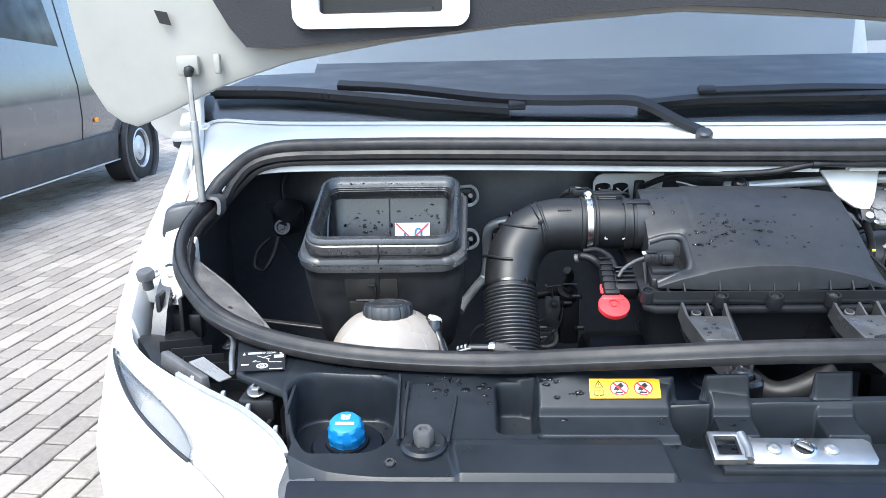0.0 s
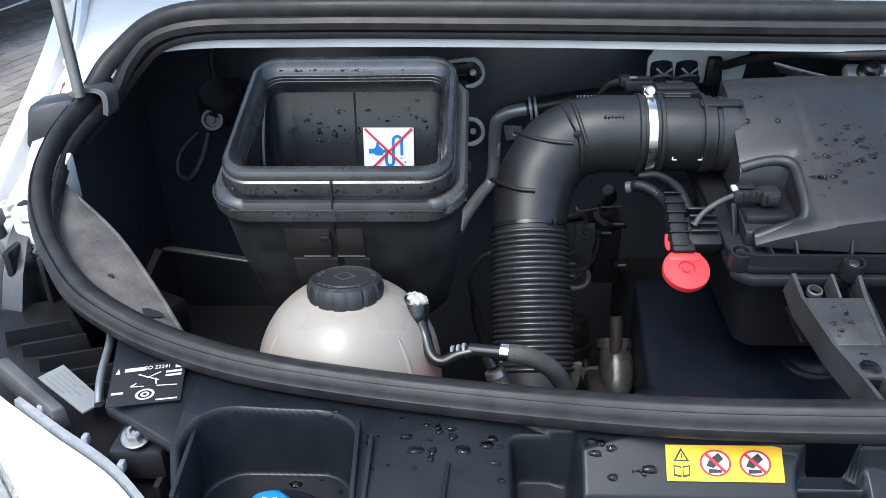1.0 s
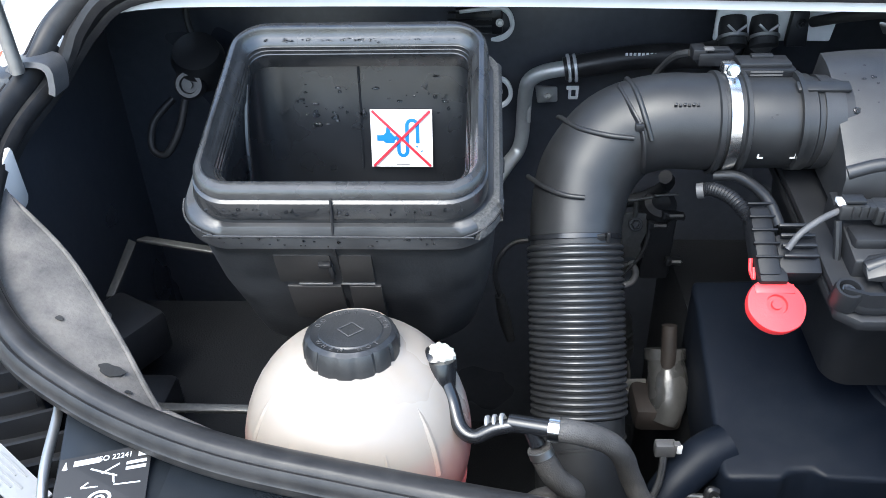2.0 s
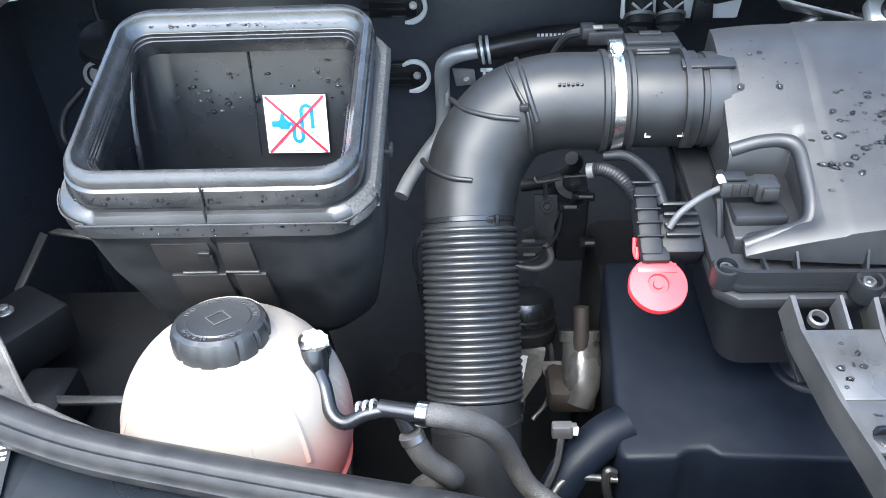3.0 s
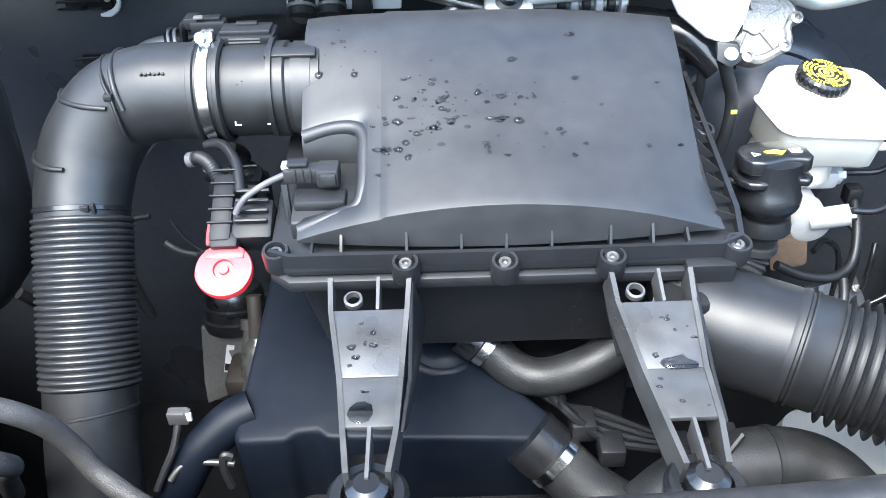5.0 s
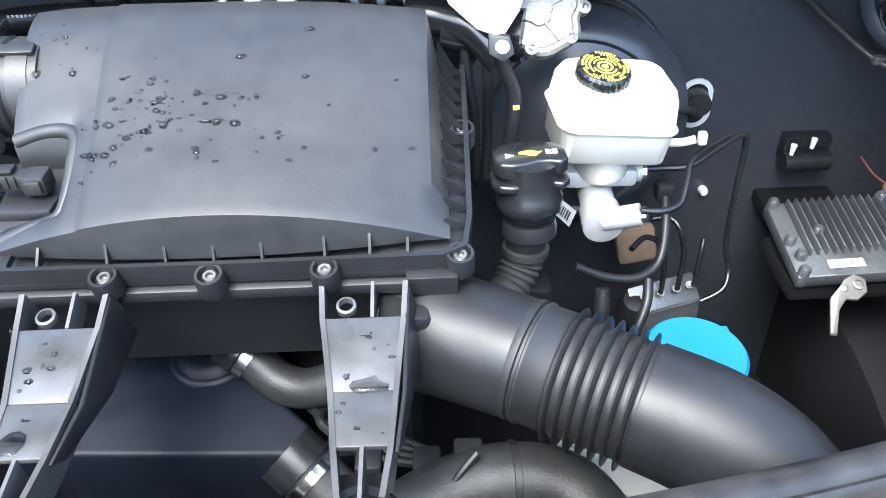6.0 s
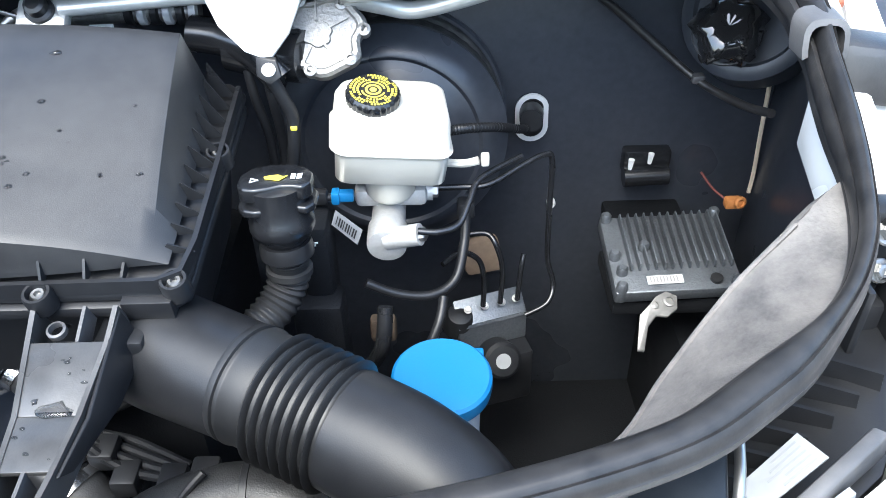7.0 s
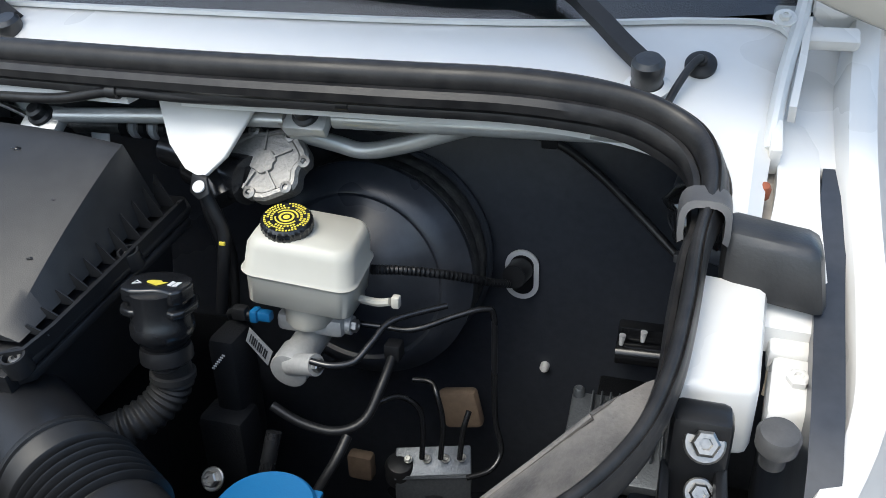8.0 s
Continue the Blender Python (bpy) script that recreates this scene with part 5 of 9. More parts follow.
part("moulding_flash", tube([p + V(0, 0, 0.0009 * math.sin(37 * k) - 0.004 * max(0, 1 - abs(p.x - bc.x) / 0.105)) for k, p in enumerate(flash)], 0.0009, 6, 3), RIMRUB, box, "thin wet moulding edge")
part("seam", tube([(-0.084, 1.1405, 1.303), (-0.084, 1.1390, 1.290), (-0.085, 1.1395, 1.262), (-0.0855, 1.1490, 1.246), (-0.086, 1.1625, 1.216), (-0.087, 1.1795, 1.17), (-0.088, 1.198, 1.13)], 0.0010, 6, 4), INK, box)
lean = Matrix.Rotation(radians(17), 4, "X")
for px_, pw in ((-0.1135, 0.044), (-0.0725, 0.026)):
    part("latch_plate", block((px_, 1.1555, 1.234), (pw, 0.006, 0.034), 0.001, lean), LATCH, box, "smooth brownish latch plate")
    part("latch_plate", block((px_ + 0.004, 1.1715, 1.189), (pw, 0.006, 0.050), 0.001, Matrix.Rotation(radians(21), 4, "X")), LATCH, box, "smooth brownish latch plate")
# pale steel strips stand for the highlight line across the latch plates
for px_ in (-0.1075, -0.0735):
    part("latch_edge", block((px_, 1.1595, 1.2150), (0.027, 0.003, 0.0016), 0.0005), PALESTEEL, box, "pale strip drawn for the highlight on the latch plates")
part("latch", join(block((-0.096, 1.1490, 1.240), (0.010, 0.005, 0.005), 0.001, lean), block((-0.092, 1.1515, 1.232), (0.004, 0.005, 0.014), 0.001, lean)), INK, box)
part("inner_rib", tube([(-0.086, 1.3215, 1.335), (-0.086, 1.3165, 1.290), (-0.086, 1.3050, 1.240)], 0.0010, 8), LINER, box)
part("inner_corner", tube([(-0.1765, 1.283, 1.332), (-0.1790, 1.268, 1.29), (-0.1770, 1.255, 1.245), (-0.172, 1.25, 1.19)], 0.0030, 8), LINER, box, "moulded rib on the inner wall")
part("lug", join(block((0.038, 1.246, 1.274), (0.008, 0.010, 0.004), 0.001), block((0.041, 1.246, 1.274), (0.003, 0.010, 0.010), 0.001)), DUSTY, box)
sx, sy = V(1, -0.015, 0.0), V(0, 0.22, 0.975)
nrm = sx.cross(sy)
so = V(-0.0493, 1.3118, 1.2680) + nrm * 0.0035
drip = [("red_bar", INKRED, [(0.02, 0.035), (0.045, 0.0), (0.98, 0.965), (0.955, 1.0)], 0.0009), ("red_bar", INKRED, [(0.02, 0.965), (0.045, 1.0), (0.98, 0.035), (0.955, 0.0)], 0.0009),
        ("tap", INKBLUE, [(0.10, 0.46), (0.20, 0.46), (0.24, 0.42), (0.38, 0.42), (0.40, 0.52), (0.33, 0.60), (0.24, 0.60), (0.20, 0.56), (0.10, 0.56)], 0.0), ("tap", INKBLUE, [(0.24, 0.60), (0.32, 0.60), (0.30, 0.70), (0.26, 0.70)], 0),
        ("hose", INKBLUE, [(0.42, 0.50), (0.42, 0.30)] + [(0.52 - 0.10 * math.cos(a), 0.29 - 0.12 * math.sin(a)) for a in (math.pi * k / 10 for k in range(11))] + [(0.62, 0.70), (0.56, 0.70), (0.56, 0.29)] + [(0.52 + 0.04 * math.cos(a), 0.29 - 0.06 * math.sin(a)) for a in (math.pi * k / 8 for k in range(9))] + [(0.48, 0.30), (0.48, 0.50)], 0),
        ("hose", INKBLUE, [(0.56, 0.70)] + [(0.675 - 0.115 * math.cos(a), 0.72 + 0.13 * math.sin(a)) for a in (math.pi * k / 10 for k in range(11))] + [(0.73, 0.70)] + [(0.675 + 0.055 * math.cos(a), 0.72 + 0.07 * math.sin(a)) for a in (math.pi * k / 8 for k in range(9))] + [(0.62, 0.70)], 0),
        ("hose", INKBLUE, [(0.38, 0.46), (0.44, 0.50), (0.48, 0.46), (0.48, 0.52), (0.44, 0.56), (0.38, 0.53)], 0),
        ("hose_right", INKBLUE, [(0.73, 0.42), (0.79, 0.42), (0.79, 0.72), (0.73, 0.72)], 0), ("drops", INKBLUE, [(0.72, 0.36), (0.76, 0.38), (0.76, 0.34)], 0), ("drops", INKBLUE, [(0.80, 0.28), (0.84, 0.30), (0.83, 0.25)], 0), ("drops", INKBLUE, [(0.74, 0.24), (0.78, 0.25), (0.77, 0.20)], 0),
        ("print", INKGREY, [(0.40, 0.03), (0.62, 0.03), (0.62, 0.05), (0.40, 0.05)], 0)]
w, h = 0.0280, 0.0264
sign_label("no_water_sticker", "white sticker with a blue tap and hose crossed out in red", [so - sx * w - sy * h, so + sx * w - sy * h, so + sx * w + sy * h, so - sx * w + sy * h], LABEL, drip)

# ---- coolant tank ----
tank = thing("coolant_tank", "milky white coolant tank with pink coolant and a black cap", "coolant tank", (-0.066, 1.065, 1.06))
tc = V(-0.066, 1.068, 1.145)
prof = [(0.002, -0.088)] + [(0.0835 * math.cos(radians(a)) ** 0.92, 0.088 * math.sin(radians(a))) for a in range(-80, 64, 6)] + [(0.034, 0.0805), (0.030, 0.084), (0.030, 0.090)]
part("bottle", lathe(tc, (0, 0.10, 1), prof, 56), TANK, tank, smooth=60)
part("weld_seam", ring_at(tc + V(0, -0.004, -0.035), (0, 0.10, 1), 0.0765, 0.004, 0.0035, 56), TANK, tank)
for k in range(5):
    a = radians(215 + 26 * k)
    part("rib", tube([tc + V(math.cos(a) * r * 1.002, math.sin(a) * r * 1.002 + 0.1 * hh, hh) for r, hh in ((0.052, 0.0685), (0.066, 0.0545), (0.0765, 0.036), (0.0815, 0.016))], 0.0034, 8), TANK, tank)
cap_d = V(0, 0.13, 1).normalized()
ctop = V(-0.065, 1.0715, 1.2405)
part("cap", lathe(ctop - cap_d * 0.030, cap_d, [(0.029, 0), (0.0325, 0.002), (0.0335, 0.010), (0.0335, 0.022), (0.0315, 0.0275), (0.028, 0.0295), (0.026, 0.0288), (0.0225, 0.0288), (0.0215, 0.0296), (0.001, 0.0300)], 96,
     lambda q, k: 1 - (0.05 * max(0, math.cos(14 * q)) ** 8 if 1 <= k <= 4 else 0)), DUSTY, tank, "black ribbed screw cap", 30)
cs, cu, cd = axes(cap_d)
cs, cu = V(1, 0, 0), V(0, 1, -0.13).normalized()
for word, a0, sign in (("DO NOT OPEN", 90, -1), ("WHEN HOT", 270, 1)):
    for i, ch in enumerate(word):
        if ch != " ":
            a = radians(a0 + sign * (i - (len(word) - 1) / 2) * 15)
            o = ctop + (cs * math.cos(a) + cu * math.sin(a)) * 0.0244
            uy = (cs * math.cos(a) + cu * math.sin(a)) * (1 if sign < 0 else -1)
            lettering(ch, o - cap_d * 0.0007, uy.cross(cap_d), uy, 0.0052, GREYPL, "lettering", tank)
part("cap_mark", print_ring(ctop + cap_d * 0.0002, cs, cu, 0, 0, 0.0095, 0.0012, cap_d * 0.0005, 4), GREYPL, tank)
vent = thing("coolant_vent_hose", "black coolant vent hose with white clips and a steel clamp", "hose", (0.05, 1.04, 1.06))
nd = V(0.35, 0.05, 0.93).normalized()
no = V(-0.006, 1.078, 1.206)
part("fitting", lathe(no - nd * 0.02, nd, [(0.010, 0), (0.010, 0.014), (0.008, 0.016), (0.008, 0.020)], 20), SATIN, vent, "black plastic stub")
part("coupling", lathe(no - nd * 0.004, nd, [(0.009, 0), (0.0125, 0.001), (0.0125, 0.009), (0.010, 0.012)], 24), SATIN, vent, "black quick coupling")
part("clip", join(lathe(no + nd * 0.007, nd, [(0.0092, -0.002), (0.0098, 0.001), (0.0086, 0.004), (0.005, 0.0046), (0.004, 0.003), (0.001, 0.0025)], 24, lambda q, k: 1 + (0.10 * math.cos(9 * q) if k < 3 else 0))), RESERVOIR, vent, "white ribbed plastic clip")
part("coupling_band", join(ring_at(no + nd * 0.001, nd, 0.0126, 0.0016, 0.0010, 24), ring_at(no - nd * 0.003, nd, 0.0126, 0.0016, 0.0010, 24)), INK, vent)
part("coupling_foot", lathe(no + V(0.003, -0.010, 0.000), V(0.05, -0.35, -0.9), [(0.009, -0.008), (0.010, 0.0), (0.009, 0.012), (0.006, 0.016)], 20), SATIN, vent)
part("bend", tube([no + V(0.004, -0.014, -0.002), (0.004, 1.055, 1.192), (0.010, 1.040, 1.181), (0.020, 1.034, 1.178), (0.034, 1.036, 1.184), (0.052, 1.037, 1.188)], [0.0054, 0.0054, 0.0052, 0.0052, 0.005, 0.005], 14), SATIN, vent)
part("white_clip", join(*[ring_at(V(0.030 + 0.005 * k, 1.0405 - 0.0006 * k, 1.1825 + 0.0018 * k), (1, -0.1, 0.35), 0.0052, 0.003, 0.0016, 18) for k in range(3)]), SILVERLABEL, vent, "white ribbed clip")
part("tee", join(tube([(0.044, 1.039, 1.187), (0.075, 1.030, 1.190)], 0.0062, 14, 1), tube([(0.057, 1.036, 1.189), (0.063, 1.030, 1.176)], 0.0058, 12, 1)), SATIN, vent, "black plastic tee piece")
part("clamp", ring_at((0.074, 1.0302, 1.190), (1, -0.25, 0.05), 0.0078, 0.008, 0.001, 24), CHROME, vent, "bright steel clamp")
part("clamp", ring_at((0.0655, 1.028, 1.170), (0.35, -0.35, -0.85), 0.0078, 0.006, 0.001, 24), STEEL, vent, "steel clamp")
part("hose", tube([(0.072, 1.031, 1.190), (0.092, 1.030, 1.187), (0.112, 1.037, 1.171), (0.126, 1.047, 1.145), (0.136, 1.052, 1.115), (0.152, 1.045, 1.090), (0.20, 1.02, 1.075), (0.26, 1.0, 1.07)], 0.0082, 16), WOVEN, vent, "ribbed grey rubber hose")
part("hose", tube([(0.064, 1.029, 1.173), (0.075, 1.025, 1.150), (0.090, 1.030, 1.128), (0.088, 1.045, 1.105), (0.068, 1.06, 1.08), (0.05, 1.08, 1.03)], 0.0085, 14), WOVEN, vent, "grey rubber hose")

# ---- intake duct: elbow, bellows and mass flow tube ----
duct = thing("intake_duct", "black plastic intake elbow with a corrugated hose and steel clamp", "intake duct", (0.107, 1.15, 0.98))
b_top, b_bot = V(0.104, 1.2315, 1.2045), V(0.1075, 1.1455, 1.0870)
axis = (b_bot - b_top).normalized()
rings_n = 26
length = (b_bot - b_top).length
prof = []
for k in range(rings_n):
    h0, p = length * k / rings_n, length / rings_n
    prof += [(0.0381, h0), (0.0401, h0 + p * 0.16), (0.0412, h0 + p * 0.34), (0.0415, h0 + p * 0.5), (0.0412, h0 + p * 0.66), (0.0401, h0 + p * 0.84)]
part("bellows", lathe(b_top, axis, prof + [(0.0365, length)], 48), BELLOWS, duct, "corrugated black hose", 60)
part("lower_tube", tube([b_bot, b_bot + axis * 0.06, b_bot + axis * 0.12 + V(0.004, 0, 0)], 0.0385, 40, 4), DUCT, duct, "smooth black tube")
part("cable_tie", ring_at(b_bot + axis * 0.022, axis + V(0.12, 0, 0), 0.0385, 0.003, 0.0012, 40), INK, duct)
elbow_pts = [(0.237, 1.2805, 1.297), (0.206, 1.2805, 1.297), (0.173, 1.282, 1.296), (0.139, 1.282, 1.283), (0.1145, 1.2685, 1.255), (0.106, 1.248, 1.226), (0.104, 1.2315, 1.2045), (0.1043, 1.2270, 1.1985)]
part("elbow", tube(elbow_pts, [0.0410, 0.0402, 0.0402, 0.0412, 0.0415, 0.0398, 0.0386, 0.0380], 44, 8), DUCT, duct, "smooth black elbow", 60)
for run in (((0.0895, 1.301, 1.292), (0.0918, 1.2902, 1.2965), (0.103, 1.2615, 1.3008), (0.1244, 1.2465, 1.3015), (0.1463, 1.2424, 1.3004)), ((0.0645, 1.279, 1.246), (0.0654, 1.2653, 1.2515), (0.076, 1.2397, 1.2568), (0.0913, 1.2242, 1.2584), (0.1077, 1.2197, 1.2584)),
            ((0.148, 1.317, 1.317), (0.1462, 1.2990, 1.3278), (0.1491, 1.2679, 1.3291), (0.1545, 1.2487, 1.3159), (0.1603, 1.2409, 1.2991))):
    part("bead", tube(run, [0.0018] + [0.0023] * 3 + [0.0020], 10, 8), DUCT, duct)
part("cable_tie", tube([(0.143, 1.309, 1.317), (0.1368, 1.2848, 1.3269), (0.144, 1.2559, 1.320), (0.1512, 1.2448, 1.3081), (0.1546, 1.2403, 1.293), (0.1564, 1.2418, 1.2769), (0.158, 1.250, 1.266)], 0.0015, 8, 8, flat=1.8), INK, duct)
part("tie_lock", block(V(0.1500, 1.2445, 1.3095), (0.007, 0.006, 0.006), 0.001), INK, duct)
part("lower_band", ring_at(b_top - axis * 0.006, axis, 0.0385, 0.005, 0.0016, 44), SATIN, duct)
part("band_clip", join(block(V(0.121, 1.2065, 1.229), (0.008, 0.004, 0.006), 0.001), block(V(0.128, 1.208, 1.228), (0.003, 0.004, 0.009), 0.0008)), INK, duct)
part("code_mark", join(*[block(V(0.178 + 0.0035 * k, 1.2515, 1.3250 - 0.0005 * (k % 2)), (0.0022, 0.002, 0.004), 0.0003, Matrix.Rotation(radians(35), 4, "X")) for k in range(6)]), INK, duct)
cl = V(0.2258, 1.2800, 1.2965)
part("end_bead", ring_at(cl - X * 0.010, X, 0.0405, 0.006, 0.0025, 44), DUCT, duct)
part("hose_clamp", ring_at(cl, X, 0.0412, 0.0095, 0.0012, 44), CHROME, duct, "bright steel worm clamp")
part("clamp_screw", join(block(cl + V(0, 0.010, 0.0450), (0.011, 0.012, 0.008), 0.0015), lathe(cl + V(-0.001, -0.004, 0.0475), (0, -0.9, 0.3), [(0.005, 0), (0.0055, 0.006), (0.004, 0.008), (0.001, 0.0075)], 8)), CHROME, duct, "clamp screw")
part("end_bead", ring_at(cl + X * 0.0105, X, 0.0398, 0.006, 0.0035, 44), DUCT, duct)
part("flow_tube", lathe(cl + X * 0.008, X, [(0.0372, 0), (0.0377, 0.008), (0.0382, 0.010), (0.0380, 0.045), (0.0397, 0.046), (0.0400, 0.056), (0.0377, 0.058), (0.0377, 0.0850)], 44), DUCT, duct, "black mass flow tube")
for dx in (0.024, 0.050):
    part("bracket_mark", join(block(cl + V(dx, -0.0347, -0.0150), (0.0045, 0.002, 0.0012), 0), block(cl + V(dx + (-0.002 if dx < 0.03 else 0.002), -0.0355, -0.0125), (0.0012, 0.002, 0.005), 0)), LABEL, duct)
part("strap", join(sweep([(-0.003, -0.001), (-0.003, 0.003), (0.003, 0.003), (0.003, -0.001)], [cl + V(0.0525, 0.040 * math.cos(radians(a)), 0.040 * math.sin(radians(a))) for a in range(60, 230, 10)], (1, 0, 0)),
                   block(cl + V(0.070, -0.0135, 0.0370), (0.042, 0.011, 0.004), 0.0015, Matrix.Rotation(radians(20), 4, "X"))), DUCT, duct)
part("arrow_mark", join(block(cl + V(0.036, -0.0318, 0.0187), (0.016, 0.0012, 0.0012), 0), block(cl + V(0.030, -0.0312, 0.0197), (0.006, 0.0012, 0.0012), 0, Matrix.Rotation(radians(-35), 4, "Y")), block(cl + V(0.030, -0.0324, 0.0177), (0.006, 0.0012, 0.0012), 0, Matrix.Rotation(radians(35), 4, "Y"))), INK, duct)
sensor = thing("flow_sensor", "black mass air flow sensor with plug on the intake tube", "sensor", (0.256, 1.3005, 1.3255))
part("body", join(block((0.256, 1.3005, 1.3360), (0.048, 0.028, 0.009), 0.0015), block((0.256, 1.2995, 1.3275), (0.038, 0.026, 0.012), 0.002)), DARKPL, sensor)
part("lid", block((0.256, 1.3005, 1.3420), (0.042, 0.020, 0.004), 0.001), BLACK, sensor)
part("lid_rib", block((0.256, 1.3055, 1.3450), (0.018, 0.006, 0.003), 0.0008), BLACK, sensor)
for k in range(4):
    part("slot", block((0.256, 1.2863, 1.3385 - 0.0028 * k), (0.026, 0.001, 0.0012), 0), GREYPL, sensor)
part("plug", join(block((0.221, 1.3165, 1.3395), (0.030, 0.013, 0.012), 0.002), block((0.207, 1.3195, 1.3435), (0.012, 0.017, 0.010), 0.0015), block((0.222, 1.3165, 1.3470), (0.020, 0.008, 0.003), 0.0008)), DARKPL, sensor)
part("lock", block((0.214, 1.3135, 1.3485), (0.008, 0.006, 0.002), 0.0005), GREYPL, sensor, "grey lock tab")
part("wire", tube([(0.202, 1.3235, 1.3415), (0.192, 1.3375, 1.3325), (0.183, 1.3575, 1.3095), (0.175, 1.355, 1.29)], 0.0035, 8), HOSE, sensor)

# ---- air filter box ----
filterbox = thing("air_filter_box", "black plastic air filter box with wet arched lid and ribs", "air filter box", (0.46, 1.24, 1.12))


def flange_z(y):
    return 1.232 + (y - 1.125) * 0.165


def lid_z(x, y):
    u = (x - 0.459) / 0.153
    v = (y - 1.137) / 0.172
    ridge = 1.2385 + 0.118 * v - 0.022 * v * v
    arch = 0.031 * (1 - u * u) * (1 - 0.62 * max(0, v))
    fall = 0.010 * max(0, v - 0.9) * 10 * max(0, v - 0.9)
    bump = 0.014 * math.exp(-((y - 1.282) / 0.050) ** 2 - ((x - 0.300) / 0.090) ** 2)
    off = math.hypot(max(0, x - 0.352), max(0, 1.155 - y, y - 1.210))
    shoulder = 0.0055 * max(0, 1 - off / 0.013) ** 2
    return ridge + arch - fall + bump - shoulder + 0.0014 * step(0.370, 0.373, x)


lid_x = sorted({round(0.306 + 0.306 * k / 34, 4) for k in range(35)} | {0.352, 0.3555, 0.3595, 0.370, 0.373})
lid_y = sorted({round(1.137 + 0.176 * k / 26, 4) for k in range(27)} | {1.1475, 1.1515, 1.155, 1.210, 1.2135, 1.2175})


def in_notch(x, y):
    return x < 0.352 and 1.155 < y < 1.210


lv, lf, idx = [], [], {}
for i, x in enumerate(lid_x):
    for j, y in enumerate(lid_y):
        yy = y + 0.010 * (1 - ((x - 0.459) / 0.153) ** 2) * (1 - min(1, (y - 1.137) / 0.05)) * -1.0
        idx[i, j] = len(lv)
        lv.append((x, yy, lid_z(x, y)))
for i in range(len(lid_x) - 1):
    for j in range(len(lid_y) - 1):
        if not in_notch((lid_x[i] + lid_x[i + 1]) / 2, (lid_y[j] + lid_y[j + 1]) / 2):
            lf.append((idx[i, j], idx[i + 1, j], idx[i + 1, j + 1], idx[i, j + 1]))
lid = bm_of(lv, lf)
loose = [v for v in lid.verts if not v.link_faces]
bmesh.ops.delete(lid, geom=loose, context="VERTS")
rim_edges = [e for e in lid.edges if e.is_boundary]
ext = bmesh.ops.extrude_edge_only(lid, edges=rim_edges)
for v in (g for g in ext["geom"] if isinstance(g, bmesh.types.BMVert)):
    inside_notch = v.co.x < 0.3525 and 1.150 < v.co.y < 1.225
    v.co.z = 1.246 + (v.co.y - 1.155) * 0.3 if inside_notch else flange_z(v.co.y) + 0.003
    if v.co.x > 0.61:
        v.co.x += 0.012
    if v.co.y > 1.31:
        v.co.y += 0.02
bmesh.ops.recalc_face_normals(lid, faces=lid.faces[:])
if sum(f.normal.z for f in lid.faces) < 0:
    bmesh.ops.reverse_faces(lid, faces=lid.faces[:])
es = [e for e in lid.edges if len(e.link_faces) == 2 and e.calc_face_angle(0) > radians(40)]
bmesh.ops.bevel(lid, geom=es, offset=0.0055, segments=3, affect="EDGES", profile=0.5, clamp_overlap=True)
part("lid", lid, GRAINED, filterbox, "grained black lid with an arched top", 60)
part("lid_nozzle", tube([(0.296, 1.2800, 1.2965), (0.312, 1.2800, 1.2965)], [0.0392, 0.0385], 40, 3), GRAINED, filterbox)
lip_run = [V(x, y, lid_z(x, y) - 0.0048) for x, y in ((0.3075, 1.2150), (0.330, 1.2155), (0.348, 1.2135), (0.3560, 1.2050), (0.3570, 1.186), (0.3565, 1.165), (0.3510, 1.1530), (0.330, 1.1490), (0.3075, 1.1470))]
part("notch_lip", tube(lip_run, 0.0060, 16, 6), GRAINED, filterbox, "broad rounded lip of the recess")
notch_floor = hexa([(0.300, 1.150, 1.225), (0.354, 1.150, 1.225), (0.354, 1.220, 1.235), (0.300, 1.220, 1.235)], [(0.300, 1.150, 1.2455), (0.354, 1.150, 1.2455), (0.354, 1.220, 1.265), (0.300, 1.220, 1.265)], 0.002)
part("notch_floor", notch_floor, BLACK, filterbox)
# flange all round
fl_pts = [(0.284, 1.132), (0.300, 1.120), (0.620, 1.120), (0.638, 1.134), (0.646, 1.350), (0.630, 1.365), (0.300, 1.350), (0.282, 1.335)]
part("flange", slab([(x, y, flange_z(y) - 0.014) for x, y in fl_pts], (0, 0, 0.009), 0.003), BLACK, filterbox, "black flange")
part("flange_lip", slab([(x, y - 0.004, flange_z(y) - 0.026) for x, y in fl_pts], (0, 0, 0.010), 0.003), BLACK, filterbox)
rail = [V(x, y, flange_z(y)) for x, y in ((0.286, 1.128), (0.302, 1.1215), (0.46, 1.1205), (0.618, 1.1215), (0.634, 1.130), (0.6385, 1.16), (0.6405, 1.25), (0.642, 1.345))]
part("flange_rail", sweep([(-0.002, -0.006), (-0.002, 0.005), (0.002, 0.005), (0.002, -0.006)], rail), BLACK, filterbox)
for x in (0.318, 0.340, 0.388, 0.428, 0.461, 0.494, 0.537, 0.568, 0.594):
    zt = lid_z(x, 1.139) - 0.006
    part("front_rib", slab([(x - 0.001, 1.1215, flange_z(1.12)), (x - 0.001, 1.142, flange_z(1.14)), (x - 0.001, 1.134, max(zt, flange_z(1.13) + 0.004)), (x - 0.001, 1.124, flange_z(1.12) + 0.006)], (0.002, 0, 0), 0), BLACK, filterbox)
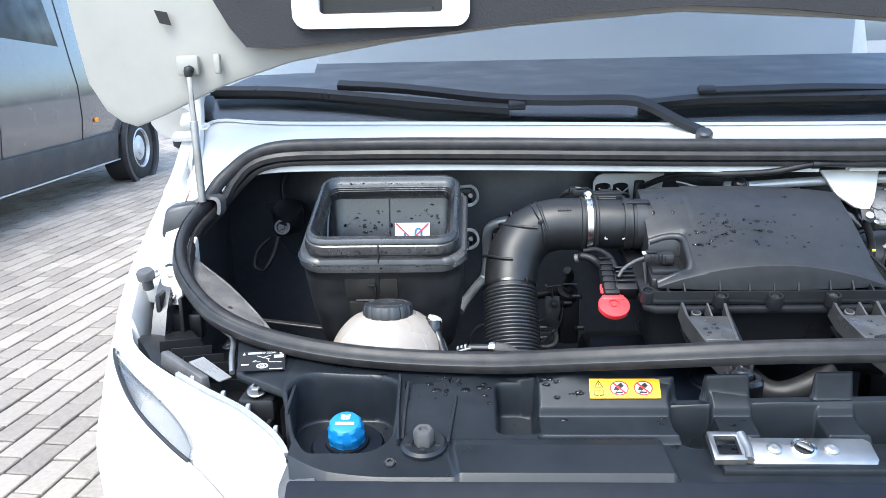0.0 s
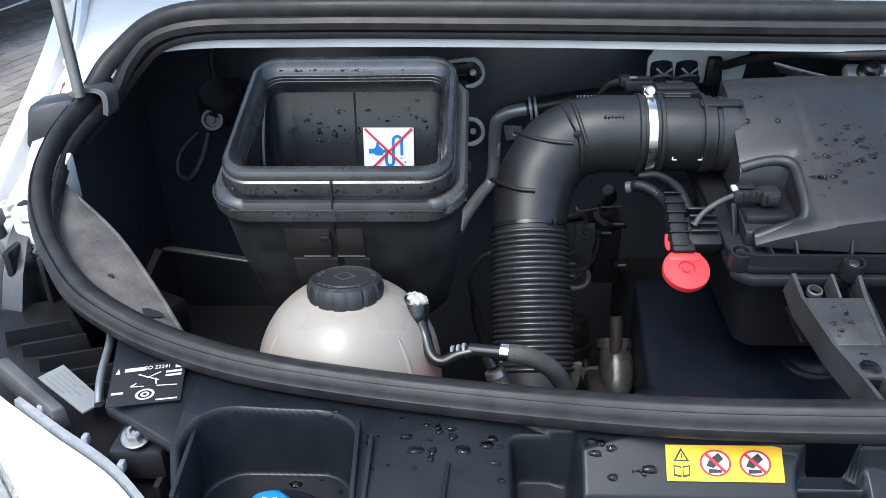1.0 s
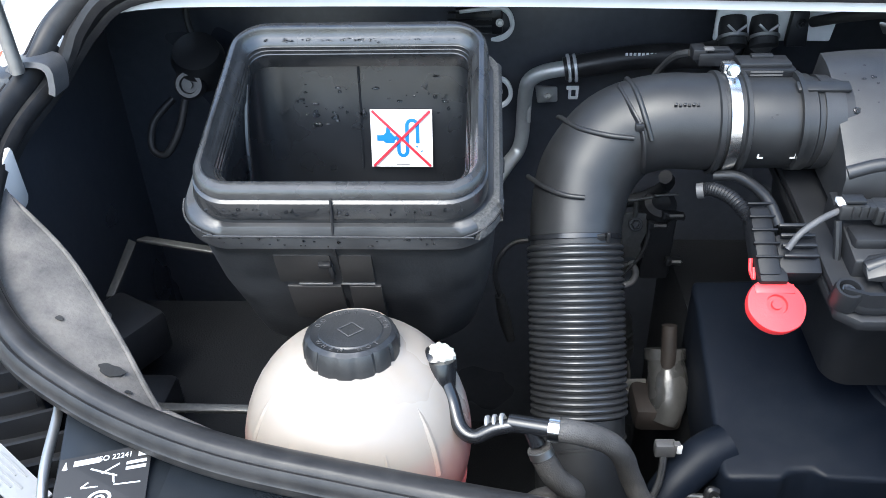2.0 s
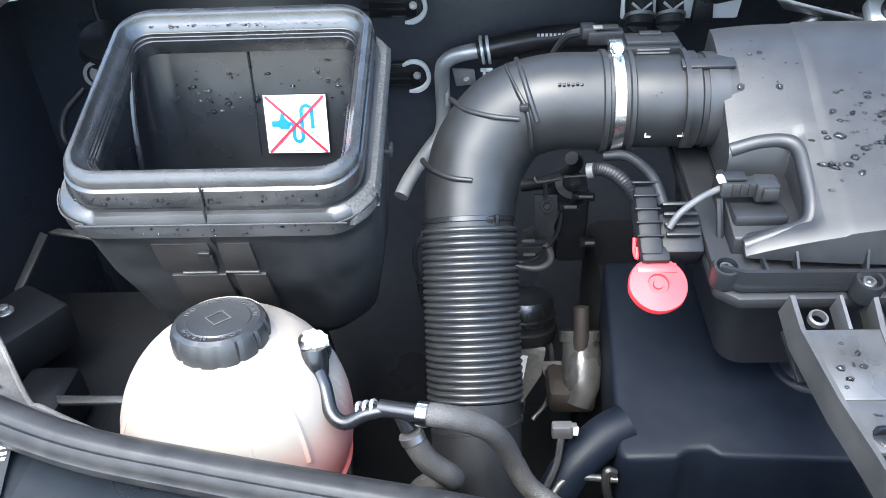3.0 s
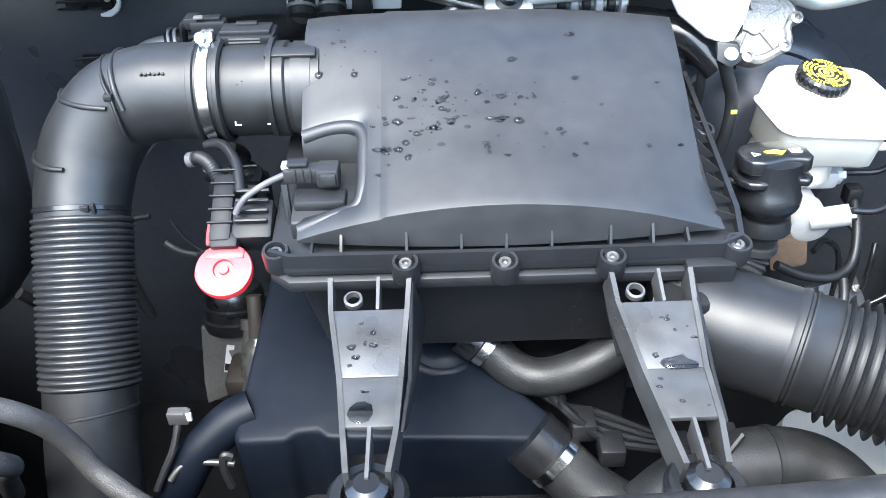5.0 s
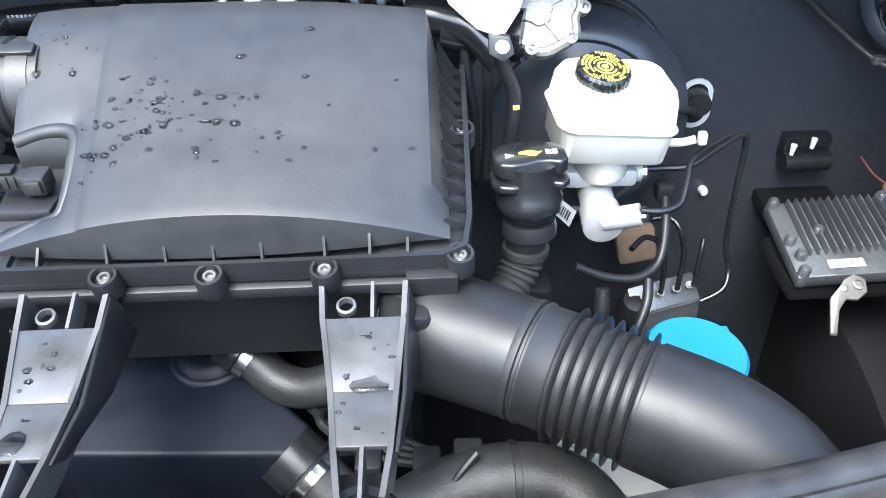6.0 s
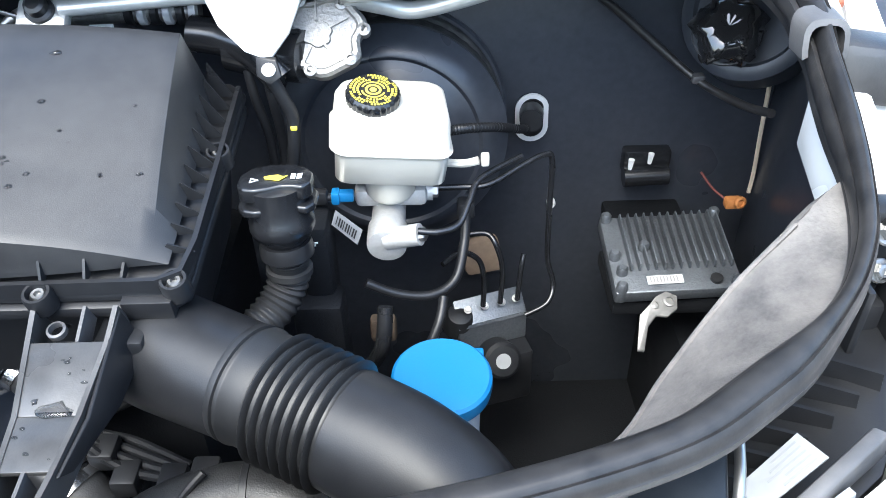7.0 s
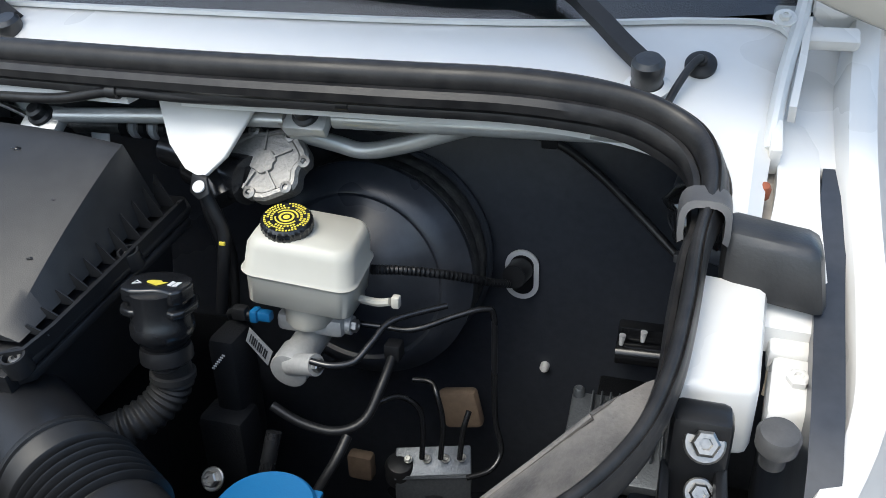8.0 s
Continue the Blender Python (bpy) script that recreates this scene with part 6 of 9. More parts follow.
for k in range(11):
    y = 1.150 + 0.0185 * k
    zt = flange_z(y) + 0.009 + 0.0024 * k
    part("side_rib", slab([(0.615, y, flange_z(y)), (0.640, y, flange_z(y) + 0.001), (0.638, y, flange_z(y) + 0.003), (0.621, y, zt)], (0, 0.0016, 0), 0), BLACK, filterbox)
for x, y in ((0.387, 1.1165), (0.459, 1.1145), (0.537, 1.1165), (0.630, 1.1255), (0.291, 1.132), (0.638, 1.262)):
    zf = flange_z(y)
    boss = part("screw_boss", lathe((x, y + 0.001, zf - 0.013), (0, -0.25, 1), [(0.0105, 0), (0.0105, 0.014), (0.0095, 0.017), (0.0075, 0.017), (0.007, 0.011), (0.001, 0.011)], 24), BLACK, filterbox)
    part("screw", lathe((x, y - 0.0005, zf - 0.004), (0, -0.25, 1), [(0.0058, 0), (0.0058, 0.004), (0.0045, 0.0055), (0.0025, 0.0055), (0.002, 0.003), (0.001, 0.003)], 16), SCREW, boss, "steel torx screw")
part("lower_shell", loft([rrect((0.462, yc, z), X, V(0, 1, 0.1), hw, hd, 0.02) for yc, z, hw, hd in ((1.240, 1.222, 0.166, 0.108), (1.246, 1.17, 0.160, 0.100), (1.25, 1.125, 0.152, 0.094))]), BLACK, filterbox, "black lower shell")
part("outlet_lip", slab([(0.592, 1.114, 1.205), (0.628, 1.114, 1.205), (0.628, 1.112, 1.222), (0.592, 1.112, 1.222)], (0, 0.02, 0.002), 0.001), BLACK, filterbox)
# two front legs
for x0, shift in ((0.361, 0.005), (0.5635, 0.003)):
    leg = part("support_leg", join(
        *[sweep([(-0.0018, -0.024), (-0.0018, 0.0015), (0.0018, 0.0015), (0.0018, -0.024)], [(x0 + sgn * 0.0285, 1.108, 1.224), (x0 + sgn * 0.027, 1.084, 1.2135), (x0 + sgn * (0.0205) + shift * 0.6, 1.030, 1.2005), (x0 + sgn * 0.0165 + shift, 0.985, 1.1985), (x0 + sgn * 0.0125 + shift, 0.955, 1.1955)]) for sgn in (-1, 1)]),
        LEG, filterbox, "ribbed grey plastic support leg")
    part("web", slab([(x0 - 0.027, 1.084, 1.2140), (x0 + 0.027, 1.084, 1.2140), (x0 + 0.0205 + shift * 0.6, 1.030, 1.2010), (x0 - 0.0205 + shift * 0.6, 1.030, 1.2010)], (0, 0.0, -0.004), 0.001), LEG, leg, "wet grey web")
    part("web", slab([(x0 - 0.0205 + shift * 0.6, 1.0296, 1.2012), (x0 + 0.0205 + shift * 0.6, 1.0296, 1.2012), (x0 + 0.0165 + shift, 0.988, 1.1995), (x0 - 0.0165 + shift, 0.988, 1.1995)], (0, 0.0, -0.004), 0.001), LEG, leg, "dusty grey web")
    part("rib", sweep([(-0.0012, -0.018), (-0.0012, 0.002), (0.0012, 0.002), (0.0012, -0.018)], [(x0 + 0.006, 1.110, 1.222), (x0 + 0.006, 1.085, 1.212)]), GREYPL, leg)
    part("rib", sweep([(-0.0012, -0.018), (-0.0012, 0.002), (0.0012, 0.002), (0.0012, -0.018)], [(x0 + shift, 0.988, 1.198), (x0 + shift, 0.952, 1.194)]), GREYPL, leg)
    # black sheets below the leg's openings stand for the shade down there
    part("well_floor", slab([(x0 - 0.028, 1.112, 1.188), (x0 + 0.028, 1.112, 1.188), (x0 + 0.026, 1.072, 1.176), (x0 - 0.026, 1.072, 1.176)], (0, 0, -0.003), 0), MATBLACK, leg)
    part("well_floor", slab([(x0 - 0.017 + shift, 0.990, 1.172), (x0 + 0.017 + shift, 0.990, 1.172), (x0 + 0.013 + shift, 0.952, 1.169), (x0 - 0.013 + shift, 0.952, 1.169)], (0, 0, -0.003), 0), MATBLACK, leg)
    part("screw_eye", ring_at((x0 - 0.012, 1.0965, 1.2125), (0, -0.3, 1), 0.005, 0.006, 0.0018, 18), GREYPL, leg)
    part("flank", slab([(x0 + 0.0285, 1.106, 1.222), (x0 + 0.0225 + shift, 1.030, 1.199), (x0 + 0.0185 + shift, 0.985, 1.197), (x0 + 0.020 + shift, 0.998, 1.186), (x0 + 0.031, 1.06, 1.176), (x0 + 0.036, 1.112, 1.184)], (0.003, 0, 0), 0.001), BLACK, leg)
    part("foot", join(lathe((x0 + shift, 0.950, 1.165), (0, 0, 1), [(0.024, 0), (0.025, 0.016), (0.022, 0.020), (0.016, 0.020), (0.015, 0.012)], 28), lathe((x0 + shift, 0.950, 1.172), (0, 0, 1), [(0.014, 0), (0.013, 0.018), (0.008, 0.022), (0.001, 0.022)], 20)), SATIN, leg, "round rubber foot")

# temperature plug in the notch of the lid
plug = thing("sensor_plug", "dark grey electric plug with a white lock and grey wire", "plug", (0.315, 1.186, 1.252))
part("body", join(block((0.309, 1.186, 1.268), (0.030, 0.014, 0.012), 0.002), block((0.328, 1.185, 1.267), (0.018, 0.019, 0.016), 0.003), *[block((0.303 + 0.006 * k, 1.1785, 1.270), (0.002, 0.002, 0.010), 0.0005) for k in range(3)], block((0.329, 1.174, 1.268), (0.012, 0.004, 0.010), 0.0015)), HOSE, plug)
part("lock", block((0.2955, 1.187, 1.2745), (0.006, 0.009, 0.004), 0.001), LABEL, plug, "white lock tab")
part("latch", block((0.305, 1.187, 1.2765), (0.016, 0.011, 0.003), 0.001), BLACK, plug)
part("wire", tube([(0.296, 1.185, 1.268), (0.280, 1.178, 1.264), (0.264, 1.170, 1.256), (0.256, 1.166, 1.245)], 0.0026, 10), GREYPL, plug, "grey wire")
part("post", tube([(0.294, 1.180, 1.262), (0.296, 1.170, 1.235), (0.297, 1.165, 1.21)], 0.003, 8), BLACK, plug)
part("base", block((0.322, 1.172, 1.252), (0.040, 0.022, 0.010), 0.003), BLACK, plug)

# jump-start terminal with red cap
term = thing("jump_terminal", "red plastic terminal cap on a black ribbed holder", "terminal", (0.250, 1.155, 1.19))
rd = V(0.02, -0.52, 0.85).normalized()
ro = V(0.2465, 1.1395, 1.2115)
part("cap", lathe(ro - rd * 0.006, rd, [(0.019, -0.002), (0.0215, 0), (0.0222, 0.005), (0.0215, 0.0075), (0.008, 0.0085), (0.0075, 0.006), (0.004, 0.006), (0.0035, 0.008), (0.001, 0.008)], 40, lambda q, k: 1 + (0.018 * max(0, math.cos(3 * q + 0.6)) ** 8 if 1 <= k <= 3 else 0)), RED, term, "red plastic cap")
part("cap_stem", block(ro + V(-0.001, 0.0190, 0.0130), (0.014, 0.014, 0.011), 0.004, Matrix.Rotation(radians(30), 4, "X")), RED, term)
part("cap_ridge", block(ro + rd * 0.0018 + V(0, 0.011, 0.0065), (0.030, 0.008, 0.0022), 0.001, Matrix.Rotation(radians(31), 4, "X")), RED, term)
ra = Matrix.Rotation(radians(30), 4, "X")
part("holder", join(block((0.243, 1.184, 1.236), (0.018, 0.060, 0.022), 0.004, ra), block((0.246, 1.160, 1.222), (0.022, 0.014, 0.018), 0.003, ra)), DARKPL, term)
for k in range(5):
    part("holder_rib", block(V(0.243, 1.165 + 0.010 * k, 1.2385 + 0.0058 * k), (0.020, 0.0016, 0.003), 0.0004, ra), DARKPL, term)
part("side_box", block((0.267, 1.176, 1.228), (0.032, 0.034, 0.024), 0.003, ra), DARKPL, term)
for k in range(4):
    part("slat", block(V(0.267, 1.165 + 0.0075 * k, 1.2395 + 0.0043 * k), (0.026, 0.003, 0.004), 0.0008, ra), BLACK, term)
part("red_latch", tube([(0.2325, 1.172, 1.232), (0.2315, 1.165, 1.226), (0.2325, 1.158, 1.223), (0.2335, 1.165, 1.228)], 0.0016, 8), RED, term)
part("cable", tube([(0.205, 1.242, 1.252), (0.214, 1.238, 1.256), (0.226, 1.225, 1.256), (0.236, 1.208, 1.250), (0.243, 1.192, 1.242)], lambda f: 0.0056 + 0.0006 * math.sin(f * 170), 12, 20), DARKPL, term, "corrugated black cable sleeve")
part("cable", tube([(0.218, 1.25, 1.262), (0.235, 1.240, 1.266), (0.250, 1.215, 1.262), (0.256, 1.190, 1.250)], 0.0045, 10), BLACK, term)
part("sleeve_end", ring_at((0.206, 1.2415, 1.2525), (1, -0.3, 0.3), 0.0058, 0.006, 0.0008, 18), GREYPL, term)

# ---- engine and its cover ----
ecover = thing("engine_cover", "black plastic engine cover with rounded edges and a dome", "engine cover", (0.37, 1.16, 0.95))
cp = [(0.2400, 1.330), (0.2280, 1.122), (0.232, 1.113), (0.276, 1.110), (0.284, 1.117), (0.302, 1.117), (0.310, 1.110), (0.505, 1.110), (0.517, 1.116), (0.515, 1.127), (0.445, 1.185), (0.435, 1.20), (0.435, 1.33)]
cverts_top = [V(x, y, 1.044 + (y - 1.11) * 0.22 + 0.012 * (1 - ((x - 0.36) / 0.14) ** 2)) for x, y in cp]
cover_bm = loft([[p - V(0, -0.0, 0.10) for p in cverts_top], cverts_top])
part("shell", soften(cover_bm, 0.012, 4, 40), COVER, ecover, smooth=60)
part("dome", lathe((0.411, 1.206, 1.066), (0, -0.2, 1), [(0.040, 0), (0.038, 0.006), (0.034, 0.009), (0.031, 0.009), (0.027, 0.013), (0.020, 0.016), (0.001, 0.017)], 44), COVER, ecover)
block_thing = thing("engine_block", "dark grey engine block with brackets deep in the bay", "engine", (0.35, 1.32, 0.64))
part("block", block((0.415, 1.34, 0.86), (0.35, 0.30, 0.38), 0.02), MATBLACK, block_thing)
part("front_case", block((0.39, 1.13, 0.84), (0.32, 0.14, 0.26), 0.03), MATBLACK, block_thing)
part("side_bracket", join(slab([(0.170, 1.372, 1.150), (0.196, 1.372, 1.150), (0.198, 1.372, 1.130), (0.192, 1.372, 1.110), (0.198, 1.372, 1.094), (0.164, 1.372, 1.094), (0.160, 1.372, 1.106), (0.172, 1.372, 1.112)], (0, 0.004, 0), 0.001), block((0.168, 1.374, 1.080), (0.030, 0.006, 0.012), 0.001)), DULL, block_thing, "dull steel bracket")
bolt("bracket_bolt", (0.184, 1.370, 1.138), (0, -1, 0.5), 0.005, DARKPL, block_thing)
part("stud_rod", join(tube([(0.170, 1.372, 1.172), (0.172, 1.368, 1.169), (0.180, 1.368, 1.169), (0.197, 1.370, 1.171)], 0.0016, 8), tube([(0.181, 1.368, 1.168), (0.182, 1.366, 1.150)], 0.0024, 8, 1)), DULL, block_thing, "thin plated clip rod")
part("stud_rod", tube([(0.200, 1.372, 1.172), (0.224, 1.374, 1.172)], 0.0015, 8, 1), DULL, block_thing)
part("side_body", join(block((0.212, 1.392, 1.105), (0.034, 0.03, 0.090), 0.006), lathe((0.208, 1.385, 1.150), (0.1, -0.5, 0.8), [(0.018, -0.02), (0.020, 0.0), (0.017, 0.010), (0.010, 0.012), (0.001, 0.008)], 20)), DARKPL, block_thing, "black plastic valve body")
for cx_, cy_, cz_, cw_ in ((0.222, 1.366, 1.152, 0.020), (0.207, 1.366, 1.140, 0.018), (0.229, 1.364, 1.096, 0.014)):
    part("connector", join(block((cx_, cy_, cz_), (cw_, 0.010, 0.006), 0.0015, Matrix.Rotation(radians(10), 4, "Y")), block((cx_ - cw_ * 0.5, cy_, cz_), (0.006, 0.008, 0.009), 0.001)), DARKPL, block_thing, "black connector")
    part("connector_tab", block((cx_, cy_ - 0.006, cz_ + 0.003), (cw_ * 0.7, 0.002, 0.003), 0.0005), PALESTEEL, block_thing)
for a_, b_ in (((0.160, 1.368, 1.078), (0.173, 1.368, 1.078)), ((0.158, 1.368, 1.096), (0.172, 1.368, 1.096))):
    part("spring_clip", tube([a_, b_], 0.0026, 8, 1), DULL, block_thing, "dull spring clip")
part("harness", tube([(0.205, 1.36, 1.20), (0.212, 1.375, 1.185), (0.205, 1.39, 1.165), (0.185, 1.40, 1.15), (0.16, 1.41, 1.14)], 0.007, 10), DARKPL, block_thing)
part("cable", tube([(0.108, 1.375, 1.078), (0.125, 1.37, 1.069), (0.146, 1.368, 1.065), (0.172, 1.366, 1.061), (0.186, 1.366, 1.066), (0.190, 1.368, 1.078), (0.184, 1.37, 1.090)], 0.0036, 10), GREYPL, block_thing, "grey cable")
part("cable", tube([(0.120, 1.375, 1.108), (0.130, 1.37, 1.090), (0.150, 1.368, 1.070), (0.170, 1.366, 1.072), (0.186, 1.368, 1.088), (0.196, 1.37, 1.106), (0.200, 1.376, 1.13)], 0.0022, 8), HOSE, block_thing)
part("cable_clip", block((0.147, 1.366, 1.067), (0.008, 0.008, 0.010), 0.001), GREYPL, block_thing)
part("plated_pipe", tube([(0.150, 1.352, 1.245), (0.158, 1.352, 1.238), (0.172, 1.352, 1.246)], 0.0018, 8), SILVERPIPE, block_thing, "bright hairpin clip")
part("rust_flange", join(tube([(0.216, 1.30, 1.06), (0.216, 1.285, 1.03), (0.212, 1.27, 0.99)], 0.008, 10), block((0.206, 1.27, 0.975), (0.05, 0.05, 0.03), 0.008)), RUST, block_thing, "rusty exhaust flange")
part("foil_sheet", slab([(0.176, 1.30, 0.985), (0.198, 1.29, 0.995), (0.200, 1.285, 0.975), (0.184, 1.29, 0.965)], (0, 0, -0.004), 0.001), PALESTEEL, block_thing, "crumpled pale foil")
turbo = thing("boost_actuator", "round grey steel boost actuator on a labelled bracket", "actuator", (0.166, 1.36, 0.90))
ad = V(0.0, 0.28, 0.95).normalized()


def deep(p):
    """The actuator sits far down beside the engine."""
    return V(0.164, 1.392, 0.980) + (V(*p) - V(0.168, 1.198, 1.128)) * 1.30


part("can", lathe(deep((0.168, 1.198, 1.128)), ad, [(0.020, -0.034), (0.036, -0.032), (0.0385, -0.026), (0.0385, -0.018), (0.0355, -0.016), (0.0355, -0.008), (0.0370, -0.007), (0.0370, -0.002), (0.0345, 0.0), (0.0345, 0.012), (0.031, 0.019), (0.021, 0.023), (0.001, 0.024)], 44), CANSTEEL, turbo, "dark pressed steel can")
part("bracket", slab([deep((0.138, 1.180, 1.112)), deep((0.186, 1.166, 1.108)), deep((0.182, 1.156, 1.088)), deep((0.166, 1.152, 1.058)), deep((0.134, 1.160, 1.036)), deep((0.130, 1.174, 1.05))], (0, 0.004, 0.002), 0.001), PALESTEEL, turbo, "dull pale steel bracket")
lb = part("label", slab([deep((0.158, 1.1560, 1.080)), deep((0.165, 1.1545, 1.080)), deep((0.170, 1.1640, 1.104)), deep((0.163, 1.1655, 1.104))], (0, -0.0014, 0.0007), 0), LABEL, turbo, "white code label")
part("code", slab([deep((0.1592, 1.1566, 1.082)), deep((0.1642, 1.1555, 1.082)), deep((0.1652, 1.1577, 1.088)), deep((0.1604, 1.1587, 1.088))], (0, -0.0022, 0.0012), 0), INK, lb)
part("rod", tube([deep((0.188, 1.185, 1.11)), deep((0.193, 1.178, 1.09)), deep((0.190, 1.165, 1.05)), deep((0.176, 1.158, 1.03))], 0.0028, 8), STEEL, turbo)
part("link", tube([deep((0.170, 1.172, 1.07)), deep((0.166, 1.165, 1.02))], 0.002, 8, 1), STEEL, turbo)
heat = thing("heat_shield", "scuffed smoky grey heat shield above the exhaust", "heat shield", (0.205, 1.22, 0.99))
part("shell", tube([(0.217, 1.300, 1.018), (0.218, 1.280, 1.002), (0.216, 1.262, 0.985), (0.210, 1.250, 0.970)], [0.018, 0.021, 0.019, 0.014], 24, 5), SMOKE, heat)
part("collar", tube([(0.217, 1.305, 1.024), (0.217, 1.298, 1.015)], 0.0215, 24, 1), SMOKE, heat)
pipe = thing("charge_air_pipe", "black rubber charge air pipe", "pipe", (0.20, 1.13, 0.98))
part("pipe", tube([(0.240, 1.152, 1.046), (0.218, 1.142, 1.040), (0.190, 1.124, 1.020), (0.168, 1.105, 0.985)], [0.019, 0.019, 0.018, 0.018], 24), COVER, pipe)
part("sensor", join(block((0.181, 1.132, 1.062), (0.018, 0.010, 0.014), 0.002), block((0.190, 1.130, 1.066), (0.006, 0.006, 0.009), 0.001)), GREYPL, pipe, "grey pressure sensor")
part("tag", block((0.192, 1.1275, 1.0655), (0.0045, 0.003, 0.009), 0.0008), LABEL, pipe)
part("wire", tube([(0.180, 1.128, 1.056), (0.176, 1.115, 1.040), (0.168, 1.105, 1.025), (0.160, 1.095, 1.01)], 0.0032, 8), HOSE, pipe)
part("rail", tube([(0.172, 1.10, 1.016), (0.180, 1.108, 1.023), (0.192, 1.112, 1.025), (0.212, 1.112, 1.024), (0.228, 1.11, 1.024)], 0.0032, 10), DULL, pipe, "thin steel pipe")
part("elbow_line", tube([(0.226, 1.112, 1.03), (0.219, 1.112, 1.032), (0.218, 1.108, 1.02), (0.222, 1.105, 1.0)], 0.004, 8), INK, pipe)
for name, lab, pts, r, cl_at in (("coolant_hose", "grey rubber hose with a bright clamp under the filter box", [(0.442, 1.185, 1.092), (0.456, 1.179, 1.083), (0.475, 1.168, 1.070), (0.50, 1.160, 1.068), (0.535, 1.158, 1.082), (0.57, 1.165, 1.10)], 0.0175, 1),
                                 ("return_hose", "thick grey rubber hose with a bright clamp", [(0.496, 1.108, 1.032), (0.512, 1.098, 1.020), (0.535, 1.082, 1.006), (0.57, 1.064, 0.996), (0.62, 1.05, 0.99), (0.66, 1.04, 0.98)], 0.025, 1),
                                 ("radiator_hose", "large black radiator hose along the front of the engine", [(0.568, 1.035, 1.035), (0.60, 1.048, 1.054), (0.65, 1.060, 1.064), (0.70, 1.058, 1.058), (0.73, 1.030, 1.040), (0.75, 0.99, 1.01)], 0.029, None),
                                 ("lower_hose", "black rubber hose low in the bay", [(0.40, 1.06, 1.01), (0.44, 1.045, 1.022), (0.48, 1.04, 1.02), (0.50, 1.03, 1.0)], 0.016, None),
                                 ("side_hose", "dull black hose beside the intake duct", [(-0.135, 1.465, 0.945), (-0.112, 1.48, 0.90), (-0.103, 1.505, 0.83), (-0.103, 1.515, 0.74), (-0.095, 1.48, 0.67), (-0.08, 1.42, 0.62)], 0.0075, None)):
    hz = thing(name, lab, "hose", V(*pts[0]) - V(0, 0, 0.08))
    part("hose", tube(pts, r, 20), HOSE, hz)
    if name == "radiator_hose":
        part("clip_band", ring_at((0.665, 1.0615, 1.0635), (1, 0.05, -0.05), r + 0.0002, 0.006, 0.0012, 28), BLACK, hz, "black plastic band")
    if cl_at:
        a, b = V(*pts[0]), V(*pts[1])
        part("clamp", ring_at(a.lerp(b, 0.55), b - a, r + 0.0003, 0.010, 0.0014, 32), CHROME, hz, "bright steel clamp")
        part("stub", tube([a - (b - a) * 0.8, a.lerp(b, 0.2)], r + 0.003, 20, 1), SATIN, hz, "black stub")
loom = thing("wiring_loom", "black wiring loom and plugs beside the engine cover", "wiring", (0.55, 1.12, 0.98))
for k in range(4):
    part("cable", tube([(0.485 + 0.01 * k, 1.165 - 0.006 * k, 1.055), (0.515, 1.148 - 0.008 * k, 1.045 + 0.006 * k), (0.55, 1.14 - 0.01 * k, 1.04), (0.60, 1.12 - 0.008 * k, 1.03 + 0.004 * k)], 0.004, 8), MATBLACK, loom)
for x, y, z in ((0.530, 1.125, 1.045), (0.552, 1.105, 1.035), (0.600, 1.085, 1.055), (0.632, 1.075, 1.075)):
    part("plug", block((x, y, z), (0.022, 0.026, 0.020), 0.003), BLACK, loom)
part("canister", lathe((0.625, 1.055, 1.01), (0, -0.2, 1), [(0.036, 0), (0.036, 0.05), (0.032, 0.056), (0.012, 0.058), (0.010, 0.064), (0.001, 0.064)], 32), SATIN, loom, "round black canister")
part("stay", tube([(0.612, 1.04, 1.075), (0.625, 1.05, 1.09), (0.638, 1.06, 1.10)], 0.003, 8), BLACK, loom)

# ---- intake snorkel ----
snork = thing("intake_snorkel", "large black intake snorkel with bellows", "intake snorkel", (0.72, 1.07, 1.06))
sp = [(0.585, 1.140, 1.160), (0.612, 1.126, 1.160), (0.640, 1.112, 1.159), (0.674, 1.095, 1.158)]
part("inlet", tube(sp, [0.046, 0.047, 0.046, 0.0445], 44, 6), BLACK, snork, "smooth black inlet", 60)
part("neck_frame", block((0.590, 1.118, 1.188), (0.036, 0.05, 0.028), 0.004), BLACK, snork)
c0, c1 = V(0.674, 1.095, 1.158), V(0.752, 1.052, 1.153)
sd = (c1 - c0).normalized()
L0 = (c1 - c0).length
prof = [(0.0445, -0.003), (0.0455, 0.000), (0.0455, 0.003), (0.0435, 0.004), (0.0435, 0.006), (0.0455, 0.007), (0.0455, 0.009), (0.0440, 0.010), (0.0440, 0.026)]
for k in range(7):
    h = 0.027 + (L0 - 0.029) * k / 7
    p = (L0 - 0.029) / 7
    prof += [(0.0425, h + p * 0.08), (0.0432, h + p * 0.30), (0.0488, h + p * 0.40), (0.0498, h + p * 0.5), (0.0488, h + p * 0.60), (0.0432, h + p * 0.70), (0.0425, h + p * 0.92)]
part("bellows", lathe(c0, sd, prof + [(0.0440, L0)], 52), DUCT, snork, "rubber bellows", 60)
part("outlet", tube([c1 - sd * 0.002, (0.790, 1.030, 1.148), (0.822, 1.008, 1.134), (0.845, 0.985, 1.108), (0.86, 0.965, 1.07), (0.865, 0.95, 1.02)], [0.0445, 0.0450, 0.0445, 0.043, 0.041, 0.04], 44, 6), BLACK, snork, "smooth black outlet", 60)

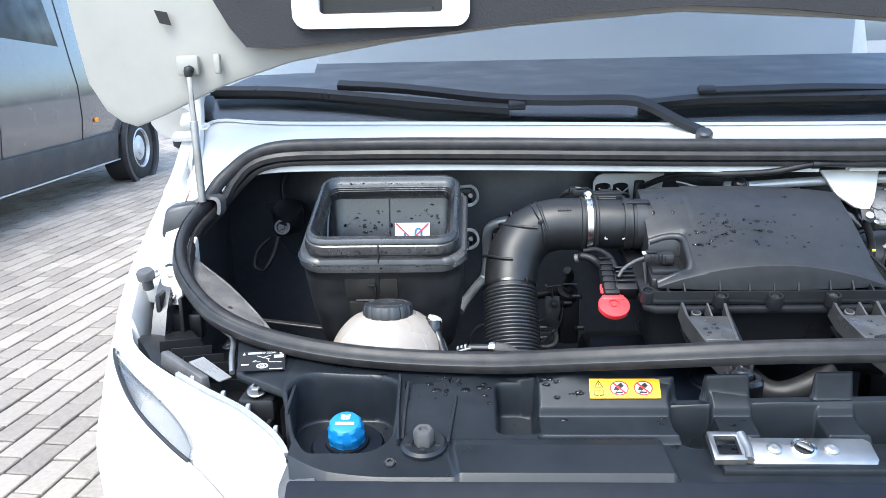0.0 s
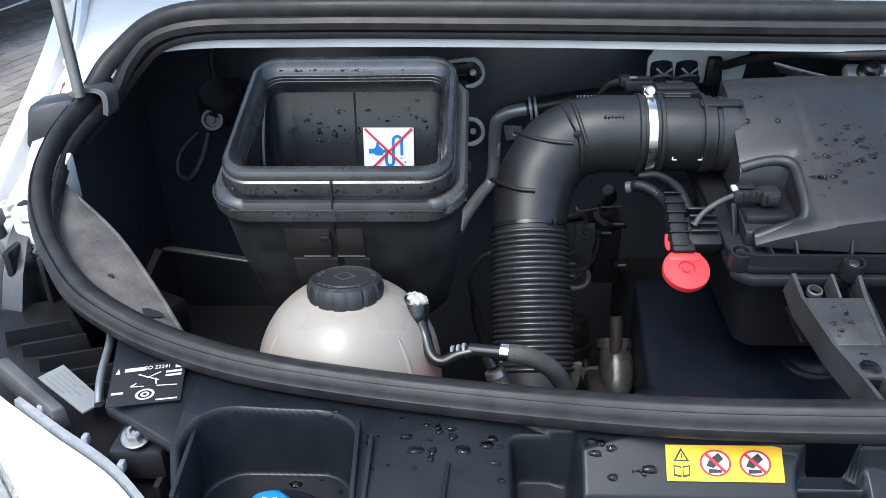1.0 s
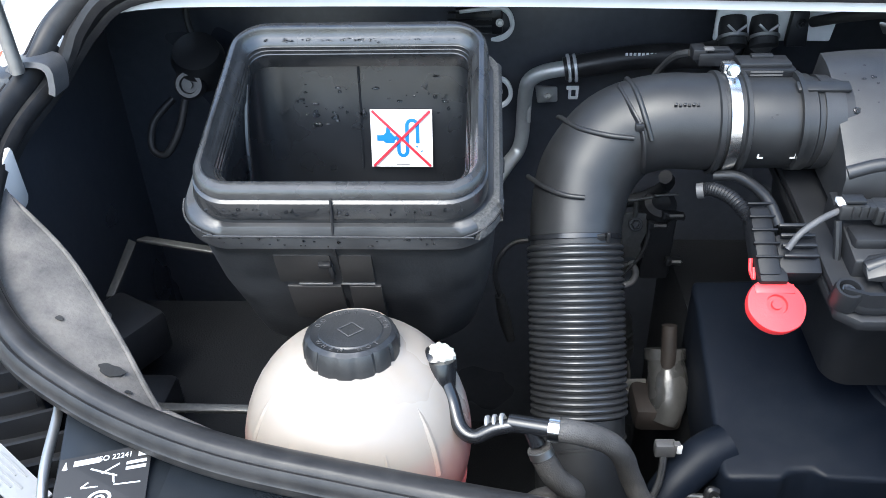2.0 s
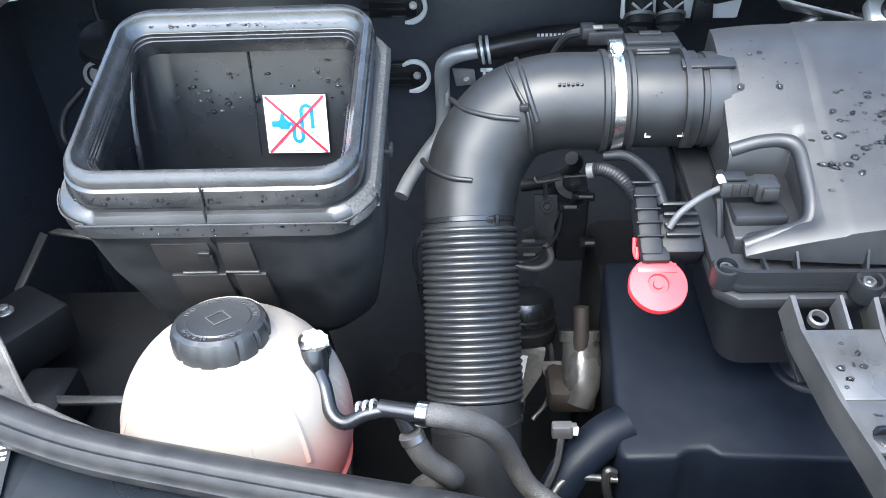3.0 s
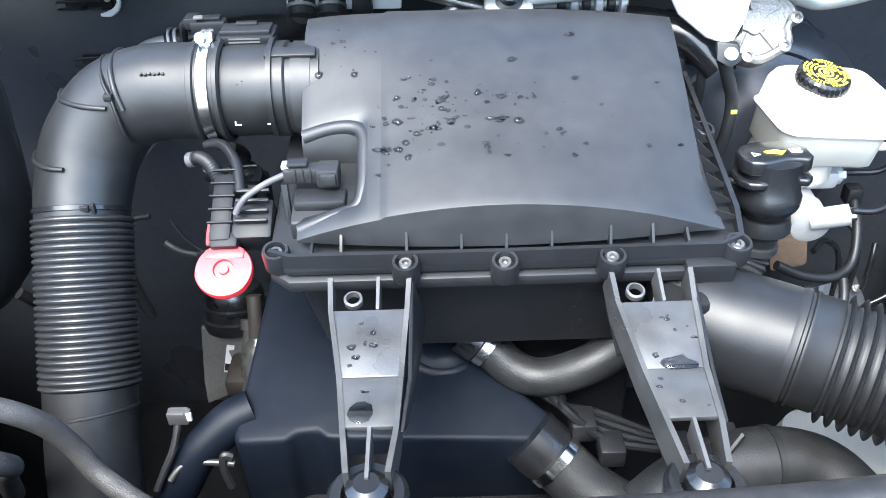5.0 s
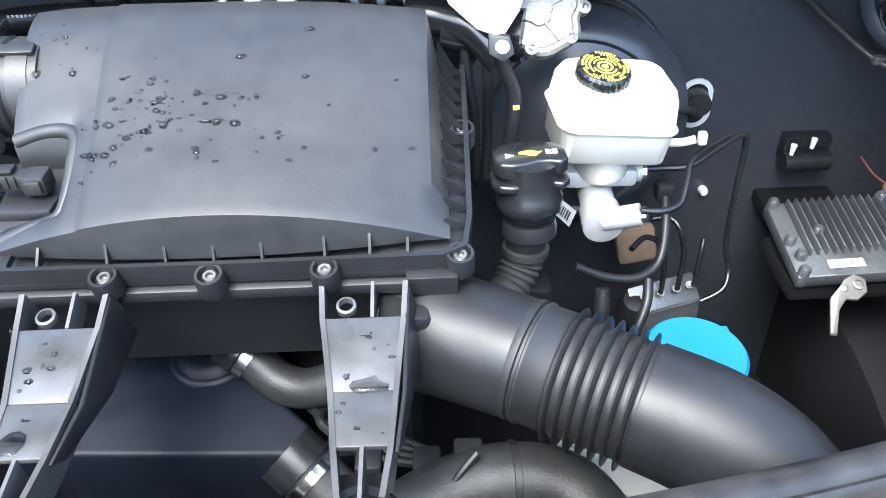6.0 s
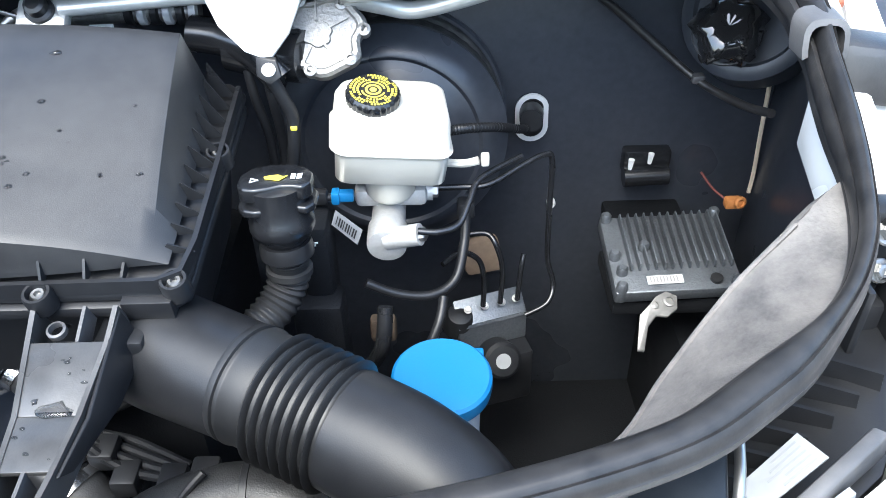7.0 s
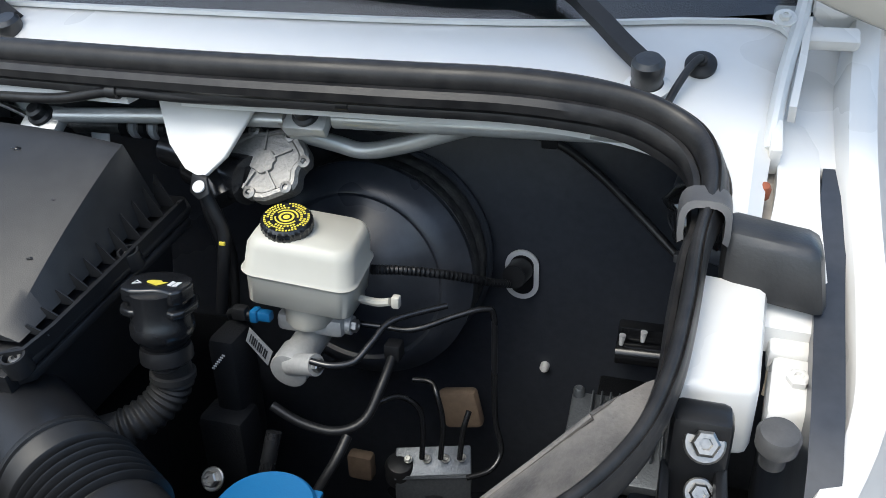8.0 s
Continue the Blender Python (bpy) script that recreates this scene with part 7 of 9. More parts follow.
# ---- oil filler ----
oil = thing("oil_filler", "black oil filler cap with printed symbols on a corrugated neck", "oil filler", (0.69, 1.22, 1.13))
od = V(-0.02, 0.10, 1).normalized()
oo = V(0.690, 1.220, 1.194)
part("cap", lathe(oo, od, [(0.0175, 0), (0.0200, 0.003), (0.0255, 0.011), (0.0268, 0.014), (0.0268, 0.021), (0.0250, 0.025), (0.0235, 0.040), (0.0235, 0.052), (0.001, 0.053)], 48), SATIN, oil, "black screw cap", 40)
cap_line = [(-0.029, -0.009), (-0.024, -0.0165), (-0.014, -0.0190), (-0.004, -0.0165), (0.005, -0.0125), (0.014, -0.0125), (0.023, -0.0155), (0.029, -0.009), (0.0295, 0.008), (0.022, 0.020), (0.008, 0.0255), (-0.008, 0.0255), (-0.022, 0.020), (-0.0295, 0.008)]
for nm_, dz_, deep_, wide_ in (("grip_plate", 0.0570, 0.013, 1.0), ("grip_lip", 0.0395, 0.007, 1.06)):
    part(nm_, soften(slab(on_plane(oo + od * dz_, V(1, 0, 0.02), V(0, 1, -0.10), [(x * wide_, y * wide_ * (1.12 if wide_ > 1 else 1)) for x, y in cap_line]), -od * deep_, 0), 0.0022, 3, 25), SATIN, oil, "wavy grip of the cap", 50)
ox, oy = V(1, 0, 0.02), V(0, 1, -0.10)
ot = oo + od * 0.0575
part("symbol", print_ring(ot + V(-0.017, -0.003, -0.0005), ox, oy, 0, 0, 0.0045, 0.0016, od * 0.0006, 3), LABEL, oil, "white warning triangle")
part("symbol", slab(on_plane(ot, ox, oy, [(-0.008, -0.002), (0.004, -0.006), (0.010, 0.002), (0.006, 0.001), (0.002, 0.004), (-0.005, 0.003), (-0.009, 0.001)]), od * 0.0006, 0), YELLOW, oil, "yellow oil can symbol")
part("symbol", join(slab(on_plane(ot, ox, oy, [(0.0125, -0.003), (0.0165, -0.004), (0.0165, 0.004), (0.0125, 0.005)]), od * 0.0006, 0), slab(on_plane(ot, ox, oy, [(0.0175, -0.004), (0.0215, -0.003), (0.0215, 0.005), (0.0175, 0.004)]), od * 0.0006, 0)), LABEL, oil, "white book symbol")
part("neck_ring", lathe(oo - od * 0.016, od, [(0.019, 0), (0.0225, 0.003), (0.0225, 0.010), (0.021, 0.016)], 36), BLACK, oil)
nk = [oo - od * 0.014, (0.689, 1.224, 1.165), (0.686, 1.222, 1.148), (0.676, 1.210, 1.132), (0.660, 1.192, 1.122), (0.640, 1.178, 1.118), (0.61, 1.165, 1.115)]


def ribbed(f):
    return 0.0165 if f < 0.22 or f > 0.74 else 0.0160 + 0.0022 * (0.5 + 0.5 * math.sin((f - 0.22) / 0.52 * 2 * math.pi * 10))


part("neck", tube(nk, ribbed, 28, 26), HOSE, oil, "grey corrugated neck")
part("neck_collar", ring_at((0.6885, 1.2235, 1.160), (0.05, 0.1, 1), 0.017, 0.008, 0.003, 28), HOSE, oil)
bhouse = thing("fuel_filter_bracket", "black plastic bracket with a printed code beside the oil filler", "bracket", (0.70, 1.29, 1.0))
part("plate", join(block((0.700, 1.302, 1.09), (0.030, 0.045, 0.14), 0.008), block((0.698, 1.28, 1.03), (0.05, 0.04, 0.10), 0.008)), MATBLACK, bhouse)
part("printed_code", join(*[block((0.6905 + 0.0022 * k, 1.2790, 1.128 + 0.0028 * k), (0.0030, 0.001, 0.0016), 0) for k in range(7)]), LABEL, bhouse, "white bars of print")
part("loom", tube([(0.674, 1.335, 1.285), (0.682, 1.335, 1.265), (0.688, 1.335, 1.245), (0.686, 1.330, 1.215), (0.675, 1.33, 1.16)], 0.0062, 10), DARKPL, bhouse)
part("loom_tag", block((0.689, 1.328, 1.238), (0.006, 0.003, 0.004), 0.0008), YELLOW, bhouse, "small yellow tag")
bolt("bolt", (0.700, 1.235, 1.03), (0, -0.8, 0.6), 0.008, STEEL, bhouse)
for k in range(2):
    part("rib_hose", tube([(0.645 + 0.018 * k, 1.375 - 0.01 * k, 1.285), (0.648 + 0.018 * k, 1.372 - 0.008 * k, 1.25), (0.655 + 0.012 * k, 1.375, 1.20), (0.655 + 0.01 * k, 1.37, 1.14)], 0.0048, 10), DARKPL, bhouse)

# ---- brake booster, master cylinder and reservoir ----
booster = thing("brake_booster", "large round black brake booster on the bulkhead", "brake booster", (0.785, 1.52, 1.02))
bd = V(-0.02, -1, 0.10).normalized()
bo = V(0.768, 1.475, 1.140)
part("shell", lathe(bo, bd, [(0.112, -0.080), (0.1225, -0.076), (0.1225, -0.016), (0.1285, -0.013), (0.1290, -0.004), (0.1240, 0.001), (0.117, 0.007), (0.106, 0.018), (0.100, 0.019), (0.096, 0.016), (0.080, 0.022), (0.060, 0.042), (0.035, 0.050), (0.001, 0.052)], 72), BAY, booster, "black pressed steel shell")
part("dusty_band", lathe(bo, bd, [(0.1222, -0.0770), (0.1262, -0.072), (0.1268, -0.050), (0.1246, -0.047), (0.1246, -0.042), (0.1268, -0.039), (0.1262, -0.020), (0.1222, -0.017)], 96, lambda q, k: 1 + 0.003 * math.sin(48 * q + k)), BANDDUST, booster, "dusty band round the shell")
part("end_rim", lathe(bo, bd, [(0.122, -0.086), (0.131, -0.084), (0.132, -0.078), (0.129, -0.075), (0.122, -0.075)], 72), BAY, booster, "rolled black rim")
mc = thing("master_cylinder", "cast aluminium brake master cylinder with steel pipe nuts", "master cylinder", (0.76, 1.29, 1.11))
m0, m1 = V(0.768, 1.283, 1.135), V(0.770, 1.425, 1.150)
md = (m1 - m0).normalized()
part("barrel", lathe(m0, md, [(0.016, 0), (0.0185, 0.001), (0.0190, 0.004), (0.0190, 0.026), (0.0165, 0.030), (0.0165, 0.085), (0.022, 0.10), (0.022, 0.14)], 36), MCAST, mc)
part("end_groove", ring_at(m0 + md * 0.001, md, 0.0150, 0.0012, 0.0006, 32), STEEL, mc)
for a, b, r in (((0.765, 1.340, 1.160), (0.812, 1.340, 1.159), 0.0095), ((0.768, 1.289, 1.140), (0.800, 1.280, 1.151), 0.0105)):
    a, b = V(*a), V(*b)
    part("port", tube([a, b], r, 20, 1), MCAST, mc)
    bolt("pipe_nut", b - (b - a).normalized() * 0.002, b - a, 0.0068, STEEL, mc, 1.1)
part("yoke", join(block((0.772, 1.338, 1.160), (0.070, 0.026, 0.020), 0.006), block((0.772, 1.365, 1.152), (0.035, 0.05, 0.03), 0.008)), MCAST, mc)
tag_q = [V(0.716, 1.302, 1.149), V(0.739, 1.298, 1.127), V(0.745, 1.300, 1.143), V(0.721, 1.304, 1.164)]
tag = part("tag", slab(tag_q, (0, -0.0008, 0.0005), 0), SILVERLABEL, mc, "grey paper tag with a code")
for k in range(9):
    f0, f1 = 0.12 + 0.085 * k, 0.12 + 0.085 * k + (0.05 if k % 3 else 0.03)
    part("code_bar", slab([tag_q[0].lerp(tag_q[1], f0).lerp(tag_q[3].lerp(tag_q[2], f0), v) if e == 0 else tag_q[0].lerp(tag_q[1], f1).lerp(tag_q[3].lerp(tag_q[2], f1), v) for e, v in ((0, 0.2), (1, 0.2), (1, 0.75), (0, 0.75))], (0, -0.0014, 0.0008), 0), INK, tag)
res = thing("brake_fluid_reservoir", "milky white brake fluid reservoir with a black and yellow cap", "fluid reservoir", (0.772, 1.335, 1.165))
ang = radians(5)
rx, ry = V(math.cos(ang), math.sin(ang), -0.12).normalized(), V(-math.sin(ang), math.cos(ang), 0.06).normalized()
rz = rx.cross(ry)
rc = V(0.773, 1.335, 1.220)
rr = [rrect(rc + rz * z + rx * dx + ry * dy, rx, ry, hw, hd, r) for z, hw, hd, r, dx, dy in ((-0.029, 0.047, 0.031, 0.012, 0.002, 0.0), (-0.025, 0.0505, 0.036, 0.013, 0.002, 0.0), (0.002, 0.0515, 0.038, 0.014, 0.002, 0), (0.005, 0.0530, 0.039, 0.015, 0.001, 0),
      (0.008, 0.0555, 0.0415, 0.017, 0.001, 0), (0.011, 0.0525, 0.039, 0.015, 0.001, 0), (0.032, 0.0510, 0.037, 0.016, 0.001, 0.002), (0.040, 0.0475, 0.034, 0.016, 0.002, 0.003), (0.043, 0.0420, 0.029, 0.014, 0.003, 0.004))]
part("bottle", loft(rr), RESERVOIR, res, smooth=50)
part("foot", lathe((0.772, 1.333, 1.162), (0, 0, 1), [(0.020, 0), (0.024, 0.006), (0.024, 0.036)], 28, None), RESERVOIR, res)
part("side_clip", join(tube([(0.820, 1.338, 1.192), (0.842, 1.332, 1.194), (0.856, 1.330, 1.198)], 0.004, 8), block((0.862, 1.330, 1.199), (0.008, 0.009, 0.012), 0.002)), RESERVOIR, res, "white side nozzle")
part("cap_neck", lathe(rc + rz * 0.040 + rx * -0.017 + ry * -0.006, rz + V(0, -0.12, 0), [(0.022, 0), (0.022, 0.006)], 32), RESERVOIR, res)
bcap_o = rc + rz * 0.043 + rx * -0.017 + ry * -0.006
bcap_d = (rz + V(0, -0.16, 0)).normalized()
cap = part("cap", lathe(bcap_o, bcap_d, [(0.0225, 0), (0.0235, 0.002), (0.0235, 0.010), (0.0215, 0.0125), (0.001, 0.0128)], 80, lambda q, k: 1 + (0.025 * math.cos(30 * q) if 1 <= k <= 2 else 0)), SATIN, res, "black ribbed cap with yellow print")
ks, ku, kd = axes(bcap_d, (0, 1, 0))
kt = bcap_o + bcap_d * 0.0127
part("symbol_ring", print_ring(kt, ks, ku, 0, 0, 0.0072, 0.0022, kd * 0.0003), YELLOW, cap)
part("symbol_dot", lathe(kt, kd, [(0.0032, 0), (0.0032, 0.0003), (0.0001, 0.0003)], 8), YELLOW, cap)
for q0, q1 in ((15, 165), (195, 345)):
    pts = [(r * math.cos(radians(a)), r * math.sin(radians(a))) for r, seq in ((0.0108, range(q0, q1 + 1, 6)), (0.0092, range(q1, q0 - 1, -6))) for a in seq]
    part("symbol_arc", slab(on_plane(kt, ks, ku, pts), kd * 0.0003, 0), YELLOW, cap)
for ring_r, count, h in ((0.0135, 30, 0.0022), (0.0168, 38, 0.0022), (0.0198, 44, 0.0020)):
    marks = None
    for k in range(count):
        a = 2 * math.pi * k / count
        if k % 9 in (7, 8):
            continue
        e, t_ = ks * math.cos(a) + ku * math.sin(a), ku * math.cos(a) - ks * math.sin(a)
        o = kt + e * ring_r
        w = 0.0009
        m_ = slab([o - t_ * w - e * h / 2, o + t_ * w - e * h / 2, o + t_ * w + e * h / 2, o - t_ * w + e * h / 2], kd * 0.0003, 0)
        marks = join(marks, m_) if marks else m_
    tagged(part("print_mark", marks, YELLOW, cap), kind="stuff")
lvl = thing("level_plug", "bright blue plug on a black cable under the reservoir", "plug", (0.725, 1.318, 1.16))
part("plug", join(block((0.728, 1.318, 1.1705), (0.020, 0.010, 0.010), 0.002), block((0.721, 1.317, 1.1705), (0.008, 0.013, 0.013), 0.002)), SKYBLUE, lvl)
part("cable", tube([(0.718, 1.316, 1.170), (0.704, 1.314, 1.172), (0.693, 1.318, 1.168), (0.690, 1.325, 1.155), (0.695, 1.33, 1.14)], 0.004, 10), BLACK, lvl)
part("sleeve", block((0.706, 1.315, 1.172), (0.016, 0.012, 0.014), 0.003), BLACK, lvl)
bulk = thing("bulkhead_cable", "black corrugated cable into an oval opening of the bulkhead", "cable", (0.90, 1.48, 1.10))
oval_o, oval_i = [], []
for k in range(24):
    a = 2 * math.pi * k / 24
    cx_, cz_ = math.cos(a), math.sin(a)
    ext_ = 0.012 * (1 if cz_ > 0 else -1)
    oval_o.append(V(0.934 + 0.0205 * cx_, 1.566, 1.113 + ext_ + 0.0205 * cz_))
    oval_i.append(V(0.934 + 0.0145 * cx_, 1.566, 1.113 + ext_ + 0.0145 * cz_))
part("oval_plate", loft([oval_o, [p - V(0, 0.003, 0) for p in oval_o], [p - V(0, 0.003, 0) for p in oval_i], oval_i], False, False, True), LABEL, bulk, "white oval rim")
part("opening", slab([p - V(0, 0.001, 0) for p in oval_i], (0, -0.0008, 0), 0), INK, bulk)
part("cable", tube([(0.822, 1.372, 1.205), (0.850, 1.40, 1.193), (0.885, 1.45, 1.165), (0.915, 1.51, 1.128), (0.930, 1.55, 1.108)], lambda f: 0.0045 + 0.0009 * math.sin(f * 260), 10, 40), BLACK, bulk)
part("boot", tube([(0.930, 1.535, 1.125), (0.933, 1.56, 1.122)], [0.014, 0.015], 16, 2), BLACK, bulk)
pipes = thing("brake_pipes", "thin black steel brake pipes to the anti-lock unit", "pipe", (0.90, 1.38, 0.96))
for pts in ([(0.814, 1.355, 1.152), (0.840, 1.360, 1.149), (0.868, 1.362, 1.150), (0.905, 1.385, 1.158), (0.928, 1.40, 1.160), (0.937, 1.405, 1.150), (0.938, 1.405, 1.09), (0.940, 1.405, 1.02), (0.948, 1.40, 0.985), (0.94, 1.385, 0.968), (0.915, 1.38, 0.955)],
            [(0.798, 1.274, 1.159), (0.818, 1.275, 1.157), (0.836, 1.285, 1.158), (0.846, 1.305, 1.168), (0.858, 1.33, 1.178), (0.90, 1.365, 1.180)],
            [(0.865, 1.375, 0.975), (0.866, 1.380, 1.01), (0.860, 1.385, 1.035), (0.840, 1.38, 1.05), (0.82, 1.36, 1.05)],
            [(0.885, 1.38, 0.975), (0.887, 1.385, 1.02), (0.880, 1.39, 1.05), (0.87, 1.40, 1.06), (0.85, 1.40, 1.06)],
            [(0.905, 1.385, 0.975), (0.908, 1.39, 1.01), (0.912, 1.40, 1.03)]):
    part("pipe", tube(pts, 0.0032, 10, 6), SATIN, pipes)
part("clip", block((0.875, 1.545, 1.11), (0.045, 0.006, 0.005), 0.001), STEEL, pipes)
part("clip", block((0.840, 1.53, 1.06), (0.045, 0.006, 0.006), 0.001, Matrix.Rotation(radians(32), 4, "Y")), STEEL, pipes)
vac = thing("vacuum_hose", "black vacuum hose below the master cylinder", "hose", (0.80, 1.30, 1.05))
part("hose", tube([(0.745, 1.285, 1.090), (0.775, 1.285, 1.075), (0.808, 1.29, 1.068), (0.832, 1.305, 1.075), (0.842, 1.33, 1.10), (0.845, 1.36, 1.12)], 0.0048, 12), BLACK, vac)
part("joint", block((0.845, 1.362, 1.122), (0.018, 0.018, 0.02), 0.004), BLACK, vac)
part("hose", tube([(0.735, 1.25, 1.00), (0.752, 1.24, 1.03), (0.762, 1.235, 1.06), (0.765, 1.25, 1.09)], 0.0075, 12), SATIN, vac)
part("hose", tube([(0.79, 1.24, 0.98), (0.800, 1.25, 1.02), (0.815, 1.27, 1.05), (0.82, 1.29, 1.065)], 0.005, 12), BLACK, vac)

# ---- anti-lock unit, washer filler, control unit ----
absu = thing("antilock_unit", "aluminium anti-lock brake unit with pipes and a round motor", "brake unit", (0.877, 1.38, 0.88))
part("valve_block", hexa([(0.837, 1.362, 0.915), (0.918, 1.385, 0.915), (0.910, 1.412, 0.935), (0.829, 1.389, 0.935)], [(0.837, 1.364, 0.950), (0.918, 1.388, 0.952), (0.911, 1.412, 0.974), (0.830, 1.388, 0.972)], 0.002), FINS, absu, "aluminium valve block")
part("edge", slab([(0.837, 1.3625, 0.949), (0.918, 1.3865, 0.951), (0.918, 1.388, 0.954), (0.837, 1.364, 0.952)], (0, -0.001, 0), 0), FINS, absu)
part("control_box", block((0.877, 1.378, 0.875), (0.085, 0.06, 0.08), 0.006, Matrix.Rotation(radians(16), 4, "Z")), BLACK, absu)
part("motor", lathe((0.884, 1.35, 0.915), (0.2, -0.8, 0.5), [(0.022, -0.02), (0.022, 0.012), (0.018, 0.016), (0.001, 0.017)], 32), BLACK, absu)
part("motor_label", lathe((0.887, 1.3365, 0.9235), (0.2, -0.8, 0.5), [(0.009, 0), (0.009, 0.001), (0.001, 0.001)], 24), SILVERLABEL, absu, "white round label")
for x, y in ((0.848, 1.378), (0.868, 1.384), (0.888, 1.390), (0.905, 1.396)):
    bolt("union", (x, y, 0.967), (0, -0.5, 0.85), 0.004, STEEL, absu, 1.2)
part("coil", lathe((0.836, 1.385, 0.935), (0.1, -0.3, 1), [(0.018, 0), (0.018, 0.02), (0.014, 0.028), (0.006, 0.030)], 24), BLACK, absu, "black round coil")
washer = thing("washer_filler", "bright blue washer filler cap on a translucent neck", "washer filler", (0.817, 1.14, 0.90))
wd = V(0.02, -0.06, 1).normalized()
wo = V(0.8165, 1.139, 1.102)
part("lid", lathe(wo, wd, [(0.038, -0.004), (0.0408, -0.002), (0.0415, 0.004), (0.0410, 0.011), (0.0385, 0.0135), (0.001, 0.0145)], 56), SKYBLUE, washer, "bright blue cap", 30)
part("tab", block(wo + V(0.030, 0.028, 0.007), (0.012, 0.010, 0.005), 0.002), SKYBLUE, washer)
part("neck", tube([wo + V(0, 0, -0.002), (0.818, 1.142, 1.04), (0.822, 1.146, 0.97), (0.826, 1.15, 0.88)], [0.033, 0.030, 0.030, 0.032], 36), NECK, washer, "translucent white neck")
wtank = thing("washer_tank", "pale cream washer fluid tank under the intake snorkel", "washer tank", (0.79, 1.10, 0.80))
part("bottle", loft([rrect((0.785, 1.105, z), X, V(0, 1, 0), hw, hd, 0.03) for z, hw, hd in ((0.80, 0.075, 0.045), (1.010, 0.082, 0.050), (1.028, 0.078, 0.046), (1.034, 0.066, 0.036))]), RESERVOIR, wtank, smooth=50)
ecu = thing("control_unit", "finned grey aluminium control unit on a black bracket", "control unit", (1.085, 1.43, 0.95))
eb = [(1.012, 1.482, 1.018), (1.158, 1.486, 1.020), (1.160, 1.370, 0.998), (1.014, 1.366, 0.996)]
e_bl, e_br, e_fr, e_fl = (V(*p) for p in eb)


def eat(u, v, h):
    return e_fl.lerp(e_fr, u).lerp(e_bl.lerp(e_br, u), v) + V(0, -0.18, 0.98) * h


part("housing", hexa([eat(0, 0, -0.018), eat(1, 0, -0.018), eat(1, 1, -0.018), eat(0, 1, -0.018)], [eat(0, 0, 0.0), eat(1, 0, 0.0), eat(1, 1, 0.0), eat(0, 1, 0.0)], 0.003), FINS, ecu)
for k in range(13):
    u = 0.16 + 0.066 * k
    if u < 0.97:
        part("fin", hexa([eat(u - 0.011, 0.26, 0), eat(u + 0.011, 0.26, 0), eat(u + 0.011, 0.97, 0), eat(u - 0.011, 0.97, 0)], [eat(u - 0.007, 0.275, 0.011), eat(u + 0.007, 0.275, 0.011), eat(u + 0.007, 0.96, 0.011), eat(u - 0.007, 0.96, 0.011)], 0.0012), FINS, ecu)
for u, v in ((0.05, 0.96), (0.95, 0.96), (0.05, 0.05), (0.95, 0.06), (0.05, 0.45), (0.08, 0.25), (0.30, 0.55)):
    part("lug", lathe(eat(u, v, -0.016), V(0, -0.18, 0.98), [(0.007, 0), (0.0065, 0.024), (0.004, 0.027), (0.001, 0.027)], 12), FINS, ecu)
lb = part("label", slab([eat(0.26, 0.08, 0.0015), eat(0.54, 0.08, 0.0015), eat(0.54, 0.18, 0.0015), eat(0.26, 0.18, 0.0015)], V(0, -0.0002, 0.001), 0), LABEL, ecu, "white code label")
for k in range(9):
    u = 0.28 + 0.026 * k
    part("code_bar", slab([eat(u, 0.095, 0.003), eat(u + 0.012, 0.095, 0.003), eat(u + 0.012, 0.165, 0.003), eat(u, 0.165, 0.003)], V(0, -0.0001, 0.0004), 0), INKGREY, lb)
part("vent_plug", lathe(eat(0.80, 0.11, 0), V(0, -0.18, 0.98), [(0.007, 0), (0.007, 0.004), (0.001, 0.005)], 20), INK, ecu, "round black vent")
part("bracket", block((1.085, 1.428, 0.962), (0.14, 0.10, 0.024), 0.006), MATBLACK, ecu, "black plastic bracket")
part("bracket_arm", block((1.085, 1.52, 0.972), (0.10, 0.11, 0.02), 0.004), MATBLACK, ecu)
lever_pts = [(1.026, 1.298, 0.972), (1.034, 1.298, 0.970), (1.040, 1.318, 0.988), (1.050, 1.328, 0.994), (1.062, 1.326, 0.994), (1.074, 1.334, 0.998), (1.076, 1.348, 1.004), (1.064, 1.352, 1.008), (1.052, 1.346, 1.006), (1.044, 1.338, 1.002), (1.032, 1.328, 0.996)]
lever = part("lever", slab(lever_pts, (0, -0.001, 0.004), 0.0012), PALESTEEL, ecu, "pale grey locking lever")
part("lever_eye", ring_at((1.066, 1.340, 1.0065), (0, -0.4, 0.9), 0.0045, 0.003, 0.002, 16), PALESTEEL, lever)
part("lever_eye", ring_at((1.050, 1.337, 1.0045), (0, -0.4, 0.9), 0.003, 0.003, 0.0016, 16), PALESTEEL, lever)
oplug = thing("orange_plug", "orange brown connector with a red wire beside the control unit", "plug", (1.194, 1.53, 0.99))
part("body", join(block((1.190, 1.522, 1.008), (0.022, 0.014, 0.014), 0.003), ring_at((1.196, 1.516, 1.012), (0.3, -1, 0.3), 0.005, 0.008, 0.003, 16)), ORANGE, oplug)
part("wire", tube([(1.182, 1.525, 1.010), (1.165, 1.535, 1.022), (1.150, 1.545, 1.040)], 0.0015, 6), mat("dark_red_wire", (0.16, 0.04, 0.03), 0.5), oplug)
fuse = thing("bulkhead_stub", "black plastic stub with two white tips on the bulkhead", "stub", (1.08, 1.55, 1.02))
part("body", join(tube([(1.052, 1.545, 1.036), (1.108, 1.545, 1.038)], 0.013, 20, 1), block((1.082, 1.562, 1.05), (0.06, 0.02, 0.035), 0.004)), SATIN, fuse)
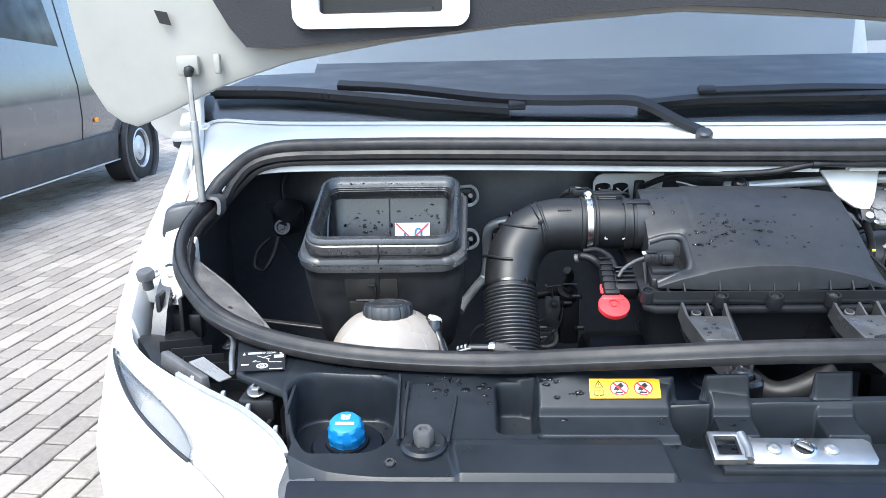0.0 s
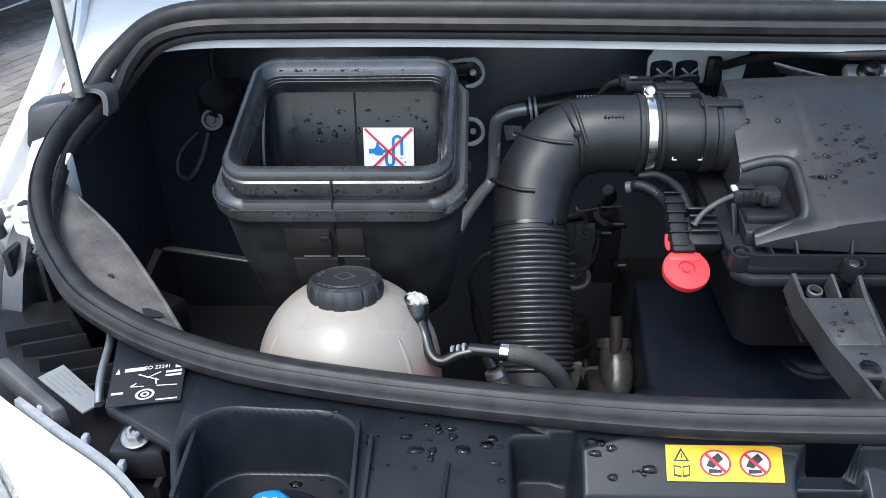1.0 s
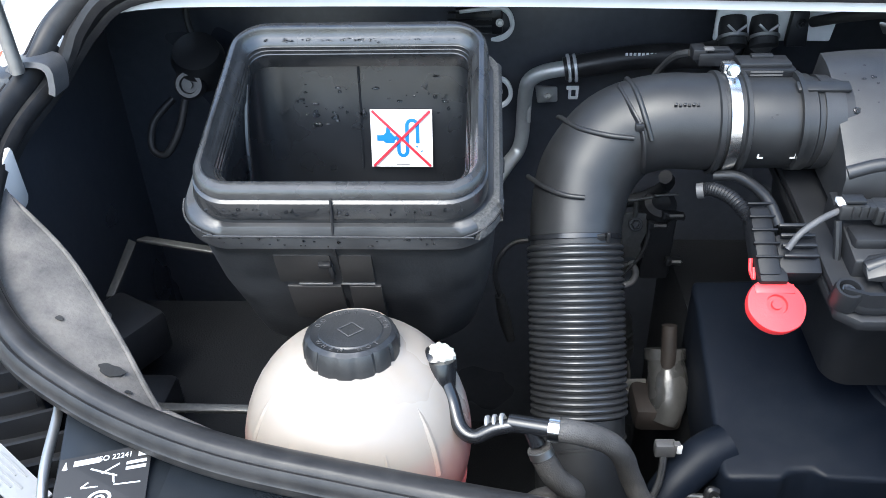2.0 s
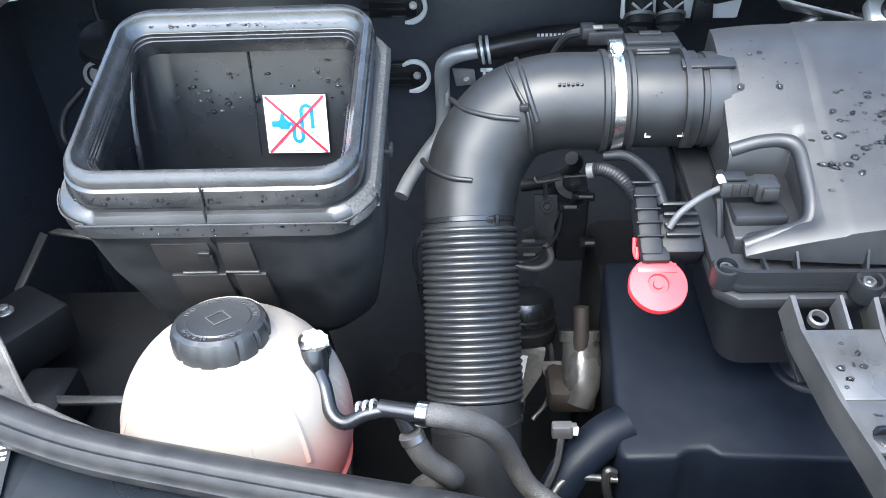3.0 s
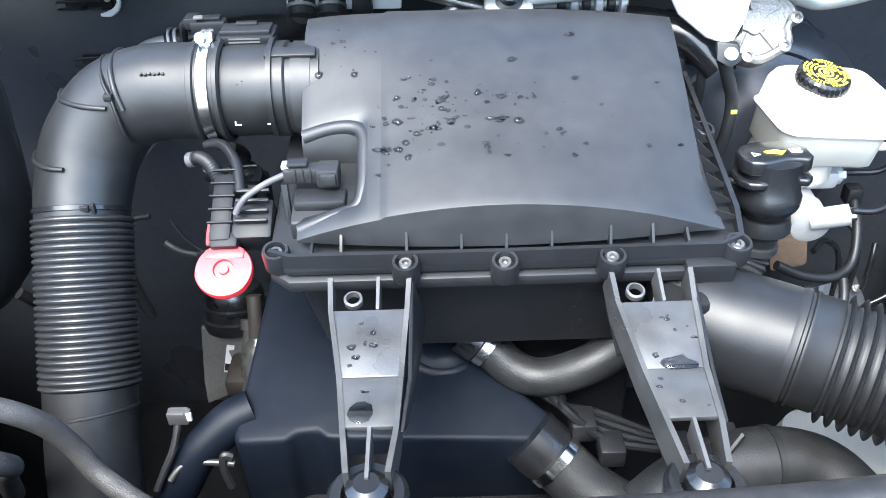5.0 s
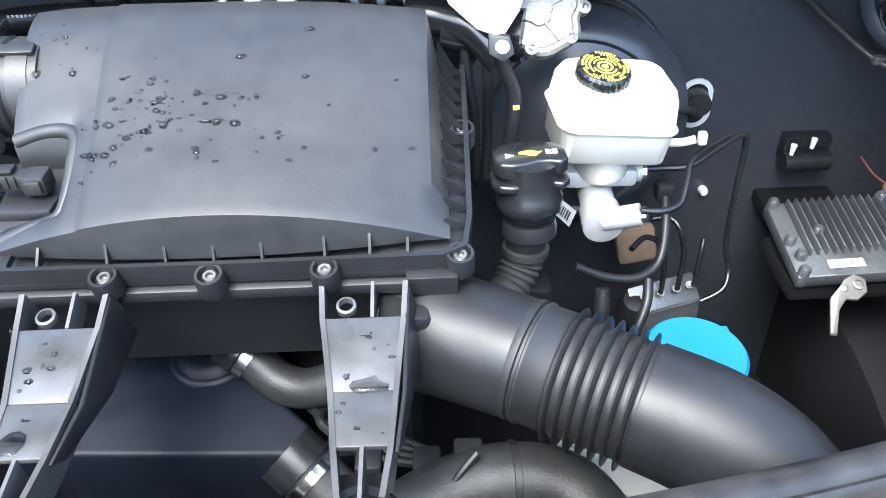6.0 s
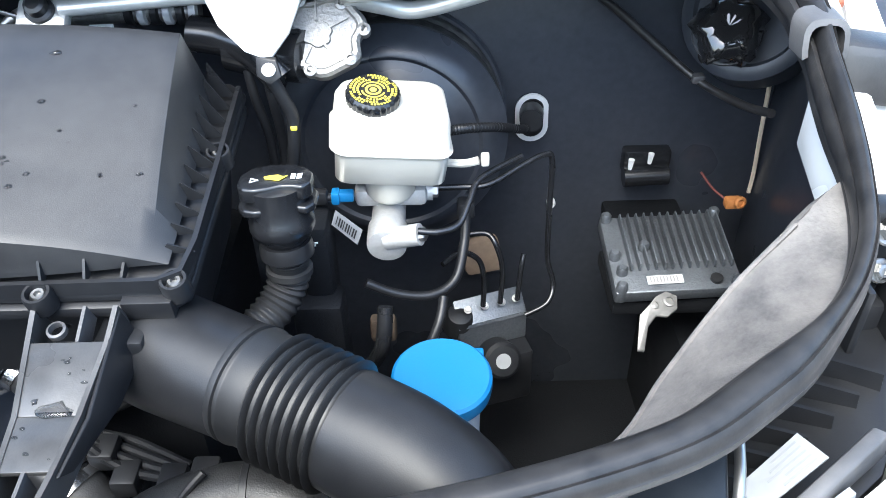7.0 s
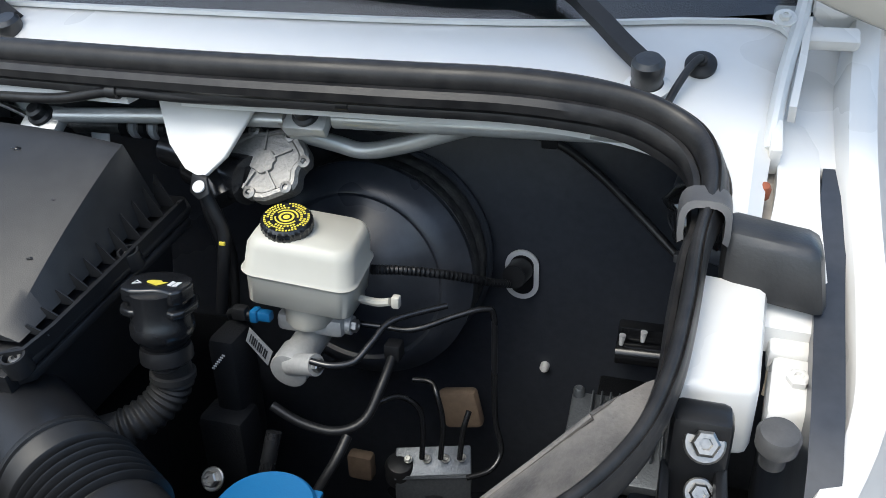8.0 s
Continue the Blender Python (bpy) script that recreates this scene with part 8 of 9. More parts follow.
part("tip", tube([(1.0575, 1.540, 1.05), (1.0585, 1.540, 1.064)], [0.0025, 0.004], 8, 1), LABEL, fuse)
part("tip", tube([(1.081, 1.540, 1.058), (1.082, 1.540, 1.072)], [0.0025, 0.004], 8, 1), LABEL, fuse)
studs = thing("bulkhead_stud", "small bright stud on the bulkhead", "stud", (0.962, 1.56, 0.99))
part("stud", lathe((0.966, 1.572, 0.984), (0, -1, 0.1), [(0.006, 0), (0.006, 0.010), (0.004, 0.014), (0.001, 0.015)], 14), LABEL, studs)
wire = thing("white_wire", "thin cream-coloured wire hanging beside the bulkhead", "wire", (1.22, 1.55, 0.99))
part("wire", tube([(1.203, 1.535, 1.20), (1.208, 1.54, 1.15), (1.215, 1.548, 1.09), (1.222, 1.555, 1.03), (1.222, 1.555, 1.0)], 0.0028, 8), mat("cream_wire", (0.62, 0.52, 0.38), 0.5), wire)
fcable = thing("bulkhead_loom", "black cable clipped across the bulkhead to the wing", "cable", (1.0, 1.5, 1.24))
part("cable", tube([(0.80, 1.56, 1.31), (0.88, 1.550, 1.305), (0.964, 1.545, 1.290), (1.01, 1.545, 1.262), (1.06, 1.535, 1.222), (1.11, 1.508, 1.186), (1.145, 1.46, 1.180), (1.158, 1.41, 1.195)], 0.0048, 10), RUBBER, fcable)
part("clip", block((0.964, 1.545, 1.292), (0.018, 0.016, 0.02), 0.003), BLACK, fcable)
part("clip", block((1.11, 1.508, 1.188), (0.014, 0.012, 0.010), 0.002), GREYPL, fcable, "small pale clip")
tower_boot = thing("shiny_boot", "crumpled glossy black plastic cover on the suspension tower", "plastic cover", (1.118, 1.44, 1.25))
wrap = lathe((1.122, 1.478, 1.262), (-0.25, -0.72, 0.62), [(0.034, -0.03), (0.036, -0.012), (0.031, -0.002), (0.020, 0.003), (0.010, 0.003), (0.001, -0.002)], 36, lambda q, k: 1 + 0.14 * math.sin(5 * q + k) + 0.08 * math.sin(11 * q + 2 * k))
FILM = mat("glossy_film", (0.012, 0.012, 0.013), 0.10, rough_vary=0.04, coat=1.0)
part("cover", wrap, FILM, tower_boot, smooth=70)
part("tie", ring_at((1.127, 1.494, 1.248), (-0.25, -0.72, 0.62), 0.035, 0.004, 0.0015, 32), BLACK, tower_boot, "black tie")

# ---- wiper drive ----
motor = thing("wiper_motor", "cast aluminium wiper motor under the cowl", "wiper motor", (0.73, 1.37, 1.28))
mo, mdn = V(0.711, 1.384, 1.302), V(0.05, -0.78, 0.62).normalized()
part("gearbox", lathe(mo, mdn, [(0.043, -0.022), (0.0465, -0.014), (0.0465, 0.0), (0.043, 0.003), (0.0385, 0.003), (0.0365, 0.001), (0.015, 0.001), (0.014, 0.004), (0.001, 0.004)], 44, lambda q, k: 1 + 0.10 * math.sin(3 * q + 1) + 0.05 * math.sin(7 * q), 0.76), CAST, motor)
ms, mu, _ = axes(mdn)
for k in range(7):
    a = radians(20 + 52 * k)
    part("boss", lathe(mo + (ms * math.cos(a) * 1.2 + mu * math.sin(a) * 0.9) * 0.036 - mdn * 0.008, mdn, [(0.006, 0), (0.006, 0.012), (0.003, 0.013), (0.003, 0.009)], 14), CAST, motor)
part("web", join(*[sweep([(-0.001, 0), (-0.001, 0.003), (0.001, 0.003), (0.001, 0)], [mo + mdn * 0.001 + (ms * math.cos(a) + mu * math.sin(a)) * 0.012, mo + mdn * 0.001 + (ms * math.cos(a) + mu * math.sin(a)) * 0.032], mdn) for a in (0.4, 1.6, 2.7, 4.1, 5.2)]), CAST, motor)
part("can", tube([(0.700, 1.375, 1.285), (0.668, 1.385, 1.285), (0.63, 1.395, 1.29)], 0.024, 24, 2), SATIN, motor, "black motor can")
shield = thing("motor_bracket", "white painted sheet steel bracket in front of the wiper motor", "bracket", (0.665, 1.36, 1.30))
part("plate", soften(bm_of([(0.612, 1.374, 1.362), (0.712, 1.386, 1.360), (0.692, 1.350, 1.318), (0.676, 1.331, 1.302), (0.655, 1.337, 1.308), (0.632, 1.352, 1.325),
                            (0.612, 1.380, 1.360), (0.712, 1.392, 1.358), (0.692, 1.356, 1.315), (0.676, 1.337, 1.299), (0.655, 1.343, 1.305), (0.632, 1.358, 1.322)],
                           [(0, 1, 2, 3, 4, 5), (11, 10, 9, 8, 7, 6)] + [(i, (i + 1) % 6, (i + 1) % 6 + 6, i + 6) for i in range(6)]), 0.0015), WHITE, shield)
part("ear", soften(slab([(0.664, 1.334, 1.304), (0.682, 1.329, 1.303), (0.686, 1.324, 1.290), (0.676, 1.321, 1.284), (0.664, 1.326, 1.290)], (0, 0.004, 0.002), 0), 0.001), BLACK, shield)
part("bolt_head", lathe((0.6755, 1.326, 1.2955), (0, -0.7, 0.7), [(0.006, 0), (0.006, 0.002), (0.001, 0.003)], 20), LABEL, shield)
link = thing("wiper_linkage", "galvanised steel wiper linkage rods under the cowl", "wiper linkage", (0.76, 1.39, 1.30))
part("rod", tube([(0.495, 1.369, 1.338), (0.62, 1.383, 1.342), (0.735, 1.394, 1.343)], 0.0085, 16, 6, flat=0.9), SILVERPIPE, link, "flattened steel rod")
part("rod", tube([(0.785, 1.396, 1.347), (0.92, 1.390, 1.352), (1.060, 1.383, 1.358)], 0.0088, 16, 6), SILVERPIPE, link, "steel rod")
part("rod", tube([(0.735, 1.402, 1.330), (0.770, 1.425, 1.312), (0.800, 1.430, 1.305), (0.850, 1.420, 1.320), (0.910, 1.405, 1.345), (0.978, 1.396, 1.364)], 0.0085, 16), SILVERPIPE, link, "bent steel rod")
for c_, w_ in (((0.762, 1.3880, 1.346), 0.044), ((0.480, 1.3680, 1.332), 0.044)):
    part("joint_plate", block(c_, (w_, 0.030, 0.014), 0.004, Matrix.Rotation(radians(35), 4, "X")), SILVERPIPE, link)
    part("joint_cap", lathe(V(*c_) + V(0, -0.004, 0.006), (0, -0.65, 0.76), [(0.0125, 0), (0.0125, 0.004), (0.0095, 0.006), (0.0090, 0.013), (0.006, 0.015), (0.001, 0.014)], 28), BLACK, link, "black ball joint cap")
part("lever", slab([(0.730, 1.384, 1.342), (0.760, 1.388, 1.346), (0.765, 1.398, 1.330), (0.735, 1.396, 1.324)], (0, 0.006, 0.004), 0.002), STEEL, link)
rail_ = thing("fuel_rail", "metal fuel lines and ribbed couplings behind the filter box", "fuel rail", (0.56, 1.43, 1.27))
part("line", tube([(0.47, 1.42, 1.310), (0.53, 1.42, 1.313), (0.60, 1.42, 1.314)], 0.009, 16, 3), CAST, rail_)
for k in range(6):
    part("coupling", ring_at((0.535 + 0.012 * k, 1.42, 1.314), (1, 0, 0), 0.009, 0.009, 0.0035, 20), ZINC if k % 2 else BLACK, rail_)
part("tag", slab([(0.500, 1.405, 1.309), (0.522, 1.405, 1.309), (0.522, 1.403, 1.297), (0.500, 1.403, 1.297)], (0, -0.001, 0), 0), LABEL, rail_, "white tag")
part("pipe", tube([(0.41, 1.41, 1.30), (0.44, 1.415, 1.318), (0.47, 1.42, 1.310)], 0.006, 10), STEEL, rail_)
part("bracket", slab([(0.385, 1.39, 1.345), (0.425, 1.385, 1.335), (0.475, 1.372, 1.325), (0.470, 1.39, 1.318), (0.40, 1.41, 1.33)], (0, 0, -0.004), 0.001), CAST, rail_, "dull metal bracket")
part("dark_pipe", tube([(0.595, 1.40, 1.300), (0.625, 1.392, 1.298), (0.655, 1.375, 1.292), (0.68, 1.36, 1.27)], 0.017, 18), SATIN, rail_)
loom2 = thing("cowl_loom", "black cable clipped along the underside of the bonnet seal", "cable", (0.75, 1.36, 1.35))
part("cable", tube([(0.345, 1.44, 1.328), (0.365, 1.405, 1.345), (0.40, 1.370, 1.360), (0.45, 1.350, 1.361), (0.523, 1.346, 1.364), (0.590, 1.342, 1.376), (0.661, 1.345, 1.374), (0.724, 1.348, 1.374), (0.816, 1.350, 1.377), (0.91, 1.356, 1.380), (0.994, 1.364, 1.380), (1.055, 1.370, 1.372), (1.080, 1.372, 1.360), (1.112, 1.366, 1.338), (1.124, 1.350, 1.318)], 0.0052, 12), RUBBER, loom2)
for x, y, z in ((0.590, 1.342, 1.376), (0.816, 1.350, 1.377), (0.994, 1.362, 1.380)):
    part("cable_clip", ring_at((x, y, z), (1, 0, 0), 0.0052, 0.012, 0.0018, 14), INK, loom2)

# ---- left rear of the bay ----
heat_hose = thing("heater_hose", "black heater hose on a bent aluminium pipe with spring clamp", "hose", (0.10, 1.50, 1.15))
part("pipe", tube([(0.020, 1.478, 1.088), (0.030, 1.500, 1.100), (0.052, 1.535, 1.119), (0.066, 1.552, 1.131), (0.071, 1.552, 1.152), (0.072, 1.545, 1.187), (0.073, 1.530, 1.222), (0.078, 1.522, 1.238), (0.094, 1.518, 1.248), (0.124, 1.516, 1.254)], 0.0088, 16), SILVERPIPE, heat_hose, "dull aluminium pipe")
part("flat", block((0.0775, 1.538, 1.190), (0.005, 0.008, 0.026), 0.001), SILVERPIPE, heat_hose, "small welded flat")
lug = part("lug", hexa([(0.088, 1.548, 1.196), (0.112, 1.548, 1.198), (0.112, 1.552, 1.198), (0.088, 1.552, 1.196)], [(0.084, 1.540, 1.222), (0.110, 1.540, 1.220), (0.110, 1.544, 1.220), (0.084, 1.544, 1.222)], 0.002), SILVERPIPE, heat_hose, "flat bracket with a bolt")
bolt("lug_bolt", (0.100, 1.544, 1.208), (0, -1, 0.2), 0.004, STEEL, lug, 1.3)
for dx in (0.0, 0.007):
    part("spring_clamp", ring_at((0.119 + dx, 1.516, 1.253), (1, 0.02, 0.14), 0.0145, 0.0038, 0.0014, 28), ZINC, heat_hose, "pale steel spring clamp")
part("clamp_ear", join(block((0.124, 1.505, 1.234), (0.014, 0.003, 0.004), 0.0006), block((0.121, 1.505, 1.227), (0.003, 0.003, 0.012), 0.0006), block((0.129, 1.505, 1.228), (0.003, 0.003, 0.010), 0.0006), block((0.125, 1.505, 1.222), (0.010, 0.003, 0.003), 0.0006)), ZINC, heat_hose, "bent clamp ear")
part("hose", tube([(0.114, 1.516, 1.252), (0.130, 1.516, 1.255), (0.155, 1.515, 1.260), (0.19, 1.516, 1.265), (0.225, 1.513, 1.268), (0.250, 1.500, 1.272), (0.268, 1.478, 1.284), (0.276, 1.462, 1.300)], 0.0132, 18), RUBBER, heat_hose, "black rubber hose")
part("hose", tube([(0.312, 1.500, 1.20), (0.312, 1.492, 1.25), (0.309, 1.475, 1.285), (0.307, 1.462, 1.300)], 0.0128, 18), RUBBER, heat_hose, "black rubber hose")
part("print", join(*[block((0.180 + 0.0045 * k, 1.5045, 1.2725), (0.0028, 0.001, 0.003), 0) for k in range(9)]), LABEL, heat_hose, "white bars of print")
hplate = thing("hose_plate", "grey steel plate with two spring-clamped hose stubs", "plate", (0.32, 1.47, 1.27))
po = [V(0.260, 1.468, 1.300), V(0.378, 1.468, 1.298), V(0.384, 1.468, 1.345), V(0.276, 1.468, 1.345), V(0.266, 1.468, 1.341), V(0.260, 1.468, 1.330)]
part("plate", slab(po, (0, 0.006, 0), 0.002), WHITEIN, hplate, "pale painted plate")
for x in (0.277, 0.308):
    part("stub", tube([(x, 1.455, 1.298), (x, 1.472, 1.322)], 0.0140, 20, 1), RUBBER, hplate)
    part("clamp", join(ring_at((x, 1.459, 1.306), (0, 0.6, 0.8), 0.0142, 0.004, 0.0012, 24), *[block((x + dx, 1.451, 1.3175), (0.015, 0.0025, 0.0025), 0.0005, Matrix.Rotation(radians(a), 4, "Y")) for dx, a in ((-0.004, 40), (0.004, -40))]), STEEL, hplate)
tab = part("side_tab", hexa([(0.328, 1.452, 1.298), (0.350, 1.452, 1.298), (0.350, 1.462, 1.298), (0.328, 1.462, 1.298)], [(0.331, 1.456, 1.334), (0.348, 1.456, 1.334), (0.348, 1.466, 1.334), (0.331, 1.466, 1.334)], 0.003), DARKPL, hplate, "black plastic tab")
bolt("tab_stud", (0.340, 1.453, 1.322), (0, -1, 0.3), 0.0032, DARKPL, tab)
for z, tail in ((1.292, 0.048), (1.208, 0.018)):
    tb = thing("box_bracket", "black ribbed bracket with a pale hooked tab and bolt", "bracket", (0.03, 1.56, z - 0.03), "box brackets")
    part("arm", join(block((0.018, 1.564, z), (0.055, 0.012, 0.030), 0.003), *[block((0.008, 1.557, z - 0.012 + 0.008 * k), (0.050, 0.006, 0.0015), 0.0003) for k in range(4)]), BLACK, tb)
    arc = [V(0.044 - tail, 1.553, z + 0.014), V(0.036, 1.552, z + 0.019), V(0.047, 1.552, z + 0.017), V(0.054, 1.552, z + 0.009), V(0.056, 1.552, z - 0.003), V(0.051, 1.552, z - 0.012), V(0.042, 1.552, z - 0.017), V(0.032, 1.552, z - 0.018)]
    part("hook", tube(arc, [0.0016, 0.0024, 0.0026, 0.0022, 0.0020, 0.0026, 0.0028, 0.0014], 8, 6, flat=1.3), WHITEIN, tb, "pale hooked edge")
    bolt("bolt", (0.042, 1.556, z), (0, -1, 0.2), 0.0036, STEEL, tb, 1.3)
lconn = thing("wing_connector", "black round connector with a looped cable on the wing", "connector", (-0.30, 1.48, 1.20))
part("socket", lathe((-0.302, 1.478, 1.252), (0.15, -0.85, 0.3), [(0.016, -0.02), (0.017, 0.0), (0.014, 0.008), (0.010, 0.008), (0.009, 0.002), (0.004, 0.002), (0.004, 0.008), (0.001, 0.008)], 28), INK, lconn)
part("shell", lathe((-0.295, 1.50, 1.275), (0.1, -0.5, 0.8), [(0.026, -0.03), (0.030, 0.0), (0.026, 0.012), (0.001, 0.015)], 24), DARKPL, lconn)
part("loop", tube([(-0.310, 1.475, 1.235), (-0.318, 1.46, 1.205), (-0.335, 1.45, 1.18), (-0.352, 1.455, 1.185), (-0.350, 1.47, 1.21), (-0.33, 1.49, 1.23)], 0.0045, 10), DARKPL, lconn)
part("cable", tube([(-0.300, 1.52, 1.27), (-0.312, 1.535, 1.31), (-0.305, 1.545, 1.34), (-0.27, 1.55, 1.36), (-0.22, 1.555, 1.37)], 0.004, 10), HOSE, lconn)
tray = thing("battery_tray", "black painted steel tray low in the corner of the bay", "tray", (-0.27, 1.27, 1.0))
for bar_ in (slab([(-0.369, 1.299, 1.088), (-0.359, 1.299, 1.090), (-0.358, 1.372, 1.108), (-0.368, 1.376, 1.110)], (0, 0, 0.004), 0.001), slab([(-0.360, 1.376, 1.109), (-0.350, 1.382, 1.110), (-0.200, 1.358, 1.100), (-0.200, 1.349, 1.098)], (0, 0, 0.004), 0.001)):
    part("frame_bar", bar_, DULL, tray, "scuffed steel edge")
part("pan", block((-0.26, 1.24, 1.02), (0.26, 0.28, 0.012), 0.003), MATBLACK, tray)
part("lamp_back", join(block((-0.338, 1.235, 1.085), (0.07, 0.09, 0.05), 0.008, Matrix.Rotation(radians(-30), 4, "Z")), block((-0.285, 1.17, 1.055), (0.05, 0.06, 0.05), 0.008)), DARKPL, tray, "dark plastic lamp back")
part("strip", slab([(-0.27, 1.152, 1.078), (-0.13, 1.152, 1.078), (-0.13, 1.158, 1.080), (-0.27, 1.160, 1.080)], (0, 0, -0.004), 0.001), DULL, tray, "scuffed steel strip")
bolt("bolt", (-0.343, 1.24, 1.111), (0, 0, 1), 0.006, STEEL, tray)
lam = thing("oxygen_sensor", "small steel probe on a black wire behind the duct", "probe", (0.05, 1.40, 0.94))
part("probe", tube([(0.044, 1.40, 1.020), (0.050, 1.40, 0.985), (0.058, 1.40, 0.953)], [0.006, 0.0075, 0.0055], 10, 3), DULL, lam)
part("wire", tube([(0.044, 1.40, 1.020), (0.038, 1.402, 1.045), (0.042, 1.41, 1.066), (0.058, 1.42, 1.080), (0.08, 1.42, 1.085)], 0.0032, 8), HOSE, lam)
# tan blocks added in place of the lit ground glimpsed through gaps
tan = thing("tan_blocks", "tan blocks standing in for ground glimpsed deep in the bay", "pipe", (0.86, 1.43, 0.9))
part("wrap", block((0.871, 1.515, 0.940), (0.052, 0.02, 0.055), 0.008, Matrix.Rotation(radians(-12), 4, "Y")), TANFILL, tan)
part("wrap", block((0.737, 1.495, 0.832), (0.036, 0.02, 0.04), 0.006), TANFILL, tan)

# ---- wipers on the windscreen ----
for pts, arm, base in (([(-0.441, 1.579, 1.489), (-0.297, 1.551, 1.487), (-0.171, 1.524, 1.478), (-0.023, 1.488, 1.465), (0.113, 1.466, 1.455)],
                        [(0.430, 1.412, 1.422), (0.395, 1.424, 1.438), (0.348, 1.445, 1.463), (0.310, 1.456, 1.473), (0.186, 1.465, 1.474), (0.083, 1.477, 1.479), (-0.078, 1.513, 1.496), (-0.195, 1.536, 1.503)], (0.430, 1.408, 1.400)),
                       ([(0.332, 1.457, 1.458), (0.435, 1.471, 1.466), (0.547, 1.479, 1.467), (0.675, 1.485, 1.466), (0.85, 1.500, 1.466), (0.97, 1.520, 1.468)],
                        [(1.062, 1.424, 1.404), (1.038, 1.448, 1.418), (1.010, 1.476, 1.436), (0.975, 1.500, 1.455), (0.90, 1.508, 1.474), (0.673, 1.489, 1.484), (0.563, 1.481, 1.484), (0.45, 1.473, 1.483)], (1.063, 1.421, 1.388))):
    wip = thing("wiper", "matt black windscreen wiper resting on the glass", "wiper", base, "wipers")
    part("blade", sweep([(-0.003, -0.010), (-0.002, 0.010), (0.002, 0.010), (0.003, -0.010)], smoothed(pts, 8), (0, -0.6, 0.8)), INK, wip)
    part("spoiler", sweep([(-0.012, 0.004), (-0.006, 0.014), (0.006, 0.014), (0.010, 0.004)], smoothed(pts, 8), (0, -0.6, 0.8)), BLACK, wip)
    part("arm", sweep([(-0.009, -0.004), (-0.007, 0.006), (0.007, 0.006), (0.009, -0.004)], smoothed(arm, 8), (0, -0.6, 0.8)), BLACK, wip, "black steel arm")
    part("pivot_cap", lathe(V(*base), (0, -0.35, 0.93), [(0.013, 0), (0.013, 0.010), (0.0138, 0.012), (0.0138, 0.024), (0.0105, 0.028), (0.001, 0.029)], 28), DUSTY, wip, "black pivot cap")
    part("pivot_ring", ring_at(V(*base) + V(0, 0, 0.001), (0, -0.35, 0.93), 0.014, 0.005, 0.006, 28), WHITEIN, wip)
    part("joint", block(V(0.125, 1.462, 1.468) if base[0] < 1 else V(0.45, 1.473, 1.486), (0.03, 0.018, 0.012), 0.003, Matrix.Rotation(radians(38), 4, "X")), BLACK, wip)
grom = thing("washer_grommet", "black rubber grommet with washer hose through the cowl", "grommet", (1.108, 1.464, 1.386))
part("disc", lathe((1.105, 1.452, 1.400), (0, -0.66, 0.75), [(0.0135, 0), (0.0135, 0.003), (0.010, 0.006), (0.0055, 0.007), (0.005, 0.011)], 28), RUBBER, grom)
part("hose", tube([(1.105, 1.448, 1.406), (1.103, 1.440, 1.409), (1.096, 1.430, 1.403), (1.088, 1.414, 1.392), (1.080, 1.395, 1.378)], 0.0034, 10), RUBBER, grom)

# ---- water drops ----
rng = random.Random(7)


def drops(name, label, places, base):
    """Flat lenses of water: (place, normal, radius)."""
    bm = bmesh.new()
    for p, nrm, r in places:
        s, u, d = axes(nrm)
        e1, e2 = 0.7 + 0.8 * rng.random(), 0.5 + 0.6 * rng.random()
        wob = [0.72 + 0.5 * rng.random() for _ in range(10)]
        tall = min(r, 0.0028)
        rings = [[Vector(p) + (s * math.cos(q) * e1 + u * math.sin(q) * e2) * r * k * wob[j] + d * (tall * h - 0.0002) for j, q in enumerate(2 * math.pi * i / 10 for i in range(10))] for k, h in ((1.0, 0.0), (0.88, 0.38), (0.55, 0.66), (0.12, 0.74))]
        m = loft(rings, True, True)
        me = bpy.data.meshes.new("tmp")
        m.to_mesh(me)
        bm.from_mesh(me)
        bpy.data.meshes.remove(me)
        m.free()
    ob = part(name, bm, DROP, None, smooth=80)
    return tagged(ob, label, "water drops", kind="stuff")


def lid_normal(x, y):
    e = 0.002
    return V(-(lid_z(x + e, y) - lid_z(x - e, y)) / (2 * e), -(lid_z(x, y + e) - lid_z(x, y - e)) / (2 * e), 1).normalized()


ps = []
for cx_, cy_, sx_, sy_, n in ((0.425, 1.212, 0.026, 0.014, 62), (0.335, 1.268, 0.012, 0.014, 14), (0.44, 1.182, 0.05, 0.014, 26), (0.55, 1.18, 0.035, 0.02, 12), (0.385, 1.175, 0.014, 0.012, 14), (0.46, 1.22, 0.09, 0.04, 10), (0.42, 1.20, 0.045, 0.03, 60)):
    for _ in range(n):
        x, y = rng.gauss(cx_, sx_), rng.gauss(cy_, sy_)
        if 0.312 < x < 0.604 and 1.145 < y < 1.30 and not (x < 0.356 and y < 1.228):
            ps.append((V(x, y, lid_z(x, y)), lid_normal(x, y), rng.choice((0.0007, 0.0008, 0.0011, 0.0015, 0.0020, 0.0027, 0.0036))))
